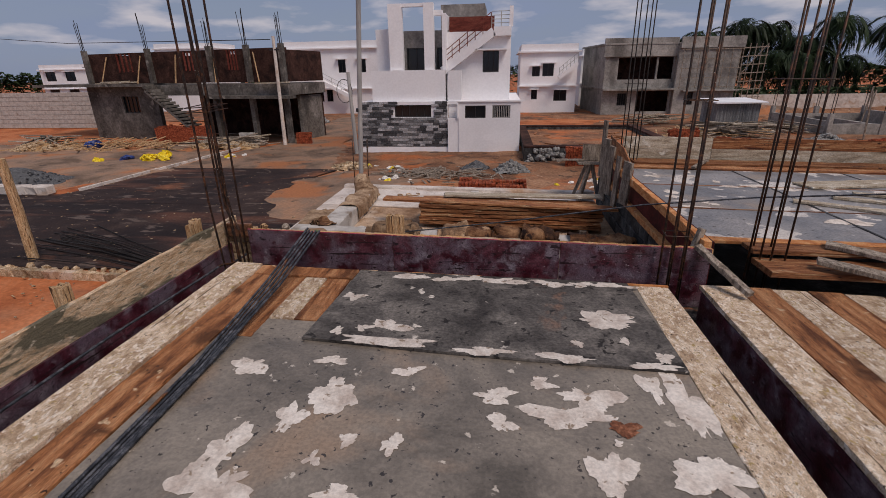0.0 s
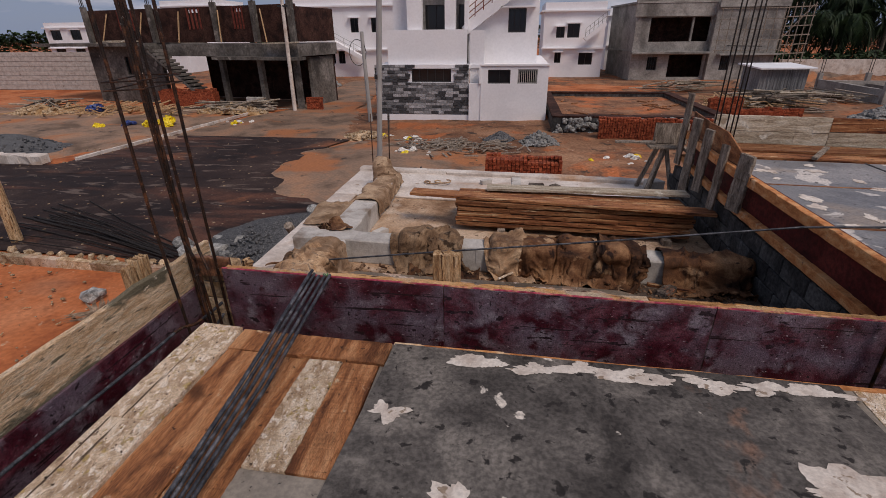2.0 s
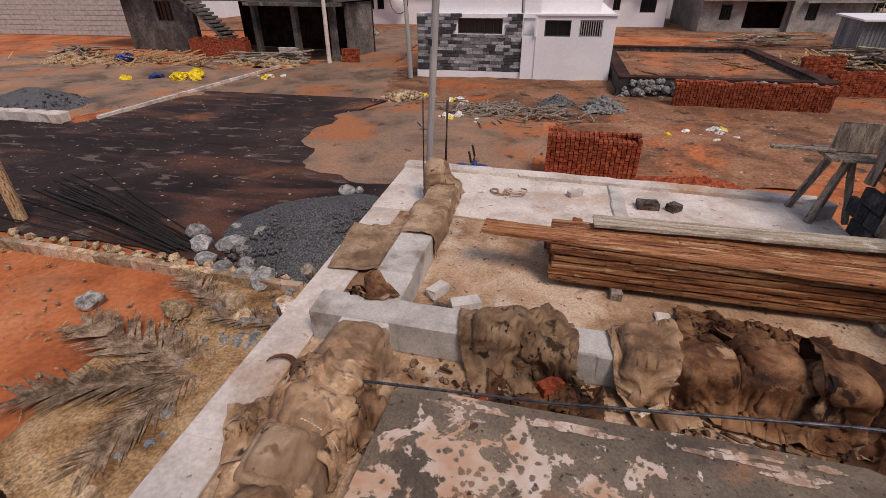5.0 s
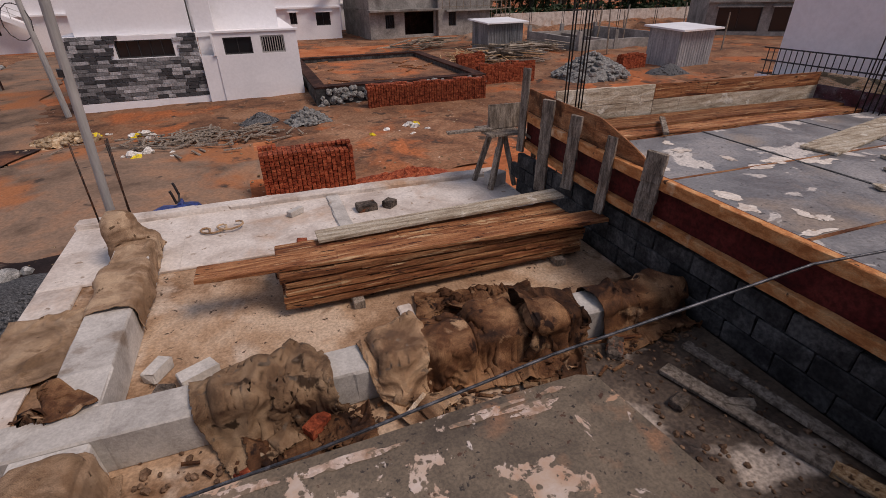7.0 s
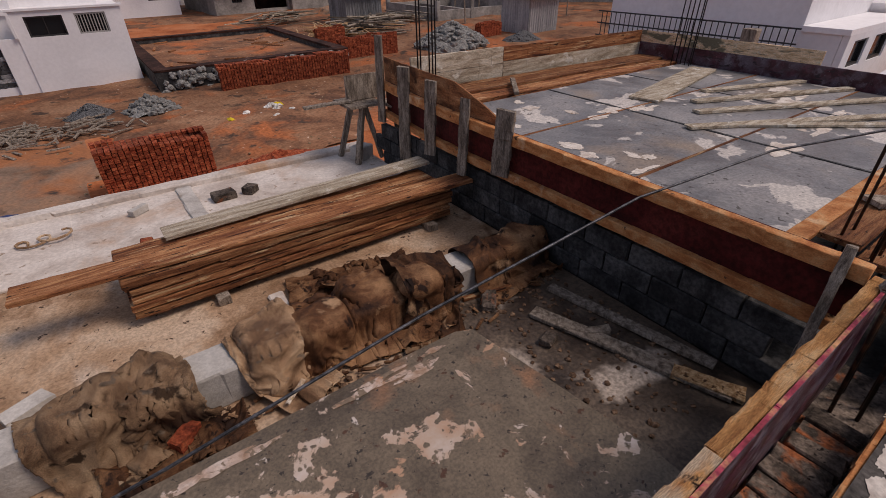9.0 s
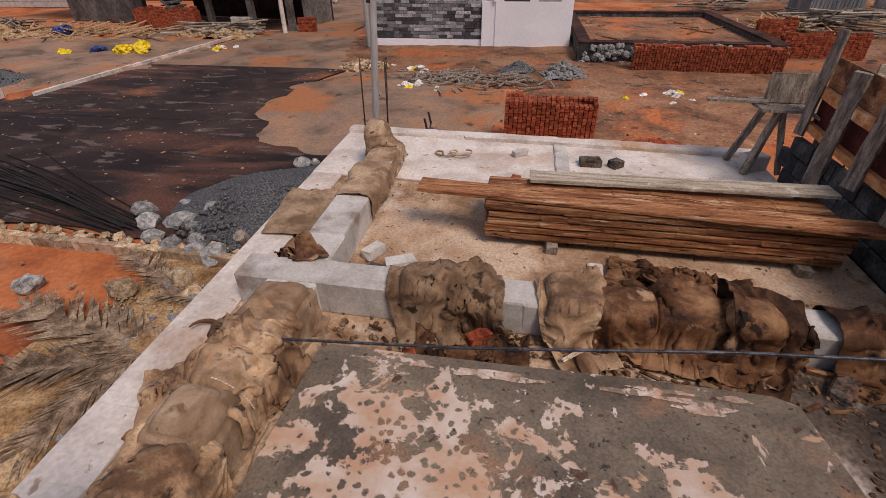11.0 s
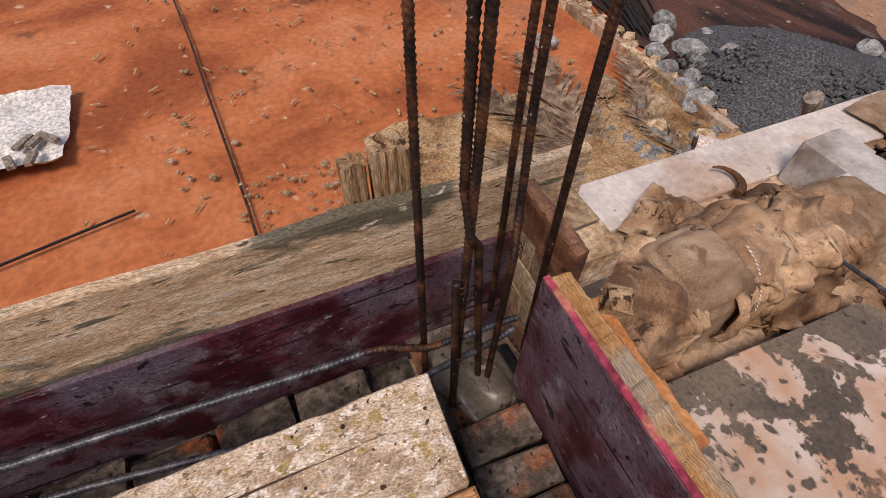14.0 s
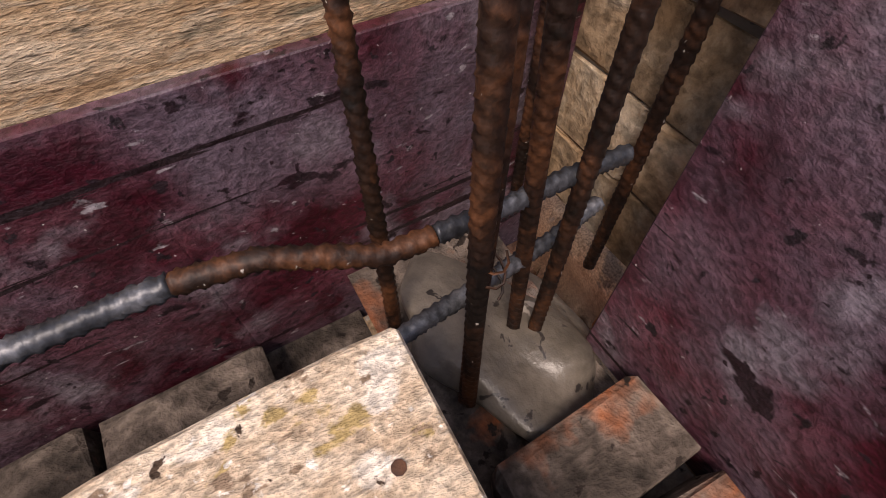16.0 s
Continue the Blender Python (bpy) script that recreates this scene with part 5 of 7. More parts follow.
cloth("jute_sack", drape(14, -1.3, 6.02, 1.1, 0.3, 0.0, -0.6, BEAMS, FL, 60, 26, (0.6, 0.7), 120, 0.4), JUTE_DARK, "scrap of torn sacking below the concrete beam")
seam = thing("sack_seam", (-2.5, 5.18, -0.45), "row of pale stitches along the bulging sack", "stitching")
for k in range(16):
    a = 0.25 + 1.15 * k / 15
    p = Vector((-2.63 + 0.25 * math.sin(a), 5.21, -0.60 + 0.25 * math.cos(a)))
    part("stitch", beam(p, p + Vector((0.012 * math.cos(a), 0.006, -0.012 * math.sin(a))), 0.005, 0.004, None, 0, 0, 0, 0), PAPER, seam)

bar_set("column_bars", (-2.8, 9.2, -0.5), [[(-2.95, 9.15, -0.7), (-2.93, 9.15, 0.42)], [(-2.66, 9.15, -0.7), (-2.64, 9.15, 0.42)], [(-2.72, 9.3, -0.7), (-2.66, 9.3, 0.4)]], [],
        "short starter bars wrapped in sacking", REBAR, 0.009, False, 8)

# ---- bricks bedded in the beam trenches ----
SITE[0] = True
trench = thing("floor_trench", (-0.3, 3.9, -0.3), "cement-smeared brick bed of the beam trench", "floor", kind="structure")
part("bed", box(-2.68, 1.84, 3.79, 4.034, -0.34, -0.305, rough=0.006, cuts=30), BRICK_GREY, trench)
part("bed", box(-2.679, -2.405, -6, 3.788, -0.45, -0.41, rough=0.006, cuts=30), BRICK_GREY, trench)
part("bed", box(1.432, 1.71, -6, 3.788, -0.6, -0.57, cuts=4), EARTH_DARK, trench)
brick_meshes = []
for k in range(5):
    b = box(-0.11, 0.11, -0.052, 0.052, -0.036, 0.036, rough=0.006, bevel=0.008)
    SITE[0] = False
    brick_meshes.append(mesh_of("brick", b, BRICK_GREY))
    SITE[0] = True


def lay_brick(parent, x, y, z, turn, k):
    ob = new("brick", brick_meshes[k % 5])
    ob.parent = parent
    ob.matrix_parent_inverse = Matrix.Translation(parent.location).inverted()
    ob.matrix_basis = pose(x, y, z - FALL * (x + 2.4), random.uniform(-4, 4), random.uniform(-4, 4), turn + random.uniform(-5, 5))
    return ob


for k in range(32):
    x = -2.275 + k * 0.113
    lay_brick(trench, x, 3.915 + random.uniform(-0.012, 0.012), -0.262 + random.uniform(-0.008, 0.008), 90, k)
for k in range(30):
    y = 3.52 - k * 0.232
    lay_brick(trench, -2.60 + random.uniform(-0.01, 0.01), y, -0.365 + random.uniform(-0.01, 0.006), 90, k + 2)
    if k % 3:
        lay_brick(trench, -2.485 + random.uniform(-0.008, 0.008), y + 0.08, -0.371, 90, k)
solid("cement_lump", stone_at((-2.52, 3.94, -0.325), 0.16, None, 0.36, 4), SHEET, "wet cement poured round the bar feet", "cement", smooth=True)

# ---- clutter on the porch slab ----
def half_brick(x, y, z, rz, material=BLOCK, l=0.2, w=0.11, h=0.09, label="grey cement brick lying on the porch slab"):
    b = box(-l / 2, l / 2, -w / 2, w / 2, -h / 2, h / 2, rough=0.008, bevel=0.01, turn=pose(0, 0, 0, 0, 0, rz))
    for v in b.verts:
        v.co += Vector((x, y, z + h / 2))
    return solid("brick", b, material, label, "brick", "loose bricks on the porch")


half_brick(-2.26, 7.03, BASE, 60)
half_brick(-1.98, 6.87, BASE, 25, BLOCK, 0.26, 0.13, 0.1)
half_brick(-2.2, 6.72, BASE, 70, BRICK_GREY)
half_brick(-1.25, 6.12, BASE, 40, BRICK, 0.17, 0.1, 0.09, "dark red brick showing under the sacking")
half_brick(-1.08, 8.12, -0.56, 80, BRICK, 0.12, 0.1, 0.13, "red brick end standing beside the plank stack")
half_brick(-1.2, 8.08, BASE + 0.035, 0, BRICK_GREY, 0.35, 0.16, 0.17, "pinkish block beside the plank stack")
half_brick(-1.05, 9.45, BASE + 0.035, 35, BLOCK, 0.2, 0.09, 0.08)
half_brick(-0.2, 9.3, BASE + 0.035, 5, BRICK_GREY, 0.25, 0.16, 0.09)
half_brick(0.1, 9.3, BASE + 0.035, 40, BRICK_GREY, 0.15, 0.13, 0.09)
half_brick(0.95, 8.7, BASE + 0.035, 70, BRICK_GREY, 0.13, 0.1, 0.12)
half_brick(1.72, 9.55, BASE + 0.035, 30, BLOCK, 0.28, 0.2, 0.18)
half_brick(1.05, 5.45, BASE + 0.012, 20, BRICK_GREY, 0.14, 0.1, 0.05)
half_brick(1.42, 5.3, BASE + 0.012, -30, WOOD_GREY, 0.2, 0.07, 0.05, "scrap of wet timber on the gritty floor")
half_brick(1.0, 6.05, BASE + 0.012, 50, BRICK_GREY, 0.22, 0.12, 0.06, "rusty brown brick scrap on the gritty floor")
half_brick(-1.7, 5.92, BASE, 15, BRICK, 0.09, 0.07, 0.05, "bit of broken red brick")
solid("loose_plank", beam((1.2, 5.75, -0.745), (1.62, 4.4, -0.745), 0.13, 0.03, rough=0.004), WOOD_GREY, "grey plank lying beside the block wall", "plank", "planks on the gritty floor")
solid("loose_plank", beam((1.55, 5.9, -0.745), (1.78, 4.6, -0.74), 0.09, 0.03, rough=0.004), WOOD_GREY, "grey plank lying beside the block wall", "plank", "planks on the gritty floor")
solid("loose_plank", beam((1.5, 4.75, -0.74), (1.66, 4.35, -0.735), 0.12, 0.04, rough=0.006), WOOD_SPLIT, "split brown plank offcut", "plank", "planks on the gritty floor")
solid("loose_plank", beam((0.85, 6.2, -0.75), (1.3, 6.1, -0.75), 0.04, 0.03, rough=0.004), PLANK_X, "thin brown batten on the gritty floor", "plank", "planks on the gritty floor")
solid("loose_plank", beam((0.1, 8.45, BASE + 0.06), (1.2, 8.75, BASE + 0.06), 0.07, 0.04, rough=0.004), PLANK_X, "brown batten behind the plank stack", "plank")
solid("wood_chip", beam((-0.7, 5.97, -0.7), (-0.55, 6.06, -0.66), 0.03, 0.012, rough=0.003), PLANK_PALE, "pale splinter of wood by the sacking", "wood chip")
solid("wood_chip", beam((-0.9, 4.78, -0.655), (-0.89, 4.6, -0.655), 0.04, 0.012, rough=0.003), PLANK_PALE, "pale splinter of wood on the board", "wood chip")
solid("timber_post", beam((-2.33, 4.18, 0.2), (-2.29, 4.15, 0.28), 0.045, 0.05, rough=0.008), WOOD_SPLIT, "split timber chock on the shutter rail", "post")
solid("orange_batten", box(-2.36, -2.0, 4.13, 4.165, 0.12, 0.2, rough=0.005, bevel=0.005, cuts=4), WOOD_ORANGE, "short orange batten nailed behind the shutter", "batten")
solid("rope_coil", tube([(-2.1 + 0.09 * math.cos(a * 0.7) + 0.02 * a, 9.3 + 0.09 * math.sin(a * 0.7), BASE + 0.05 + 0.002 * a) for a in range(22)], 0.012, 6), JUTE, "coil of old rope on the cement screed", "rope")
solid("coir_tuft", tube([(-3.12 + 0.1 * math.cos(a * 0.4), 5.85 + 0.09 * math.sin(a * 0.4), BASE + 0.06 + 0.004 * a) for a in range(9)], 0.03, 7, None, False, 0.2), JUTE_DARK, "tuft of reddish coir on the cement edge", "coir")
solid("wet_log", tube([(-3.5, 7.5, -1.3), (-3.52, 7.2, -0.95), (-3.53, 7.05, -0.72)], 0.06, 9), WOOD_GREY, "old stake standing against the porch edge", "stake")
gl = bmesh.new()
random.seed(5)
for k in range(420):
    x, y = random.uniform(-2.3, 1.8), random.gauss(6.05, 0.1)
    if random.random() < 0.5:
        x, y = random.uniform(0.8, 1.75), random.uniform(4.5, 6.2)
    stone_at((x, y, BASE + 0.015), random.uniform(0.008, 0.028), gl, 0.7, 1)
tagged(solid("porch_grit", gl, EARTH_DARK, "loose stones and grit on the porch floor", "gravel"), kind="stuff")
gl = bmesh.new()
for k in range(60):
    x, y = random.uniform(-2.2, 1.6), random.gauss(6.03, 0.07)
    beam((x, y, BASE + 0.03), (x + random.uniform(-0.12, 0.12), y + random.uniform(-0.08, 0.08), BASE + 0.02 + random.random() * 0.04), 0.02, 0.012, gl, 0.003, 0, 0, 0)
tagged(solid("porch_scraps", gl, JUTE_DARK, "wet scraps of bark and sacking under the beam", "debris"), kind="stuff")

# sawhorse bench by the deck corner
bench = thing("sawhorse", (1.7, 9.7, -0.78), "rough grey timber trestle with a loose top board", "trestle")
for a, c in (((1.55, 9.35, BASE + 0.04), (1.75, 9.45, 0.0)), ((1.95, 9.4, BASE + 0.04), (1.78, 9.46, 0.0)), ((2.1, 9.2, BASE + 0.04), (2.2, 9.35, 0.0)), ((1.35, 9.8, -1.2), (1.75, 9.75, 0.0))):
    part("leg", beam(a, c, 0.07, 0.06, rough=0.006), WOOD_GREY, bench)
part("top", box(1.5, 2.0, 9.3, 9.8, 0.0, 0.035, rough=0.006, bevel=0.004), WOOD_GREY, bench)
part("top", box(2.0, 2.4, 9.15, 9.5, -0.02, 0.015, rough=0.006, bevel=0.004), WOOD_GREY, bench)
part("end_board", box(1.6, 2.1, 9.56, 9.6, 0.04, 0.36, rough=0.008, bevel=0.004), WOOD_GREY, bench)
solid("loose_plank", beam((1.02, 9.62, 0.03), (1.62, 9.52, 0.06), 0.09, 0.03, rough=0.004), WOOD_GREY, "grey plank end jutting from the trestle", "plank")

# ---- surroundings ----
SITE[0] = False
XF = [None]
_plain = mesh_of


def mesh_of(name, bm, material, smooth=False):
    if XF[0] is not None:
        bmesh.ops.transform(bm, matrix=XF[0], verts=bm.verts)
    return _plain(name, bm, material, smooth)


def pierced(x0, x1, z0, z1, y0, y1, holes):
    """A wall along x from y0 to y1 thick, with rectangular holes (x0, x1, z0, z1) right through it."""
    bm = bmesh.new()
    xs = sorted({x0, x1, *[h[0] for h in holes], *[h[1] for h in holes]})
    zs = sorted({z0, z1, *[h[2] for h in holes], *[h[3] for h in holes]})
    nx, nz = len(xs) - 1, len(zs) - 1

    def full(i, k):
        if not (0 <= i < nx and 0 <= k < nz):
            return False
        mx, mz = (xs[i] + xs[i + 1]) / 2, (zs[k] + zs[k + 1]) / 2
        return not any(h[0] <= mx <= h[1] and h[2] <= mz <= h[3] for h in holes)

    made = {}

    def v(i, k, y):
        if (i, k, y) not in made:
            made[(i, k, y)] = bm.verts.new((xs[i], y, zs[k]))
        return made[(i, k, y)]

    for i in range(nx):
        for k in range(nz):
            if not full(i, k):
                continue
            for y in (y0, y1):
                bm.faces.new((v(i, k, y), v(i + 1, k, y), v(i + 1, k + 1, y), v(i, k + 1, y)))
            for (di, dk), (a, c) in (((-1, 0), ((i, k), (i, k + 1))), ((1, 0), ((i + 1, k), (i + 1, k + 1))), ((0, -1), ((i, k), (i + 1, k))), ((0, 1), ((i, k + 1), (i + 1, k + 1)))):
                if not full(i + di, k + dk):
                    bm.faces.new((v(*a, y0), v(*c, y0), v(*c, y1), v(*a, y1)))
    return bm


GLASS = bpy.data.materials.new("dark_window_glass")
GLASS.use_nodes = True
_g = GLASS.node_tree.nodes["Principled BSDF"]
_g.inputs["Base Color"].default_value, _g.inputs["Roughness"].default_value = (0.012, 0.014, 0.016, 1), 0.12


def window(parent, x0, x1, z0, z1, y, bars=0, frame_mat=FRAME_DARK, depth=0.18):
    """A window set back in its opening: pane, frame and bars."""
    w = part("window", box(x0, x1, y + depth, y + depth + 0.02, z0, z1), GLASS, parent)
    f = bmesh.new()
    for a in ((x0, x1, z0, z0 + 0.06), (x0, x1, z1 - 0.06, z1), (x0, x0 + 0.06, z0 + 0.06, z1 - 0.06), (x1 - 0.06, x1, z0 + 0.06, z1 - 0.06)):
        box(a[0], a[1], y + depth - 0.06, y + depth - 0.002, a[2], a[3], f)
    part("frame", f, frame_mat, w)
    for k in range(bars):
        x = x0 + (x1 - x0) * (k + 1) / (bars + 1)
        part("bar", box(x - 0.02, x + 0.02, y + depth - 0.05, y + depth - 0.01, z0 + 0.06, z1 - 0.06), frame_mat, w)
    return w


def placed(x, y, yaw, z=GROUND):
    XF[0] = pose(x, y, z, 0, 0, yaw)
    return (x, y, z)


def railing(parent, a, c, h, n, material=FRAME_DARK, rails=3, r=0.025):
    """A railing from a to c with n posts."""
    a, c = Vector(a), Vector(c)
    for k in range(n):
        p = a.lerp(c, k / (n - 1))
        part("post", tube([p, p + Vector((0, 0, h))], r, 6), material, parent)
    for k in range(rails):
        o = Vector((0, 0, h * (k + 1) / rails))
        part("rail", tube([a + o, c + o], r * 0.8, 6), material, parent)


# the white two-storey house
at = placed(-9.12, 30.3, 0)
XF[0] = pose(-9.12, 30.3, GROUND, 0, 0, 0) @ Matrix.Diagonal((0.914, 1, 1, 1))
hs = thing("white_house", at, "white two-storey house with grey stone cladding and an outside stair", "house")
part("wall", pierced(0.15, 6.28, 0, 3.2, 0.0, 0.25, [(2.57, 5.14, 2.25, 3.0)]), WHITE, hs)
part("wall", box(0.15, 0.4, 0.25, 11, 0, 3.2), WHITE, hs)
part("wall", pierced(7.05, 11.2, -0.35, 3.15, -0.25, 0.0, [(7.49, 8.88, 2.2, 2.95), (9.33, 10.53, 2.2, 2.97)]), WHITE, hs)
part("wall", box(6.3, 7.045, -0.2, 0.0, -0.3, 2.2), WHITE, hs)
part("wall", box(10.95, 11.2, 0.0, 11, 0, 3.15), WHITE, hs)
part("slab", box(0.15, 11.2, 0.26, 11, 3.0, 3.2), WHITE, hs)
part("wall", box(6.29, 7.2, 0.35, 0.55, 0, 5.0), WHITE, hs)
part("parapet", box(1.0, 6.1, 0.3, 0.5, 3.205, 5.05), WHITE, hs)
part("wall", box(1.2, 2.6, 1.3, 1.5, 3.205, 7.46), WHITE, hs)
part("wall", box(1.2, 1.4, 1.5, 10, 3.205, 7.46), WHITE, hs)
for x0, x1 in ((2.3, 3.22), (4.68, 5.34)):
    part("column", box(x0, x1, 0.52, 1.0, 3.205, 8.78), WHITE, hs)
part("cross_beam", box(3.22, 4.68, 0.6, 0.95, 8.6, 8.78), WHITE, hs)
part("fin", box(5.9, 6.15, 0.55, 3.0, 5.0, 8.2), WHITE, hs)
part("cross_beam", box(5.34, 5.9, 0.8, 1.1, 8.1, 8.4), WHITE, hs)
part("wall", pierced(2.6, 6.2, 3.205, 7.35, 1.6, 1.8, [(3.25, 4.65, 5.06, 6.36), (5.4, 6.1, 5.06, 6.36)]), PLASTER, hs, "grey panelled upper wall")
window(hs, 3.25, 4.65, 5.06, 6.36, 1.55, 1)
window(hs, 5.4, 6.1, 5.06, 6.36, 1.55, 0)
part("penthouse", box(5.5, 8.6, 3.2, 7, 7.2, 8.95), PLASTER, hs, "grey penthouse over the stair")
part("wall", pierced(6.1, 10.45, 3.2, 7.2, 1.2, 1.4, [(8.58, 9.67, 4.85, 6.09)]), WHITE, hs)
part("wall", box(10.25, 10.45, 1.4, 10, 3.2, 7.2), WHITE, hs)
window(hs, 8.58, 9.67, 4.85, 6.09, 1.15, 2)
window(hs, 7.49, 8.88, 2.2, 2.95, -0.28, 1)
window(hs, 9.33, 10.53, 2.2, 2.97, -0.28, 9, POLE_CEMENT, 0.12)
window(hs, 2.57, 5.14, 2.25, 3.0, 0.0, 4)
part("sunshade", box(8.1, 10.2, 0.7, 1.19, 6.12, 6.2), WHITE, hs)
part("maroon_wall", box(6.2, 9.3, 2.2, 2.4, 4.6, 8.12), ROOF_RED, hs, "maroon tiled stair wall")
st = bmesh.new()
for a, c in (((5.85, 0.95, 4.95), (9.3, 0.95, 7.15)), ((9.3, 0.95, 7.15), (10.45, 0.95, 7.15))):
    beam(a, c, 0.5, 0.5, st, 0, 0, 0, 0)
part("stair_parapet", st, WHITE, hs)
railing(hs, (6.0, 0.95, 5.2), (9.1, 0.95, 7.3), 0.9, 7, ROOF_RED, 3, 0.03)
railing(hs, (9.15, 0.95, 7.4), (10.4, 0.95, 7.4), 0.85, 3, POLE_CEMENT, 4, 0.025)
part("post", box(10.3, 10.55, 0.8, 1.05, 7.4, 8.5), WHITE, hs)
part("ledge", box(6.95, 11.3, -0.32, 0.05, 3.16, 3.24), WHITE, hs)
part("ledge", box(6.95, 7.05, -0.32, 0.0, 2.2, 3.15), WHITE, hs)
part("plinth", box(0.1, 6.29, -0.06, -0.002, 0.0, 0.42), WHITE, hs)
random.seed(11)
clad_mesh = {}
clad = part("cladding", box(0.16, 6.27, -0.03, -0.003, 0.42, 0.43), CLAD[2], hs)
z = 0.45
row = 0
while z < 3.1:
    x = 0.16
    while x < 6.2:
        w = random.choice((0.35, 0.5, 0.65))
        w = min(w, 6.27 - x)
        mid = x + w / 2
        if not (2.5 < mid < 5.2 and z > 2.1):
            key = (round(w, 2), random.randrange(3))
            if key not in clad_mesh:
                keep = XF[0]
                XF[0] = None
                clad_mesh[key] = mesh_of("stone", box(-w / 2 + 0.008, w / 2 - 0.008, -0.03, 0.03, -0.076, 0.076, rough=0.006, bevel=0.01), CLAD[key[1]])
                XF[0] = keep
            ob = new("stone", clad_mesh[key])
            ob.parent = clad
            ob.matrix_basis = XF[0] @ pose(mid, -0.035 - 0.02 * random.random(), z + 0.08)
        x += w
    z += 0.163
    row += 1

# grey building under construction, dark brick upper storey
at = placed(-34.9, 38.2, -11.1)
ub = thing("unfinished_building", at, "unfinished grey building with a dark brick upper storey and bare columns", "building")
part("wall", pierced(-0.3, 7.0, 0, 4.2, 0, 0.25, [(3.4, 5.2, 2.1, 3.45)]), PLASTER_RAW, ub)
part("wall", box(-0.3, -0.05, 0.25, 5, 0, 4.2), PLASTER_RAW, ub)
window(ub, 3.4, 5.2, 2.1, 3.45, 0.0, 3)
# Dark tone paints the shade of the open ground floor.
part("wall", box(7.2, 19.6, 4.6, 4.8, 0, 4.2), DARK_ROOM, ub, "back wall coloured near-black for the shade of the open floor")
part("wall", box(19.35, 19.6, 1.6, 4.6, 0, 3.4), PLASTER_RAW, ub)
part("slab", box(-5.5, 7.2, -0.9, 5, 4.2, 4.42), PLASTER_RAW, ub)
part("slab", box(7.21, 19.8, 0.0, 5, 3.5, 4.3), PLASTER_RAW, ub)
part("canopy", box(13.0, 20.4, -0.8, -0.01, 3.3, 3.5), PLASTER_RAW, ub)
for x in (7.0, 12.9, 16.3, 19.3):
    part("column", box(x, x + 0.35, -0.1, 0.25, 0, 3.5 if x > 7.5 else 4.2), PLASTER_RAW, ub)
part("upper_wall", pierced(0.0, 19.7, 4.43, 6.75, 0.3, 0.5, [(3.6, 5.0, 5.4, 6.6), (10.5, 11.6, 5.4, 6.6), (14.6, 15.4, 5.4, 6.6)]), DARK_ROOM, ub, "dark brick upper wall")
part("upper_wall", box(19.5, 19.7, 0.5, 5, 4.43, 6.6), DARK_ROOM, ub)
part("upper_wall", box(0.0, 0.2, 0.5, 5, 4.43, 6.75), DARK_ROOM, ub)
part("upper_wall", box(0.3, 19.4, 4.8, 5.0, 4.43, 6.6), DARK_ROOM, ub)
for x0, x1 in ((3.6, 5.0), (10.5, 11.6), (14.6, 15.4)):
    f = bmesh.new()
    for k in range(4):
        xx = x0 + (x1 - x0) * k / 3
        box(xx - 0.05, xx + 0.05, 0.25, 0.35, 5.3, 6.7, f)
    part("window_frame", f, ROOF_RED, ub, "red-brown timber window frame")
for x in (0.1, 6.9, 12.9, 16.3, 19.3):
    part("column", box(x, x + 0.38, 0.0, 0.29, 4.43, 7.0), PLASTER_RAW, ub)
    rb = bmesh.new()
    for k in range(4):
        xx = x + 0.06 + 0.09 * k
        tube([(xx, 0.1 + 0.05 * (k % 2), 6.9), (xx + random.uniform(-0.25, 0.1), 0.1, 8.6 + random.random())], 0.022, 5, rb)
    part("column_bars", rb, REBAR_FAR, ub, "starter bars over the column")
stair = part("stair", beam((7.4, -0.66, 3.9), (12.7, -0.66, -0.05), 1.05, 0.18, cuts=0), PLASTER_RAW, ub, "bare concrete stair")
for k in range(18):
    t = k / 17
    part("step", box(7.3 + 5.3 * t, 7.3 + 5.3 * t + 0.34, -1.2, -0.12, 4.05 - 3.9 * t - 0.02, 4.2 - 4.05 * t + 0.05), PLASTER_RAW, stair)
for k in range(5):
    part("prop", beam((2.0 + k * 3.9, -0.3, 4.43), (2.6 + k * 3.6, 0.2, 6.5), 0.08, 0.08), WOOD_SPLIT, ub)
for x, z in ((1.8, 4.45), (2.4, 4.55), (3.2, 4.5), (17.5, 4.35)):
    part("plank_pile", beam((x, -0.5, z), (x + 2.6, -0.4, z + 0.05), 0.5, 0.1), PLANK_GREY_X, ub)

XF[0] = None
blocks = thing("block_stack", (-19.9, 34.4, GROUND), "small stack of grey hollow concrete blocks by the pole", "block stack")
for k in range(4):
    for j in range(4 - (k == 3)):
        part("block", box(-19.9 + j * 0.41, -19.9 + j * 0.41 + 0.4, 34.4 + 0.02 * (k % 2), 34.62 + 0.02 * (k % 2), GROUND + k * 0.205, GROUND + k * 0.205 + 0.2, rough=0.008, bevel=0.012), BLOCK, blocks)
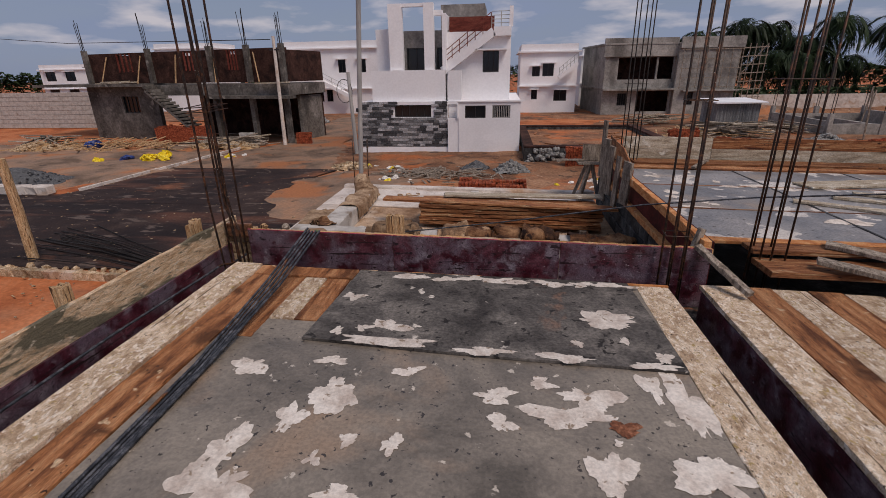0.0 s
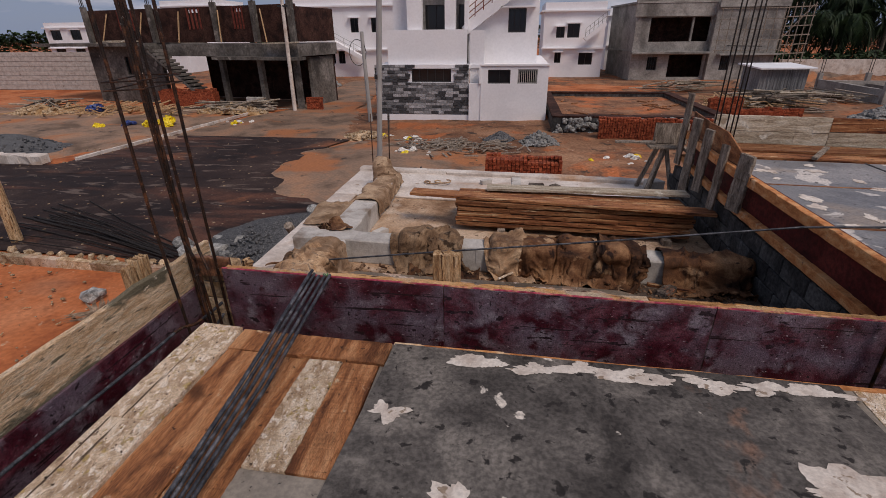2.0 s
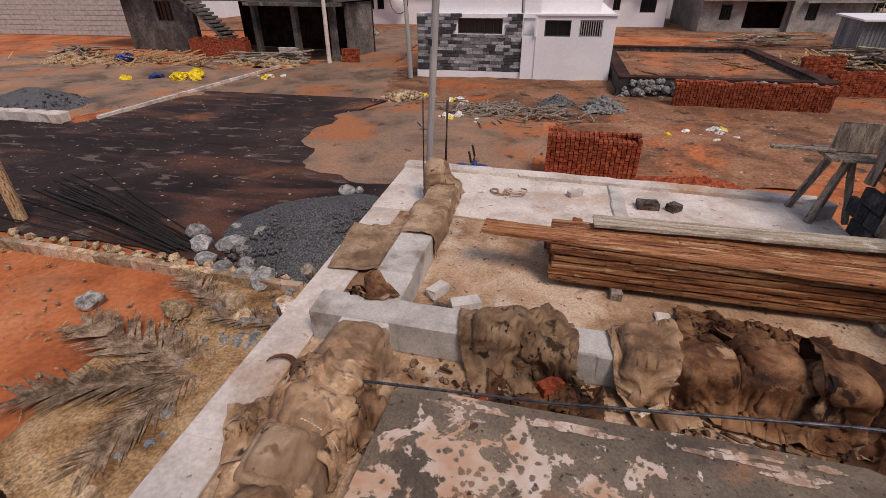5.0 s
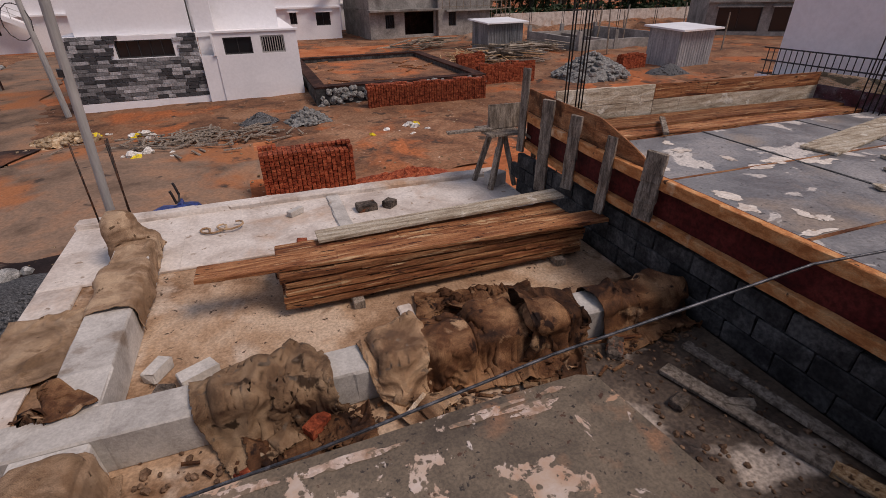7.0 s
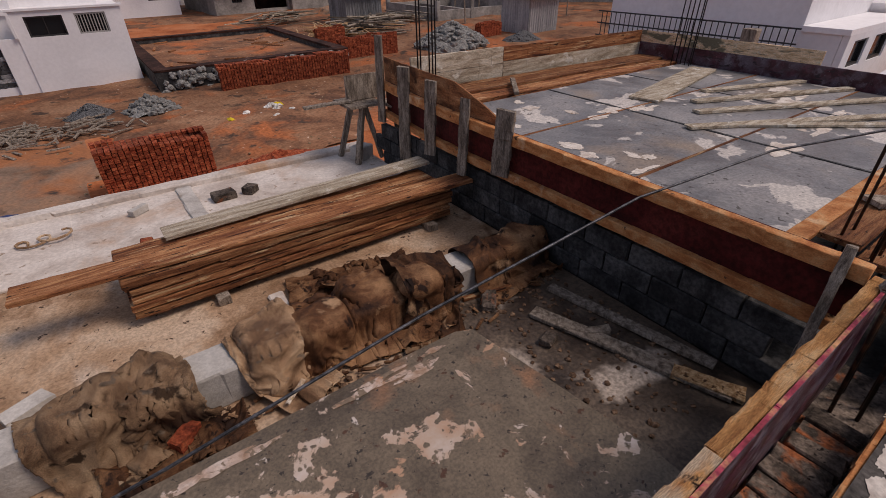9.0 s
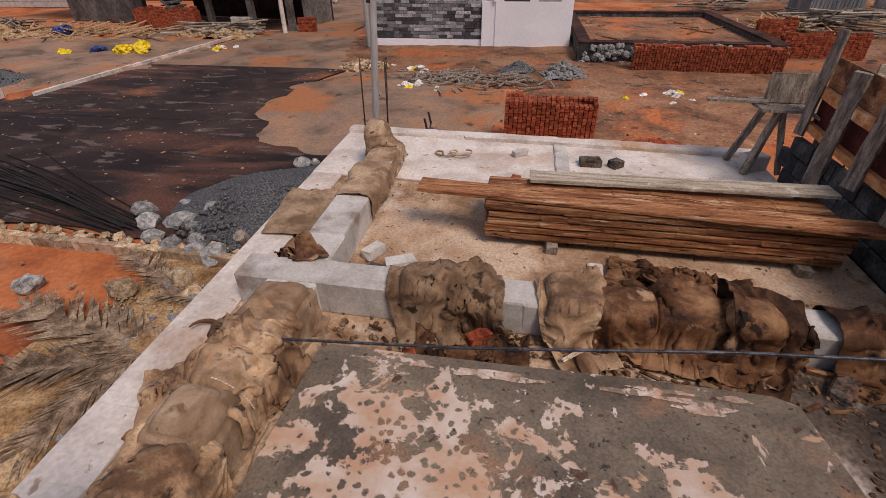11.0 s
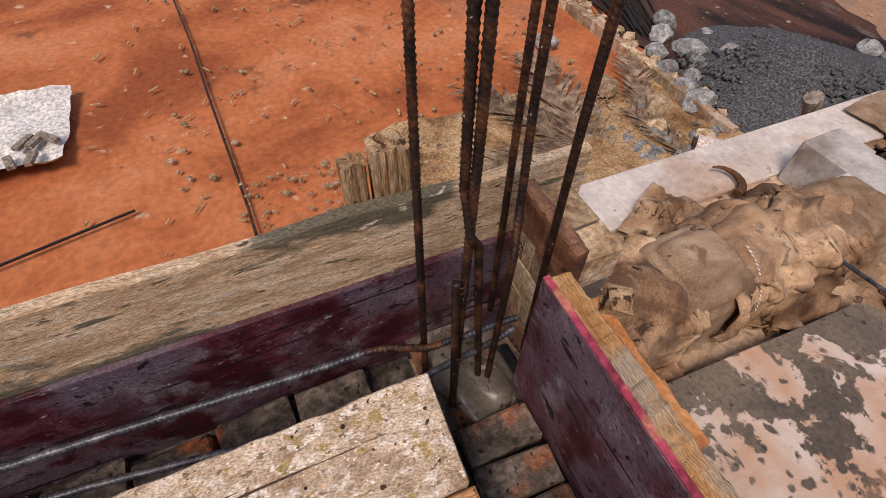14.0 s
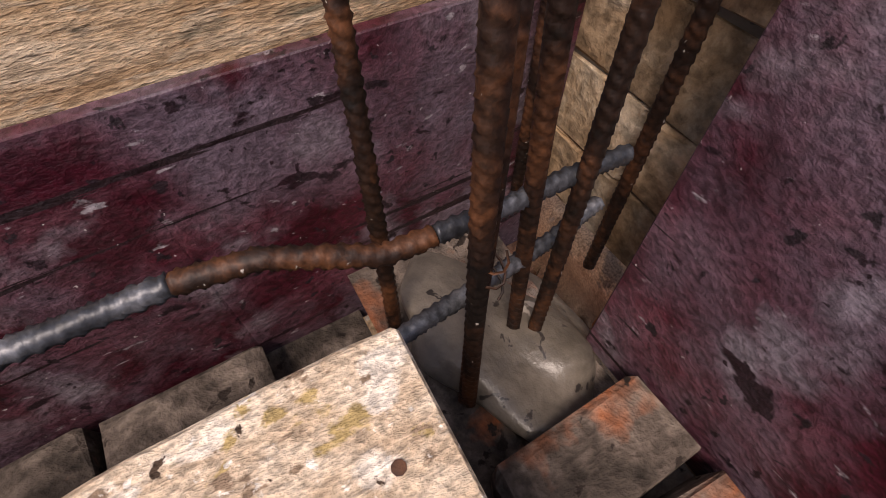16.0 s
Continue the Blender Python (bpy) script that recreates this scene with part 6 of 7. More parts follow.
# grey house with an open balcony
at = placed(12.3, 57.0, 6)
XF[0] = pose(12.3, 57.0, GROUND, 0, 0, 6) @ Matrix.Diagonal((0.78, 1, 1, 1))
rb_ = thing("grey_house", at, "unpainted grey cement house with an open balcony", "house")
part("wall", pierced(-1.6, 8.2, 0, 7.3, 0, 0.25, [(0.3, 8.0, 3.75, 6.0), (3.4, 7.9, 0.3, 2.5), (0.6, 1.9, 1.0, 2.3)]), PLASTER, rb_)
part("wall", pierced(8.2, 16.6, 0, 7.3, -0.6, -0.35, [(9.8, 11.0, 1.0, 2.4)]), PLASTER, rb_)
part("wall", box(-1.6, -1.35, 0.25, 9, 0, 7.3), PLASTER, rb_)
part("wall", box(8.2, 8.45, -0.35, 0.0, 0, 7.3), PLASTER, rb_)
part("wall", box(16.35, 16.6, -0.35, 9, 0, 7.3), PLASTER, rb_)
# Near-black colour paints the shade behind the balcony and door openings.
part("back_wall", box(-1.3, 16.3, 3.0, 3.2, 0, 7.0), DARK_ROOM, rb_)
part("slab", box(-1.7, 16.6, 0.26, 9, 2.7, 2.9), PLASTER, rb_)
part("roof", box(-1.9, 16.9, -0.3, 9.2, 7.3, 7.45), PLASTER, rb_)
part("parapet", box(-1.9, 8.2, -0.25, -0.05, 6.1, 7.95), PLASTER, rb_)
part("parapet", box(8.25, 16.9, -0.85, -0.65, 6.85, 7.95), PLASTER, rb_)
part("sunshade", box(-1.9, 8.3, -0.9, -0.01, 2.62, 2.8), PLASTER, rb_)
part("sunshade", box(9.2, 16.9, -1.2, -0.61, 2.45, 2.6), PLASTER, rb_)
part("column", box(5.6, 5.85, -0.02, 0.2, 3.75, 6.0), PLASTER, rb_)
window(rb_, 0.6, 1.9, 1.0, 2.3, 0.0, 3)
window(rb_, 9.8, 11.0, 1.0, 2.4, -0.6, 3)
for k in range(8):
    part("scaffold_pole", beam((8.6 + k * 1.1, -1.0, 2.7), (8.6 + k * 1.1, -1.0, 6.8), 0.06, 0.06, None, 0, 0, 0, 0), WOOD_GREY, rb_)
for k in range(5):
    part("scaffold_pole", beam((8.4, -1.0, 2.9 + k * 0.95), (16.6, -1.0, 2.9 + k * 0.95), 0.06, 0.06, None, 0, 0, 0, 0), WOOD_GREY, rb_)
for k in range(5):
    part("scaffold_pole", beam((17.0 + k * 0.8, -0.5, 0), (17.0 + k * 0.8, -0.5, 7.2), 0.08, 0.08, None, 0, 0, 0, 0), WOOD_GREY, rb_)
for k in range(8):
    part("scaffold_pole", beam((16.9, -0.5, 0.8 + k * 0.85), (20.4, -0.5, 0.9 + k * 0.85), 0.09, 0.09, None, 0, 0, 0, 0), WOOD_GREY, rb_)
part("scaffold_pole", beam((17, -0.5, 4), (20, -0.5, 7), 0.08, 0.08, None, 0, 0, 0, 0), WOOD_GREY, rb_)


def plain_house(x, y, yaw, w, d, h, wins, label, name="white_house", material=WHITE, storey=3.2, stair=None):
    """A far house: walls with windows, floor band, flat roof with parapet."""
    a = placed(x, y, yaw)
    t = thing(name, a, label, "house", "houses of the estate")
    part("wall", pierced(0, w, 0, h - 0.9, 0, 0.25, wins), material, t)
    part("wall", box(0, 0.25, 0.25, d, 0, h - 0.9), material, t)
    part("wall", box(w - 0.25, w, 0.25, d, 0, h - 0.9), material, t)
    part("wall", box(0.25, w - 0.25, d - 0.25, d, 0, h - 0.9), material, t)
    part("roof", box(-0.3, w + 0.3, -0.3, d + 0.3, h - 0.9, h - 0.75), material, t)
    part("parapet", box(0.05, w - 0.05, 0.0, 0.2, h - 0.75, h), material, t)
    part("parapet", box(0.05, 0.25, 0.2, d, h - 0.75, h), material, t)
    part("parapet", box(w - 0.25, w - 0.05, 0.2, d, h - 0.75, h), material, t)
    part("band", box(-0.15, w + 0.15, -0.35, -0.002, storey - 0.15, storey), material, t)
    for q in wins:
        window(t, *q, 0.0, 1)
        part("sunshade", box(q[0] - 0.2, q[1] + 0.2, -0.45, -0.003, q[3] + 0.02, q[3] + 0.12), material, t)
    if stair:
        s = bmesh.new()
        beam((stair[0], -1.0, stair[1]), (stair[2], -1.0, stair[3]), 0.9, 0.4, s, 0, 0, 0, 0)
        part("stair", s, material, t)
        railing(t, (stair[0], -1.4, stair[1] + 0.2), (stair[2], -1.4, stair[3] + 0.2), 0.9, 6, POLE_CEMENT if material is WHITE else FRAME_DARK, 2, 0.03)
    return t


plain_house(-27, 60, 0, 12.3, 9, 8.6, [(6.8, 7.75, 5.0, 6.5), (9.3, 10.3, 5.0, 6.5), (3.7, 4.6, 1.6, 3.0), (5.0, 5.8, 1.6, 3.0)], "white rendered house with an outside stair and small windows", stair=(3.0, 5.0, 8.5, 2.2))
plain_house(2.0, 60, 0, 6.6, 9, 7.7, [(1.4, 2.3, 4.2, 5.3), (2.6, 3.9, 4.2, 5.6), (1.4, 2.1, 1.6, 2.7), (4.05, 5.55, 1.4, 2.65)], "white house with a stepped roof and stair", stair=(4.4, 4.0, 6.4, 5.6))
plain_house(10.5, 70, 0, 6, 9, 7.4, [(2, 3, 4.4, 5.8)], "white house behind the grey one")
plain_house(-84, 82, 0, 9.5, 8, 7.2, [(1, 3, 1.4, 3.0), (5, 7, 1.4, 3.0), (1, 3, 4.4, 6), (5, 7, 4.4, 6)], "small white house far off with dark windows")
plain_house(-71, 78, 0, 8.5, 8, 7.4, [(1, 2.4, 4.4, 5.8), (4, 5.5, 4.4, 5.8), (3, 6, 1, 2.6)], "pale grey house far off", "grey_house", PLASTER)
plain_house(-62, 84, 0, 11, 8, 10.3, [(1, 2.4, 1.6, 3), (6, 8, 1.6, 3), (1, 2.4, 5, 6.6), (6, 8, 5, 6.6)], "white house with a tall roof tower far off")
plain_house(-58, 66, 0, 12, 8, 4.6, [(4, 7, 1.2, 2.8)], "low white house beyond the compound wall")
plain_house(43, 44, -35, 12, 9, 8.2, [(1, 5, 0.4, 2.6), (6, 10, 0.4, 2.6), (1, 5, 3.9, 6.2), (6.5, 11, 3.9, 6.2)], "unfinished grey cement house with wide openings", "grey_house", PLASTER)
plain_house(52, 33, -40, 11, 9, 8.2, [(1, 5, 0.4, 2.6), (6, 10, 0.4, 2.6), (1, 5, 3.9, 6.2)], "grey cement house under construction", "grey_house", PLASTER)
plain_house(-50, -40, 0, 24, 9, 7.2, [(3, 5, 1.2, 2.6), (10, 12, 1.2, 2.6)], "white house behind the site")
plain_house(5, -44, 0, 24, 9, 7.2, [(3, 5, 1.2, 2.6), (10, 12, 1.2, 2.6)], "white house behind the site")

# near white house beside the side deck
at = placed(13.0, 8.6, 90)
nw = thing("white_house", at, "plain white house wall rising beside the side deck", "house", "houses of the estate")
part("wall", box(0, 5.4, -8, 0, 0, 9.0), WHITE, nw)
part("vent", box(2.7, 3.1, 0.002, 0.06, 4.15, 4.35), WHITE, nw)
XF[0] = None
part("porch_wall", box(12.95, 13.2, 7.75, 8.59, GROUND, -0.1), WHITE, nw)
part("porch_roof", box(12.9, 17.2, 7.6, 8.59, -0.099, 0.02), WHITE, nw)
part("porch_wall", pierced(12.95, 17.0, GROUND, -0.1, 7.6, 7.74, [(13.4, 14.3, -0.85, -0.25), (14.8, 15.9, -0.85, -0.25)]), WHITE, nw)
window(nw, 13.4, 14.3, -0.85, -0.25, 7.6, 0, depth=0.1)
window(nw, 14.8, 15.9, -0.85, -0.25, 7.6, 0, depth=0.1)
part("side_wall", beam((12.5, 6.9, -2.2), (22, 5.6, 0.4), 0.25, 2.2, cuts=0), WHITE, nw)
part("stair_side", beam((17.5, 8.0, -0.2), (24, 8.0, 3.0), 1.2, 1.0, cuts=0), WHITE, nw)
part("side_block", box(19, 26, 9, 14, GROUND, 5.5), WHITE, nw)
XF[0] = None
rl = thing("yard_railing", (12.6, 10.5, -0.6), "black iron yard railing on a low wall", "railing")
part("wall", box(12.55, 12.75, 8.5, 14.2, GROUND, -0.75), WHITE, rl)
for k in range(34):
    part("baluster", tube([(12.65, 8.6 + k * 0.165, -0.75), (12.65, 8.6 + k * 0.165, -0.02)], 0.014, 5), FRAME_DARK, rl)
for z in (-0.7, -0.35, -0.02):
    part("rail", tube([(12.65, 8.5, z), (12.65, 14.2, z)], 0.02, 5), FRAME_DARK, rl)
solid("site_post", box(9.6, 9.85, 8.2, 8.45, GROUND, 0.25, rough=0.02, bevel=0.01), WOOD_GREY, "grey timber post beyond the side deck", "post")

# compound walls and banks
cw = thing("wall_compound_west", (-50, 46, GROUND), "grey block compound wall", "wall", kind="structure")
part("wall", box(-75, -37.5, 45.9, 46.2, GROUND, 0.25, cuts=8), BLOCK, cw)
for k in range(7):
    part("course_line", box(-75, -37.5, 45.885, 45.898, GROUND + 0.45 + k * 0.45, GROUND + 0.475 + k * 0.45), PLASTER, cw)
solid("wall_compound_east", box(27, 100, 60.0, 60.3, GROUND, -1.45, cuts=6), CEMENT, "long pale compound wall before the palms", "wall", kind="structure")
solid("earth_bank", heap(46, 56, 20, 3, 1.0, GROUND, 30), YARD, "bank of red earth along the compound wall", "earth", kind="stuff")
solid("earth_bank", heap(26, 52, 9, 3.5, 1.3, GROUND, 24), SOIL_GREY, "mound of brown soil behind the sheds", "earth", kind="stuff")
solid("earth_bank", heap(37, 42, 4, 3, 1.6, GROUND, 24), EARTH, "heap of red earth", "earth", kind="stuff")


def shed(x, y, yaw, w, d, h, label, tin):
    a = placed(x, y, yaw)
    t = thing("tin_shed", a, label, "shed", "tin sheds")
    b = bmesh.new()
    box(0, w, 0, d, 0, h, b)
    part("wall", b, tin, t)
    ribs = bmesh.new()
    for k in range(int(w / 0.25)):
        box(0.1 + k * 0.25, 0.16 + k * 0.25, -0.025, -0.002, 0, h, ribs)
    part("corrugation", ribs, tin, t)
    part("roof", box(-0.3, w + 0.3, -0.4, d + 0.3, h, h + 0.1, turn=pose(0, 0, 0, 3)), ROOF_WHITE, t, "white tin roof")
    XF[0] = None


shed(17.2, 41.6, 5, 3.4, 2.6, 2.25, "grey corrugated site shed with a white tin roof", SHED_GREY)
shed(24.3, 28.6, 8, 3.4, 2.4, 2.3, "small pale site shed with a white tin roof", METAL_SHEET)

# foundation, brick walls and stacks
XF[0] = None
fd = thing("house_foundation", (6, 32, GROUND), "stone house foundation filled with red earth", "foundation")
for a in ((1.3, 10.0, 27.0, 27.5), (1.3, 1.8, 27.5, 38), (9.5, 10.0, 27.5, 38), (1.8, 9.5, 37.5, 38)):
    part("plinth", box(a[0], a[1], a[2], a[3], GROUND, -2.45, rough=0.02, cuts=6), BLOCK_DARK, fd)
    part("coping", box(a[0] - 0.03, a[1] + 0.03, a[2] - 0.03, a[3] + 0.03, -2.449, -2.36, rough=0.01, cuts=6), DARK_ROOM, fd)
part("fill", box(1.8, 9.5, 27.5, 37.5, GROUND, -2.66), YARD, fd)
random.seed(21)
st = bmesh.new()
for k in range(160):
    stone_at((random.uniform(1.4, 9.9), 26.98, random.uniform(GROUND, -2.5)), random.uniform(0.1, 0.22), st, 0.8, 1)
part("rubble_face", st, STONE, fd)
for k in range(16):
    x, y = random.uniform(2, 9), random.uniform(28, 37)
    solid("loose_timber", beam((x, y, -2.625), (x + random.uniform(-1, 1), y + random.uniform(-1.0, 1.0), -2.62), 0.12, 0.06), PLANK_X, "brown timber lying on the foundation", "timber", "timbers on the foundation")
far_brick = mesh_of("brick", box(-0.112, 0.112, -0.054, 0.054, -0.037, 0.037, rough=0.004, bevel=0.005), BRICK)


def brick_stack(x0, x1, y, rows, deep, label, ragged=2, end_on=True, limit=300, turn=0.0):
    """A stack of bricks laid in courses: the face as single bricks, the core joined."""
    t = thing("brick_stack", (x0, y, GROUND), label, "brick stack", "brick stacks")
    w = 0.122 if end_on else 0.232
    n = int((x1 - x0) / w)
    core = box(x0 + 0.1, x1 - 0.1, y + 0.15, y + deep - 0.1, GROUND, GROUND + (rows - ragged - 1) * 0.079)
    part("core", core, BRICK, t)
    made = 0
    rest = bmesh.new()
    for r in range(rows - 1, -1, -1):
        for layer in range(max(1, int(deep / 0.24)) if r >= rows - ragged - 2 else 1):
            for k in range(n):
                x = x0 + w * (k + 0.5)
                if r >= rows - ragged and noise.noise((x * 1.3, r * 0.7, layer)) < -0.05 + 0.2 * (r - rows + ragged):
                    continue
                yy = y + 0.11 + layer * 0.24 + random.uniform(-0.015, 0.015)
                m = pose(x, yy, GROUND + 0.04 + r * 0.079, random.uniform(-2, 2), random.uniform(-2, 2), (90 if end_on else 0) + random.uniform(-4, 4))
                if made < limit:
                    ob = new("brick", far_brick)
                    ob.parent, ob.matrix_parent_inverse, ob.matrix_basis = t, Matrix.Translation(t.location).inverted(), m
                    made += 1
                else:
                    tmp = bmesh.new()
                    tmp.from_mesh(far_brick)
                    bmesh.ops.transform(tmp, matrix=m, verts=tmp.verts)
                    me = bpy.data.meshes.new("t")
                    tmp.to_mesh(me)
                    tmp.free()
                    rest.from_mesh(me)
                    bpy.data.meshes.remove(me)
    if len(rest.verts):
        tagged(part("bricks", rest, BRICK, t), kind="stuff")
    else:
        rest.free()


random.seed(31)
brick_stack(-1.5, 1.0, 16.5, 17, 0.9, "square stack of bright red bricks on the red earth", 3)
brick_stack(3.4, 9.3, 25.4, 14, 0.6, "long low wall of stacked red bricks", 1, True, 200)
brick_stack(10.4, 14.0, 28.5, 15, 0.8, "stack of red bricks beside the sheds", 2, False, 120)
brick_stack(11.0, 13.0, 33.0, 15, 0.8, "stack of red bricks behind the foundation", 2, False, 120)
brick_stack(-27.0, -22.5, 34.6, 18, 0.9, "stack of dark red bricks before the unfinished building", 3, False, 160)
brick_stack(-15.2, -14.0, 34.0, 12, 0.5, "small grey block stack by the road", 1, False, 60)
solid("brick_rubble", heap(2.4, 16.6, 1.6, 0.7, 0.25, GROUND, 20, 1.2, 6), BRICK, "strewn broken red brick beside the stack", "rubble", kind="stuff")


def mound(name, cx, cy, rx, ry, h, material, n, size, label, core=None, category="heap", sub=1, base=GROUND):
    """A heap of loose pieces over a core of the same stuff."""
    solid(name, heap(cx, cy, rx, ry, h * 0.9, base, 24), core or material, label, category, kind="stuff")
    b = bmesh.new()
    for k in range(n):
        a, q = random.uniform(0, 6.28), math.sqrt(random.random())
        x, y = cx + rx * q * math.cos(a), cy + ry * q * math.sin(a)
        stone_at((x, y, base + h * 0.85 * max(0, 1 - q) ** 0.85 + size * 0.3), size * random.uniform(0.5, 1.3), b, 0.7, sub)
    solid(name + "_pieces", b, material, label, category, kind="stuff")


random.seed(41)
mound("gravel_heap", -6.2, 12.0, 2.1, 2.0, 0.75, GRAVEL, 900, 0.05, "heap of blue-grey gravel beside the porch")
mound("stone_heap", 0.55, 24.3, 0.9, 0.6, 0.65, STONE, 130, 0.13, "heap of blue-grey quarry stones")
mound("sand_heap", -1.3, 24.9, 0.9, 0.6, 0.6, GRAVEL, 60, 0.04, "small heap of dark grey sand")
mound("stone_heap", 17.8, 28.6, 2.4, 1.8, 1.5, STONE, 260, 0.22, "big heap of grey quarry stones by the shed")
mound("gravel_heap", -24.5, 20.8, 2.6, 1.8, 0.9, GRAVEL, 200, 0.06, "heap of dark gravel by the road")
mound("rubble_heap", -8.2, 25.2, 1.2, 0.6, 0.35, STONE_TAN, 90, 0.12, "heap of broken stone and plaster by the house", STONE_TAN)
mound("rubble_heap", -20.0, 32.5, 2.6, 0.9, 0.7, STONE_TAN, 130, 0.16, "heap of broken timber and stone by the road", EARTH_FINE)
mound("rubble_heap", -33.0, 30.5, 2.4, 1.0, 0.8, STONE_TAN, 120, 0.16, "heap of debris and planks by the wall", EARTH_FINE)
mound("stone_heap", -20.5, 50.0, 2.0, 1.2, 1.3, STONE, 100, 0.25, "heap of grey stones by the far house")


def rocks(places, material, group, label):
    for x, y, r in places:
        solid("rock", stone_at((x, y, GROUND + r * 0.42), r, None, 0.8, 2), material, label, "rock", group)


rocks([(-7.9, 10.45, 0.2), (-8.4, 11.0, 0.22), (-7.7, 11.1, 0.26), (-7.3, 10.9, 0.18), (-7.9, 11.7, 0.24), (-7.4, 12.1, 0.2), (-7.2, 11.5, 0.3), (-6.5, 14.3, 0.2), (-6.2, 14.4, 0.15),
       (-7.35, 10.2, 0.22), (-6.85, 10.15, 0.2), (-6.4, 10.05, 0.22), (-7.0, 10.5, 0.17), (-9.0, 8.8, 0.2), (-8.8, 11.4, 0.24)], STONE, "granite rocks by the road", "broken grey granite rock by the roadside")
rocks([(-7.3, 8.9, 0.22), (-6.5, 9.3, 0.26), (-6.1, 9.0, 0.16), (-5.6, 9.5, 0.17), (-8.3, 10.1, 0.13), (-8.7, 10.1, 0.12), (-9.3, 10.2, 0.12)], STONE_TAN, "tan rocks by the porch", "tan laterite rock on the red earth")
b = bmesh.new()
for k in range(420):
    x, y = random.gauss(-5.0, 0.7), random.gauss(8.0, 0.8)
    stone_at((x, y, GROUND + 0.07), random.uniform(0.03, 0.11), b, 0.7, 1)
solid("stone_scatter", b, STONE, "scatter of small broken stones beside the porch", "stones", kind="stuff")
b = bmesh.new()
for k in range(1500):
    x, y = random.uniform(-7.3, -3.5), random.uniform(3.0, 9.3)
    stone_at((x, y, GROUND + 0.055), random.uniform(0.01, 0.045), b, 0.6, 1)
solid("pebble_scatter", b, STONE_TAN, "pebbles scattered over the sandy earth", "pebbles", kind="stuff")
b = bmesh.new()
for k in range(2200):
    x, y = random.uniform(-24, 14), random.uniform(2, 27)
    if not (-3.6 < x < 8 and y < 10.3):
        stone_at((x, y, GROUND + 0.03), random.uniform(0.015, 0.06), b, 0.6, 1)
solid("ground_stones", b, STONE_TAN, "small stones strewn over the red earth", "stones", kind="stuff")

# kerb along the plot
kb = thing("kerb", (-12, 10.3, GROUND), "orange cement kerb with rough stones behind it", "kerb", kind="structure")
for k in range(22):
    x = -26 + k * 0.93
    part("kerb_stone", beam((x, 10.55 - 0.0325 * (x + 24), GROUND + 0.05), (x + 0.92, 10.52 - 0.0325 * (x + 24), GROUND + 0.05), 0.16, 0.22, rough=0.015), STONE_TAN if k % 3 else CEMENT_MUD, kb)
for k in range(70):
    x = -26 + k * 0.29
    part("stone", stone_at((x, 10.85 - 0.0325 * (x + 24) + random.uniform(-0.1, 0.1), GROUND + 0.06), random.uniform(0.08, 0.15)), STONE_TAN, kb)
kw = thing("kerb", (-19.4, 19.5, GROUND), "low white kerb along the dirt lot", "kerb", kind="structure")
for k in range(26):
    y = 19.2 + k * 0.6
    x = -19.4 + 0.08 * (y - 19.2)
    part("kerb_stone", box(x - 0.08, x + 0.08, y, y + 0.585, GROUND, GROUND + 0.15, rough=0.012), CEMENT, kw)
solid("culvert_wall", box(-24.0, -20.2, 18.3, 18.75, GROUND, GROUND + 0.42, rough=0.03, bevel=0.04, cuts=6), CEMENT, "low white culvert wall beside the road", "wall")
solid("culvert_block", box(-15.4, -14.0, 9.6, 10.3, GROUND, GROUND + 0.55, rough=0.04, bevel=0.04, cuts=4), BLOCK, "broken grey concrete block under the pole", "block")

pw = thing("wall_plot_west", (-36, 5, GROUND), "low rubble stone wall along the far side of the plot", "wall", kind="structure")
part("coping", box(-36.2, -35.6, -12, 10.2, GROUND + 0.55, GROUND + 0.65, rough=0.02, cuts=10), CEMENT, pw)
for k in range(140):
    part("stone", stone_at((-35.8, -11.8 + (k % 70) * 0.315, GROUND + 0.12 + 0.27 * (k // 70)), random.uniform(0.16, 0.22)), STONE_TAN, pw)

# poles, bars and sticks
solid("timber_pole", tube([(-13.5, 11.2, GROUND), (-13.45, 11.2, -1.8), (-13.4, 11.15, -0.35)], 0.14, 10, None, False, 0.8), WOOD_SPLIT, "stout timber pole standing by the road", "pole")
solid("lamp_pole", tube([(-3.32, 10.6, GROUND), (-3.22, 10.45, -0.9), (-3.05, 10.35, 1.4), (-2.85, 10.3, 4.2)], 0.05, 12), POLE_CEMENT, "tall grey steel pole beside the porch", "pole")
solid("pole_band", tube([(-3.125, 10.38, 0.85), (-3.12, 10.38, 0.93)], 0.056, 12), FRAME_DARK, "dark band round the steel pole", "band")
pl = thing("utility_pole", (-15.9, 33.6, GROUND), "pale concrete utility pole by the road", "pole")
part("shaft", tube([(-15.9, 33.6, GROUND), (-15.75, 33.6, 4.1)], 0.14, 10, None, False, 0.75), CEMENT, pl)
part("cross_arm", box(-16.1, -15.4, 33.5, 33.6, 3.2, 3.3), FRAME_DARK, pl)
pl = thing("utility_pole", (-9.3, 29.8, GROUND), "grey utility pole with a coil of cable before the house", "pole")
part("shaft", tube([(-9.3, 29.8, GROUND), (-9.45, 29.8, 1.7)], 0.13, 10, None, False, 0.8), POLE_CEMENT, pl)
part("cable", tube([(-9.45 + 0.5 * math.sin(a * 0.5) - 0.3, 29.75, 0.6 + 0.7 * math.cos(a * 0.5)) for a in range(14)], 0.02, 5), FRAME_DARK, pl)
solid("overhead_cable", tube([(-90, 60, 8.5), (-45, 48, 5.0), (-16, 33.6, 3.9)], 0.03, 5), FRAME_DARK, "black cable sagging between poles", "cable")
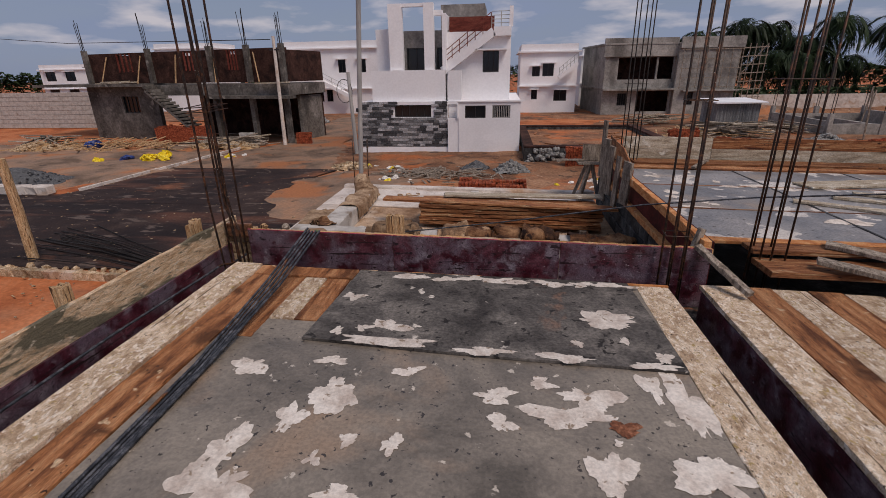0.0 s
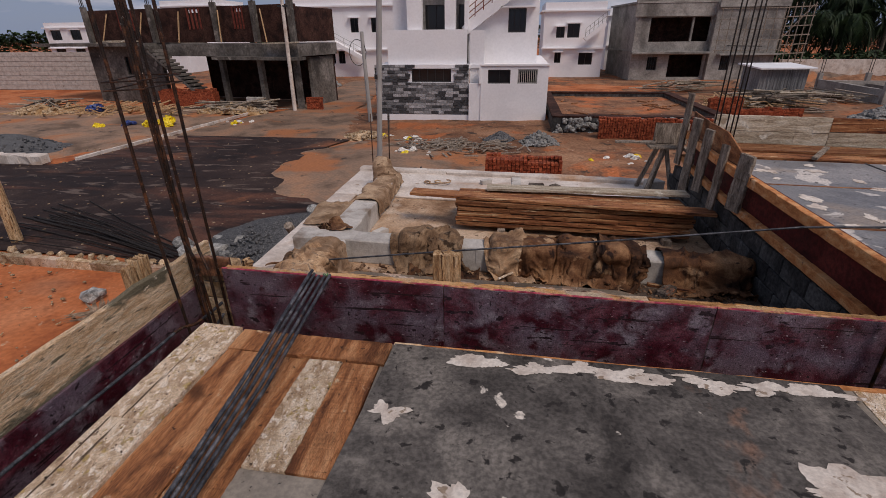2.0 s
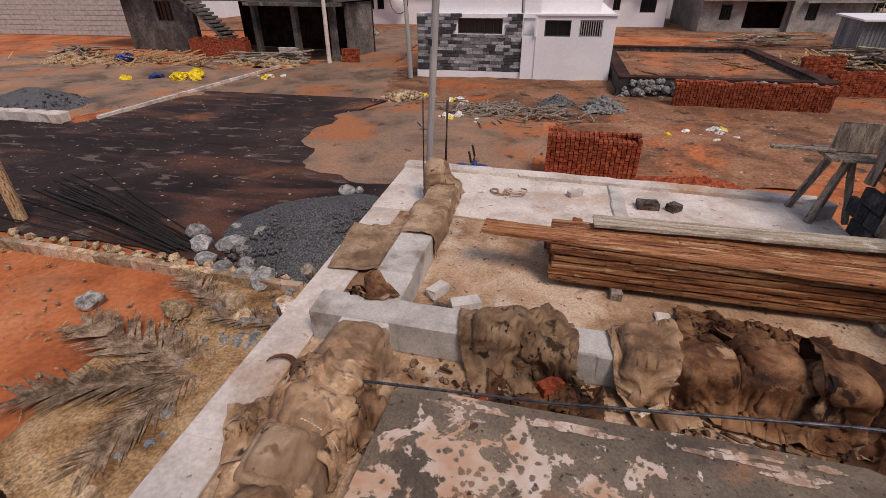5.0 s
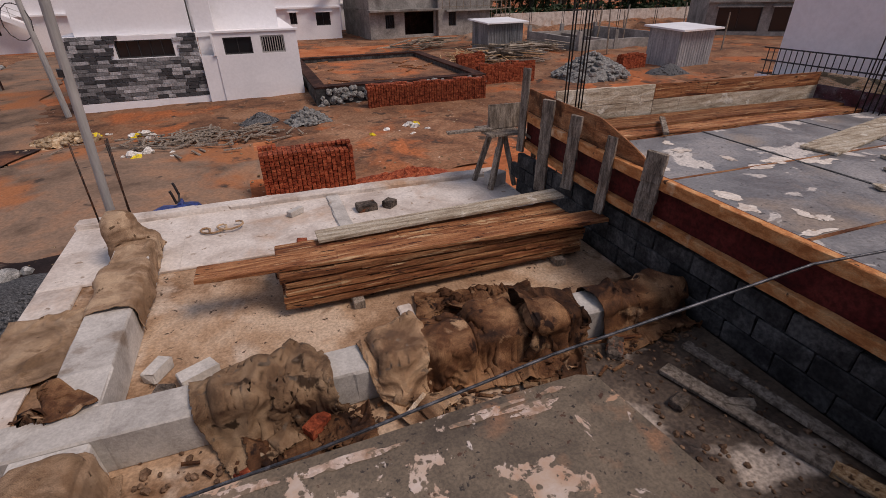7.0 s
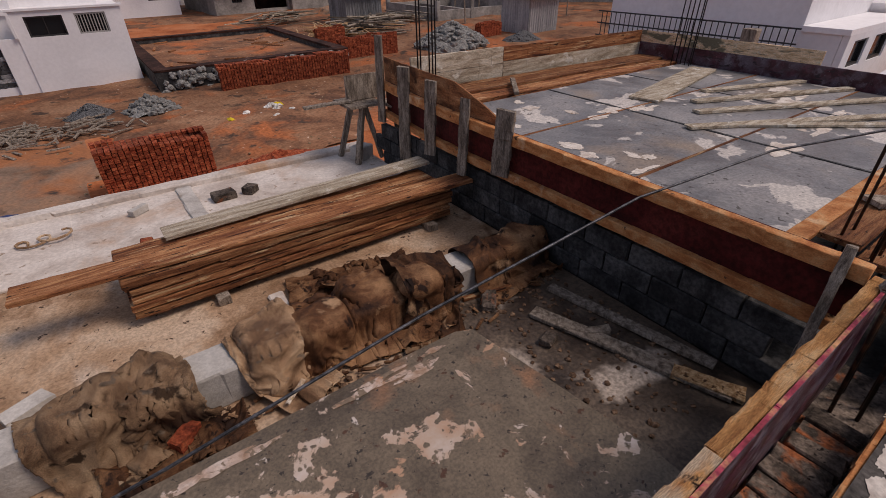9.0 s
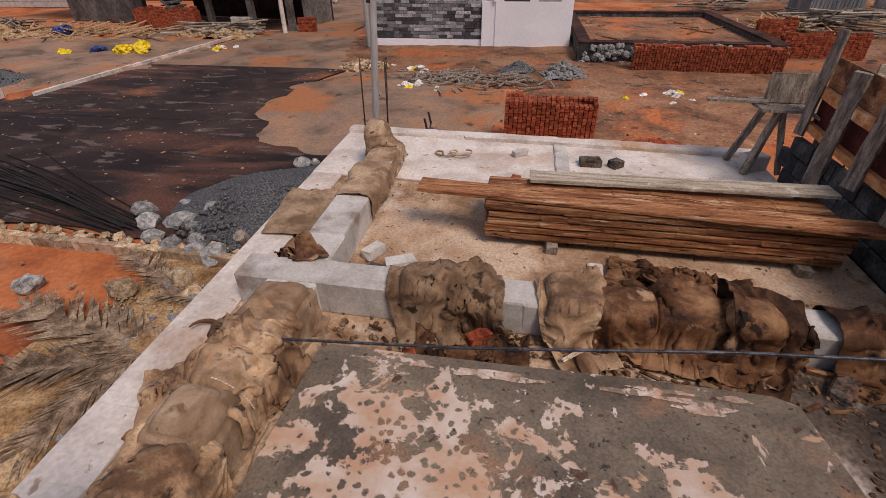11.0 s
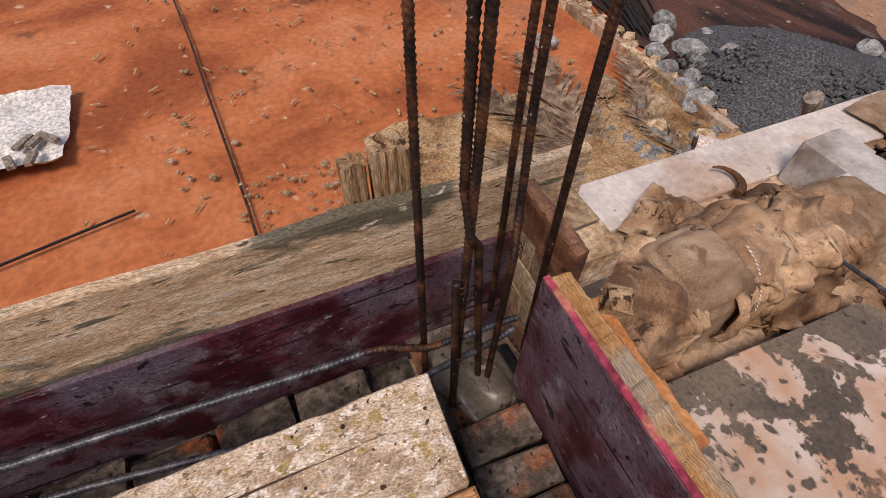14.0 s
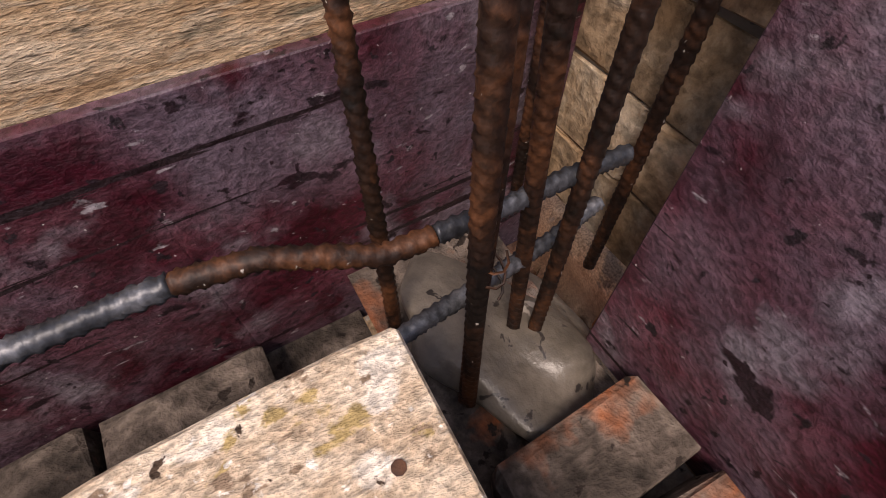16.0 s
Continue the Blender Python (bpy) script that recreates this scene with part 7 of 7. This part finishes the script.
for k in range(26):
    o = random.gauss(0, 0.28)
    solid("steel_bar", tube([(-14.4 + random.uniform(-0.6, 0.6), 13.0 + o * 1.6, GROUND + 0.08), (-11.5, 11.9 + o, GROUND + 0.1 + 0.05 * (k % 4)), (-8.6 + random.uniform(-0.3, 0.2), 10.85 + o * 0.5, GROUND + 0.08)], 0.016, 6), REBAR_FAR,
          "dark bent steel bar in the bundle by the road", "steel bar", "steel bundle by the road")
for a, c, w in (((-15.5, 9.9, GROUND + 0.6), (-13.6, 10.4, GROUND + 0.5), 0.1), ((-16.2, 8.0, GROUND + 0.08), (-13.9, 10.3, GROUND + 0.62), 0.07), ((-15.0, 10.6, GROUND), (-15.0, 10.7, GROUND + 1.0), 0.08), ((-14.4, 10.3, GROUND), (-14.5, 10.35, GROUND + 0.8), 0.1)):
    solid("site_stick", beam(a, c, w, 0.05), PLANK_PALE, "bleached stick propped on the roadside block", "stick", "sticks by the pole")
solid("ground_rod", tube([(-15.0, 2.42, GROUND + 0.04), (-11.5, 2.72, GROUND + 0.05), (-9.6, 2.83, GROUND + 0.05), (-6.85, 3.02, GROUND + 0.05), (-5.0, 3.1, GROUND + 0.05)], 0.02, 6), REBAR, "long rusty rod lying on the red earth", "rod")
solid("ground_rod", tube([(-6.9, 0.0, GROUND + 0.04), (-7.3, 1.7, GROUND + 0.05)], 0.02, 6), REBAR_FAR, "dark rod lying on the red earth", "rod")
wp = thing("cement_bag_sheet", (-9.5, 0.0, GROUND), "crumpled white sheet weighted with wood scraps", "sheet")
b = bmesh.new()
gr = [[b.verts.new((-10.6 + i * 0.145, -0.85 + j * 0.13, GROUND + 0.1 + 0.09 * noise.noise((i * 0.35, j * 0.35, 0)) + (0.1 if i in (0, 14) else 0))) for j in range(14)] for i in range(15)]
for i in range(14):
    for j in range(13):
        b.faces.new((gr[i][j], gr[i + 1][j], gr[i + 1][j + 1], gr[i][j + 1]))
part("sheet", b, PAPER, wp, smooth=True)
for k in range(6):
    x, y = random.uniform(-9.4, -8.8), random.uniform(-0.4, 0.6)
    part("scrap", beam((x, y, GROUND + 0.2), (x + 0.3, y + random.uniform(-0.3, 0.3), GROUND + 0.22), 0.1, 0.06), WOOD_GREY, wp)


def frond(a, yaw, length, material, lift=0.0, leaf=0.55, n=42, droop=0.0, name="palm_frond", z0=GROUND + 0.08, flat=True):
    """A palm leaf: a bent rib with two rows of long narrow leaflets."""
    b = bmesh.new()
    d = Vector((math.cos(yaw), math.sin(yaw), 0))
    side = Vector((-d.y, d.x, 0))
    pts = []
    for k in range(13):
        t = k / 12
        pts.append(Vector((a[0], a[1], z0)) + d * length * t * (1 - 0.25 * droop * t) + Vector((0, 0, lift * length * (t - (0.75 + droop) * t * t))) + side * 0.06 * length * t * t)
    tube(pts, 0.025 * length / 2.5, 6, b, False, 0.25)
    for k in range(n):
        t = 0.15 + 0.85 * k / n
        i = min(11, int(t * 12))
        p = pts[i].lerp(pts[i + 1], t * 12 - i)
        dd = (pts[i + 1] - pts[i]).normalized()
        for s in (-1, 1):
            l = leaf * length / 2.5 * (0.5 + math.sin(math.pi * min(1, t * 0.9)) * 0.7) * random.uniform(0.75, 1.15)
            out = (dd * random.uniform(0.7, 1.2) + side * s * random.uniform(0.5, 1.0)).normalized()
            w = (0.02 if flat else 0.045) * length / 2.5
            tip = p + out * l + Vector((0, 0, random.uniform(-0.02, 0.05) if flat else -0.35 * l))
            m = p + out * l * 0.5 + Vector((0, 0, 0.02 if flat else -0.06 * l))
            q = Vector((-out.y, out.x, 0)) * w
            v = [b.verts.new(x) for x in (p - q, p + q, m + q, tip, m - q)]
            b.faces.new(v)
    return b


for x, y, yaw, l in ((-5.2, 7.6, 2.9, 3.4), (-5.5, 7.9, 3.5, 2.8), (-5.9, 8.6, 4.5, 2.6), (-5.3, 8.1, 5.2, 1.9), (-6.2, 8.9, 2.6, 2.0), (-5.0, 8.9, 3.1, 1.6)):
    solid("palm_frond", frond((x, y), yaw, l, FROND_DRY, 0.04), FROND_DRY, "dry grey-brown palm frond lying on the ground", "palm frond", "fallen fronds")
solid("palm_frond", frond((-14.9, 6.9), 3.6, 1.4, FROND_DRY, 0.05), FROND_DRY, "dry grey-brown palm frond lying on the ground", "palm frond", "fallen fronds")
b = bmesh.new()
tube([(-5.5, 9.15, GROUND + 0.14), (-5.25, 9.4, GROUND + 0.14)], 0.15, 14, b)
solid("clay_pipe", b, PVC, "short pale clay pipe lying in the rubble", "pipe")
# The pipe is solid; this dark disc paints the shade of its hollow.
solid("pipe_mouth", tube([(-5.515, 9.13, GROUND + 0.14), (-5.52, 9.125, GROUND + 0.14)], 0.115, 14), FRAME_DARK, "dark disc painting the shaded hollow of the clay pipe", "pipe mouth")

# timber litter before the house
b = bmesh.new()
for k in range(150):
    x, y = random.gauss(-3.6, 1.5), random.gauss(23.3, 0.7)
    a = random.gauss(0.1, 1.1)
    l = random.uniform(0.25, 1.1)
    beam((x, y, GROUND + 0.05 + random.random() * 0.2), (x + l * math.cos(a), y + l * math.sin(a), GROUND + 0.05 + random.random() * 0.2), 0.07, 0.035, b, 0.004, 0, 0, 0)
solid("timber_litter", b, WOOD_GREY, "litter of broken bleached timber before the house", "timber", kind="stuff")
b = bmesh.new()
for k in range(200):
    x, y = random.gauss(14.0, 1.5), random.gauss(36.5, 0.8)
    a = random.gauss(0.2, 0.8)
    l = random.uniform(0.6, 2.4)
    beam((x, y, GROUND + 0.1 + random.random() * 0.7), (x + l * math.cos(a), y + l * math.sin(a), GROUND + 0.1 + random.random() * 0.7), 0.09, 0.05, b, 0.004, 0, 0, 0)
solid("timber_litter", b, WOOD_SPLIT, "tangled pile of old timber by the shed", "timber", kind="stuff")
b = bmesh.new()
for k in range(130):
    x, y = random.gauss(-30, 3.0), random.gauss(32, 1.2)
    a = random.gauss(0.2, 0.8)
    l = random.uniform(0.6, 2.4)
    beam((x, y, GROUND + 0.1), (x + l * math.cos(a), y + l * math.sin(a), GROUND + 0.1 + random.random() * 0.5), 0.1, 0.06, b, 0.004, 0, 0, 0)
solid("timber_litter", b, WOOD_SPLIT, "pile of old planks by the compound wall", "timber", kind="stuff")


def crumpled(x, y, r, material, name, label, group, z=GROUND):
    b = stone_at((x, y, z + r * 0.4), r, None, 0.6, 3)
    for v in b.verts:
        v.co += Vector((noise.noise(v.co * 9), noise.noise(v.co * 9 + Vector((5, 5, 5))), noise.noise(v.co * 9 + Vector((9, 1, 4))))) * r * 0.35
    return solid(name, b, material, label, "sack", group)


for x, y, r in ((-22.0, 27.2, 0.4), (-21.2, 27.5, 0.45), (-21.6, 26.7, 0.36), (-20.8, 27.0, 0.3), (-24.6, 26.2, 0.3)):
    crumpled(x, y, r, YELLOW, "yellow_sack", "crumpled yellow plastic sack on the muddy lot", "yellow sacks")
for x, y, r in ((-23.3, 26.9, 0.35), (-29.5, 31.5, 0.6)):
    crumpled(x, y, r, BLUE, "blue_sack", "crumpled blue plastic sack on the muddy lot", "blue sacks")
for k in range(46):
    x, y = random.choice(((-7.6, 25.6), (-6.4, 24.6), (-17.5, 28.5), (4.0, 21.5), (-5.2, 22.0)))
    crumpled(x + random.gauss(0, 0.7), y + random.gauss(0, 0.35), random.uniform(0.07, 0.22), PAPER if k % 4 else YELLOW, "litter", "scrap of pale litter on the red earth", "litter")

# scooter parked beyond the porch
sb = thing("motor_scooter", (-3.6, 14.60, GROUND), "dark blue motor scooter parked beyond the porch", "scooter")
for x in (-4.2, -3.0):
    w_ = part("wheel", tube([(x + 0.24 * math.cos(a), 14.60, GROUND + 0.27 + 0.24 * math.sin(a)) for a in [k * math.pi / 9 for k in range(19)]], 0.05, 7), FRAME_DARK, sb)
    part("rim", tube([(x, 14.57, GROUND + 0.27), (x, 14.63, GROUND + 0.27)], 0.14, 10), METAL_SHEET, w_)
part("body", stone_at((-3.45, 14.60, GROUND + 0.68), 0.42, None, 0.65, 3), BLUE, sb, smooth=True)
part("seat", box(-4.3, -3.65, 14.48, 14.72, GROUND + 0.72, GROUND + 0.84, rough=0.01, bevel=0.04), FRAME_DARK, sb)
part("front_shield", beam((-3.05, 14.60, GROUND + 0.35), (-3.2, 14.60, GROUND + 1.0), 0.3, 0.08), BLUE, sb)
part("handlebar", tube([(-3.22, 14.30, GROUND + 1.08), (-3.2, 14.60, GROUND + 1.02), (-3.22, 14.90, GROUND + 1.08)], 0.02, 6), FRAME_DARK, sb)
for y in (14.35, 14.85):
    part("mirror", tube([(-3.22, y, GROUND + 1.06), (-3.26, y, GROUND + 1.28), (-3.28, y, GROUND + 1.34)], 0.03, 6), FRAME_DARK, sb)

# chips and splinters strewn on the plot
random.seed(93)
b = bmesh.new()
for k in range(130):
    x, y, a, l = random.uniform(-13, -3.9), random.uniform(1.0, 9.0), random.uniform(0, 3.14), random.uniform(0.02, 0.11)
    z = GROUND + 0.02
    beam((x - l * math.cos(a), y - l * math.sin(a), z), (x + l * math.cos(a), y + l * math.sin(a), z + random.uniform(0, 0.03)), random.uniform(0.015, 0.04), 0.012, b, 0.002, 0, 0, 0)
solid("wood_chips", b, WOOD_SPLIT, "pale wood chips strewn over the red earth", "wood chips", kind="stuff")

# weeds on the plot
for x, y, r in ((-18.8, 3.3, 0.7), (-15.8, 4.9, 0.8), (-18.9, 1.2, 0.9), (-28.5, 10.2, 0.6), (-26.0, 18.6, 0.7)):
    b = bmesh.new()
    for k in range(90):
        px, py = x + random.gauss(0, r * 0.5), y + random.gauss(0, r * 0.35)
        a = random.uniform(0, 6.28)
        h = random.uniform(0.05, 0.2)
        v = [b.verts.new(p) for p in ((px - 0.03 * math.cos(a), py - 0.03 * math.sin(a), GROUND), (px + 0.03 * math.cos(a), py + 0.03 * math.sin(a), GROUND), (px + random.gauss(0, 0.08), py + random.gauss(0, 0.08), GROUND + h))]
        b.faces.new(v)
    solid("weed_patch", b, WEED, "patch of low green weeds on the red earth", "weeds", "weeds", kind="stuff")

# palms beyond the compound wall
random.seed(51)
crown_meshes = []
for k in range(3):
    b = bmesh.new()
    for j in range(30):
        up = (j + 0.5) / 30
        f = frond((0, 0), j * 2.4 + random.random(), random.uniform(2.6, 3.8), LEAF, 0.25 + 0.95 * up, 0.95, 26, (1 - up) * 2.6 / (0.25 + 0.95 * up) * 0.5 + random.uniform(0.1, 0.5), "frond", 0, False)
        me = bpy.data.meshes.new("t")
        f.to_mesh(me)
        f.free()
        b.from_mesh(me)
        bpy.data.meshes.remove(me)
    crown_meshes.append(mesh_of("crown", b, LEAF))


def palm(x, y, h, k):
    t = thing("coconut_palm", (x, y, GROUND), "tall dark green coconut palm beyond the compound wall", "palm tree", "palms")
    lx = random.uniform(-0.8, 0.8)
    part("trunk", tube([(x, y, GROUND - 0.2), (x + lx * 0.3, y, GROUND + h * 0.4), (x + lx, y, GROUND + h)], 0.24, 9, None, False, 0.6), BARK, t)
    c = new("crown", crown_meshes[k % 3])
    c.parent, c.matrix_parent_inverse = t, Matrix.Translation(t.location).inverted()
    c.matrix_basis = pose(x + lx, y, GROUND + h, 0, 0, random.uniform(0, 360)) @ Matrix.Scale(random.uniform(0.9, 1.25), 4)


for k in range(19):
    palm(27.5 + k * 2.1 + random.uniform(-1.0, 1.0), random.uniform(62.5, 78), random.uniform(4.8, 9.6), k)
for k in range(12):
    palm(64 + k * 3 + random.uniform(-1.0, 1.0), random.uniform(62.5, 70), random.uniform(5.5, 9.0), k)
for k in range(8):
    palm(-92 + k * 5 + random.uniform(-1.5, 1.5), random.uniform(95, 110), random.uniform(4, 7), k)
hb = bmesh.new()
for k in range(5200):
    x, y = random.uniform(25, 100), random.uniform(61, 66)
    z = GROUND + random.uniform(0.5, 3.4) * (0.7 + 0.3 * noise.noise((x * 0.2, 0, 0)))
    r = random.uniform(0.2, 0.5)
    a, c = random.uniform(0, 6.28), random.uniform(-0.8, 0.8)
    v = [hb.verts.new((x + r * math.cos(a + q) , y + r * math.sin(a + q) * 0.6, z + r * c * math.cos(q * 2))) for q in (0, 1.3, 3.1, 4.4)]
    hb.faces.new(v)
solid("undergrowth", hb, LEAF, "dense green undergrowth beneath the palms", "bushes", kind="stuff")

# a belt of trees closing the horizon
def tree_belt(x0, x1, y0, y1, count, seed, label):
    random.seed(seed)
    vs, fs = [], []
    for k in range(count):
        t = random.random()
        x, y = x0 + (x1 - x0) * t + random.uniform(-3, 3), y0 + (y1 - y0) * t + random.uniform(-3, 3)
        top = 5.2 + 2.2 * noise.noise((x * 0.11, y * 0.11, 0)) + 1.2 * noise.noise((x * 0.5, y * 0.5, 3))
        z = GROUND + top * math.sqrt(random.random())
        r, a, c = random.uniform(0.25, 0.7), random.uniform(0, 6.28), random.uniform(-0.9, 0.9)
        base = len(vs)
        vs += [(x + r * math.cos(a + q), y + r * math.sin(a + q), z + r * c * math.cos(q * 2 + a)) for q in (0, 1.2, 2.9, 4.3)]
        fs.append((base, base + 1, base + 2, base + 3))
    me = bpy.data.meshes.new("tree_belt")
    me.from_pydata(vs, [], fs)
    me.materials.append(BUSH)
    tagged(new("tree_belt", me), label, "trees", kind="stuff")


tree_belt(-170, 120, 118, 112, 16000, 5, "dark belt of far green trees on the horizon")
tree_belt(118, 100, -40, 112, 8000, 6, "dark belt of far green trees beyond the houses")
tree_belt(-150, -165, -40, 118, 8000, 7, "dark belt of far green trees beyond the plots")

# timber piles, low walls and posts round the sheds
random.seed(87)


def timber_pile(cx, cy, r, n, h, yaw, label):
    t = thing("timber_pile", (cx, cy, GROUND), label, "timber pile", "piles of scrap timber")
    for k in range(n):
        q = k / n
        a = radians(yaw) + random.gauss(0, 0.45)
        l = random.uniform(0.8, 1.9)
        x, y, z = cx + random.gauss(0, r) * (1 - 0.6 * q), cy + random.gauss(0, r * 0.5) * (1 - 0.6 * q), GROUND + 0.12 + h * q
        s = random.uniform(-0.12, 0.12)
        part("timber", beam((x - l * math.cos(a), y - l * math.sin(a), z - s), (x + l * math.cos(a), y + l * math.sin(a), z + s), random.uniform(0.07, 0.16), 0.06, None, 0, 0, random.uniform(-25, 25), 0), random.choice((WOOD_GREY, WOOD_GREY, PLANK_GREY_X, BARK)), t)


timber_pile(15.8, 35.4, 1.5, 60, 1.2, 160, "untidy pile of grey scrap timber by the shed")
timber_pile(13.5, 46.5, 1.6, 36, 0.8, 20, "low pile of old timber before the grey house")
timber_pile(21.0, 40.0, 1.2, 30, 0.7, 120, "small pile of scrap timber beside the tin shed")
timber_pile(-20.0, 33.0, 1.6, 34, 0.6, 30, "pile of broken planks by the road")
timber_pile(-35.0, 33.0, 1.8, 34, 0.7, 150, "pile of broken planks before the block wall")
brick_stack(21.0, 23.0, 29.6, 12, 0.9, "stack of red bricks beside the pale shed", 2, False, 80)
mound("gravel_heap", 22.6, 27.4, 1.3, 0.9, 0.7, GRAVEL, 120, 0.06, "small heap of dark gravel by the pale shed")
lw = thing("unfinished_house", (27, 39, GROUND), "low unfinished grey block walls with bare column bars", "building")
for x0, x1, y0, y1, h in ((23.5, 31.0, 38.0, 38.25, 0.9), (23.5, 23.75, 38.26, 46.0, 1.1), (30.75, 31.0, 38.26, 46.0, 1.3), (23.76, 30.74, 45.75, 46.0, 1.0), (27.0, 27.25, 38.26, 45.74, 0.8)):
    part("wall", box(x0, x1, y0, y1, GROUND, GROUND + h, rough=0.02, cuts=5), PLASTER, lw)
for x, y in ((23.6, 38.1), (27.1, 38.1), (30.9, 38.1), (23.6, 45.9), (27.1, 45.9), (30.9, 45.9)):
    part("column", box(x - 0.15, x + 0.15, y - 0.15, y + 0.15, GROUND, GROUND + 1.6, rough=0.01), PLASTER, lw)
    for dx in (-0.09, 0.09):
        part("starter_bar", tube([(x + dx, y, GROUND + 1.6), (x + dx * 1.3, y, GROUND + 4.2)], 0.025, 5), REBAR_FAR, lw)
for k in range(9):
    x, y = random.uniform(24, 36), random.uniform(33, 50)
    solid("pole", beam((x, y, GROUND), (x + random.uniform(-0.3, 0.3), y, GROUND + random.uniform(2.2, 3.6)), 0.08, 0.08, None, 0.01, 0), WOOD_GREY, "slim weathered timber pole standing in the soil", "pole", "timber poles round the sheds")
solid("earth_bank", heap(29, 50, 7, 2.5, 1.2, GROUND, 26), YARD, "bank of brown soil behind the low walls", "earth", kind="stuff")
